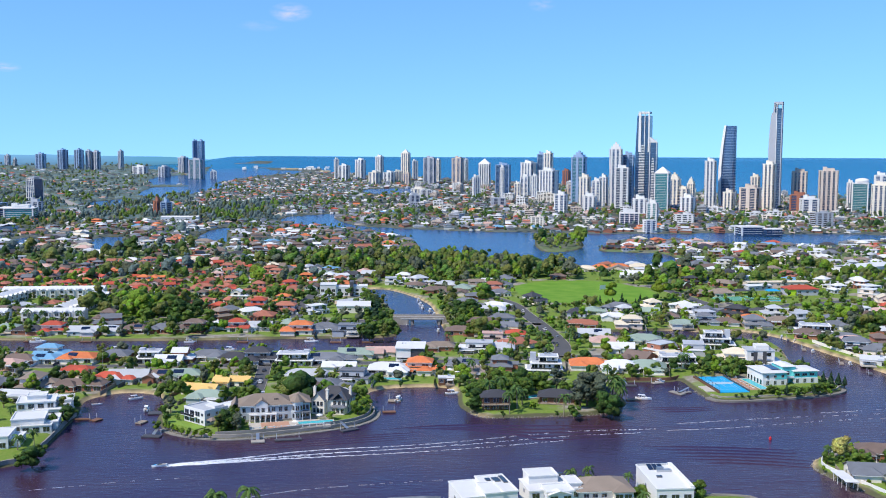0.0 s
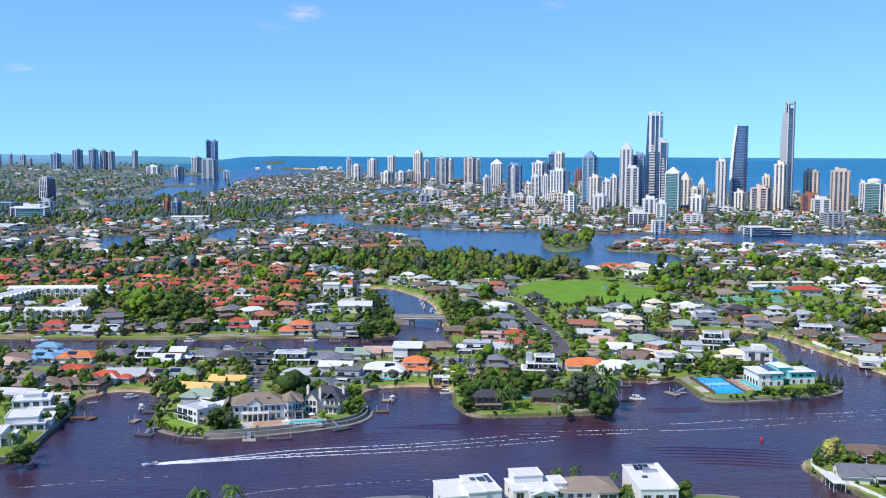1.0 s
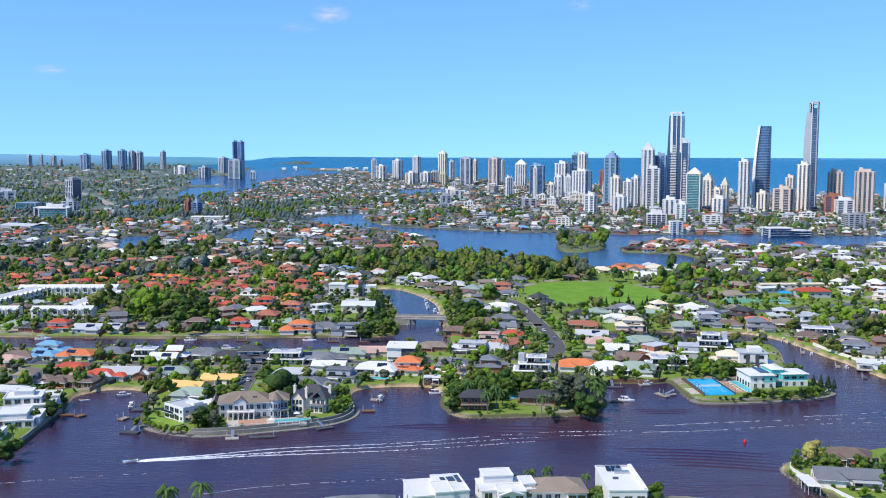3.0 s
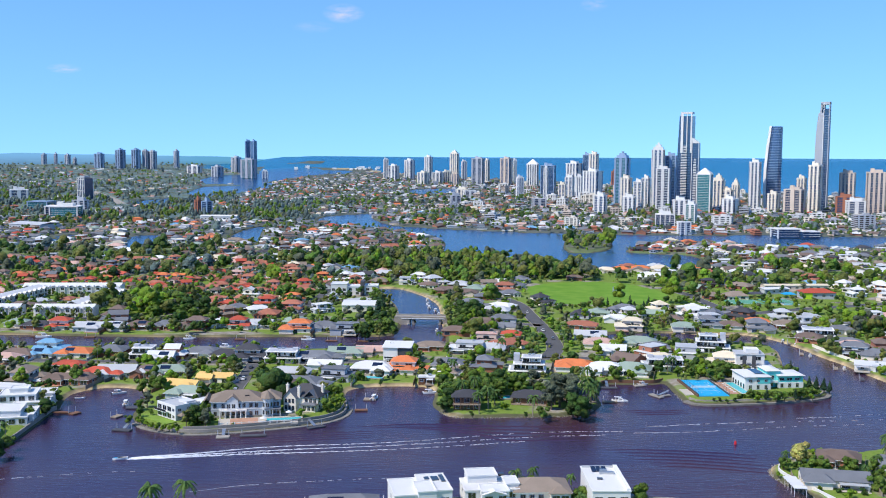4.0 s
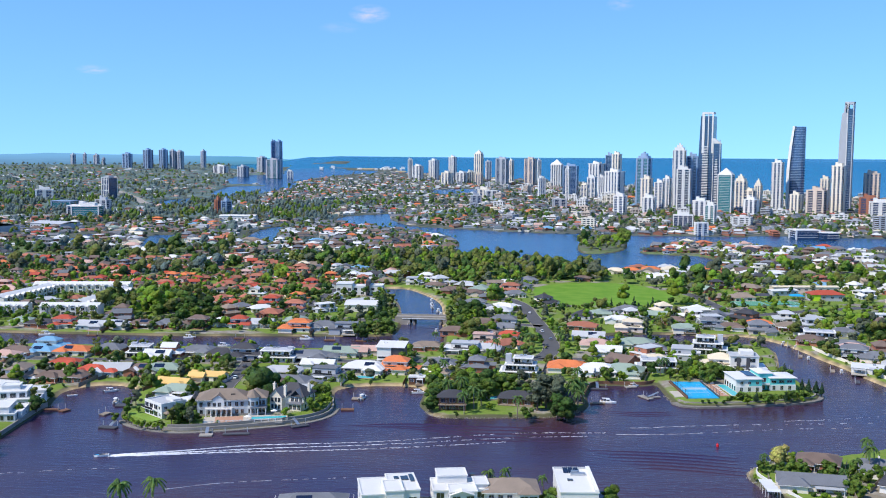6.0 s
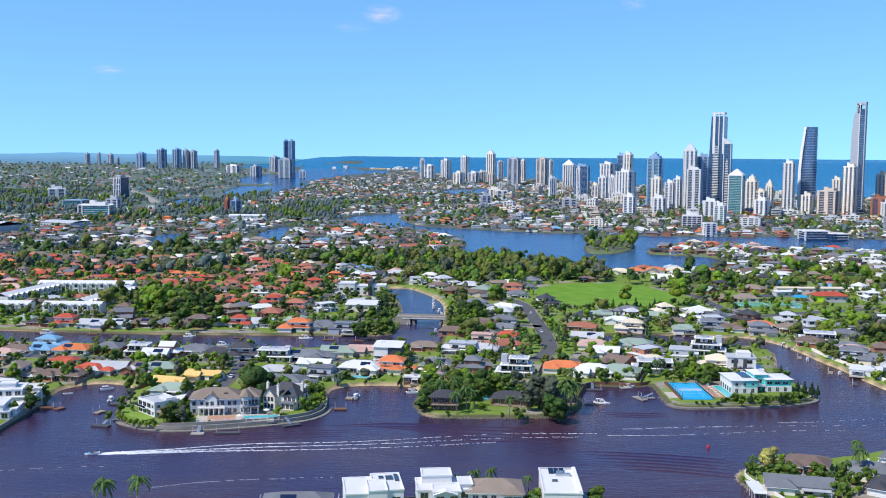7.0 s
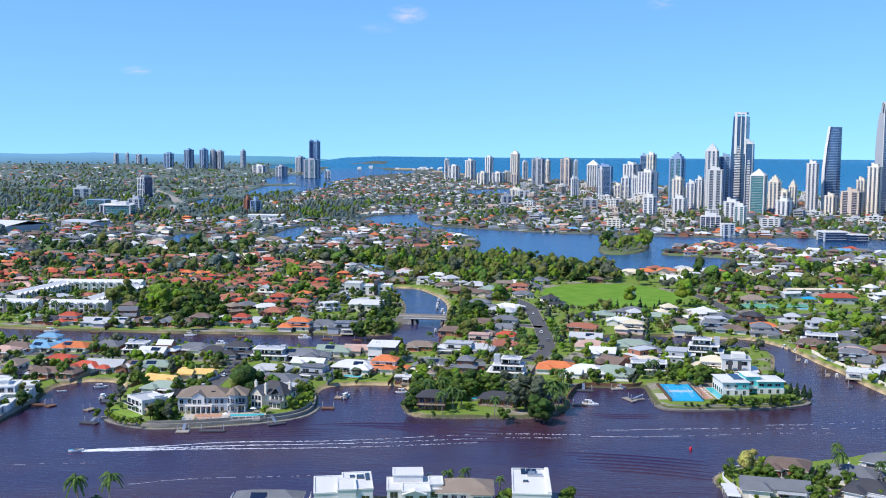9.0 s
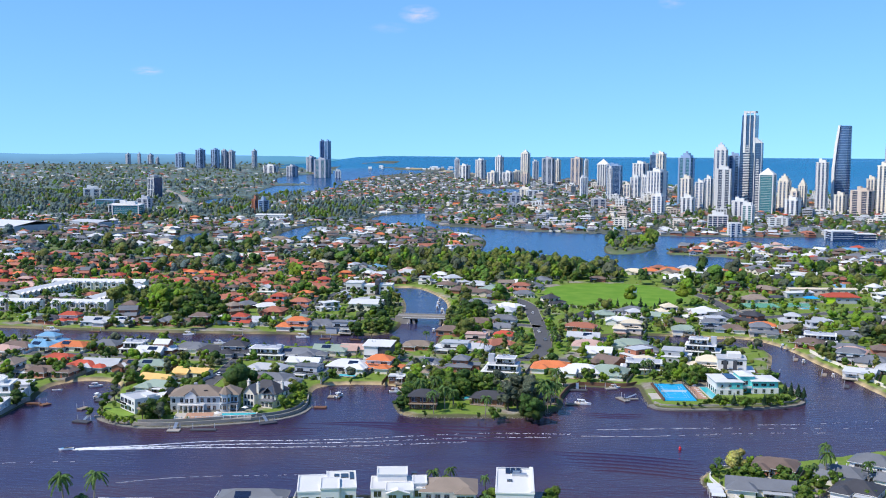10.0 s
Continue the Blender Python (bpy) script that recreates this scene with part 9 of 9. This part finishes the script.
# the closed woodland: crown beside crown, wider with distance
rw = random.Random(77)
wood_spots = []
row = 1690.0
while row < 4780:
    step = 9.0 * row / 1700
    for u0, u1 in ((-0.60, -0.14), (0.37, 0.56)):
        x = u0 * row
        while x < u1 * row:
            wood_spots.append((x + rw.uniform(-3, 3), row + rw.uniform(-4, 4)))
            x += step * rw.uniform(0.75, 1.3)
    row += step * 1.1 if row < 2600 else step * 2.0
arr = np.array(wood_spots)
w_sh = shore(arr[:, 0], arr[:, 1])
BLOBS = [leaf_cloud(k, crown_blobs(random.Random(k), 4.4, 6.0, 1 + k % 3, 2.0), 0, 0.8, 1.1, 1.25, 5, ROUND2) for k in range(9)]
w_near = np.minimum(np.minimum(shore(arr[:, 0], arr[:, 1] + 50), shore(arr[:, 0], arr[:, 1] + 110)), shore(arr[:, 0], arr[:, 1] + 190))
for (x, y), sh, s_near in zip(wood_spots, w_sh, w_near):
    if sh < 5 or not forest(x, y) or (y > 4000 and x > -950) or not free(x, y, 1.5, 0.8):
        continue
    if rw.random() < (0.85 if clearing(x, y) or s_near < 0 else 0.42):
        continue
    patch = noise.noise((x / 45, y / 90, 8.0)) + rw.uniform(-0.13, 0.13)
    # remaining patches use the haze-tinted leaf
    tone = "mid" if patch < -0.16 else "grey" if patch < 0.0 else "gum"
    V, F = BLOBS[rw.randrange(9)]
    a, sc = rw.random() * 6.283, rw.uniform(0.6, 1.7) * (y / 1700) ** 0.6 * (0.6 if s_near < 0 else 1.0)
    ca, sa = math.cos(a) * sc, math.sin(a) * sc
    W = np.stack([V[:, 0] * ca - V[:, 1] * sa + x, V[:, 0] * sa + V[:, 1] * ca + y, V[:, 2] * rw.uniform(0.9, 1.5) * min(sc, 1.5) + GROUND - 0.3 + float(far_rise(x, y))], -1)
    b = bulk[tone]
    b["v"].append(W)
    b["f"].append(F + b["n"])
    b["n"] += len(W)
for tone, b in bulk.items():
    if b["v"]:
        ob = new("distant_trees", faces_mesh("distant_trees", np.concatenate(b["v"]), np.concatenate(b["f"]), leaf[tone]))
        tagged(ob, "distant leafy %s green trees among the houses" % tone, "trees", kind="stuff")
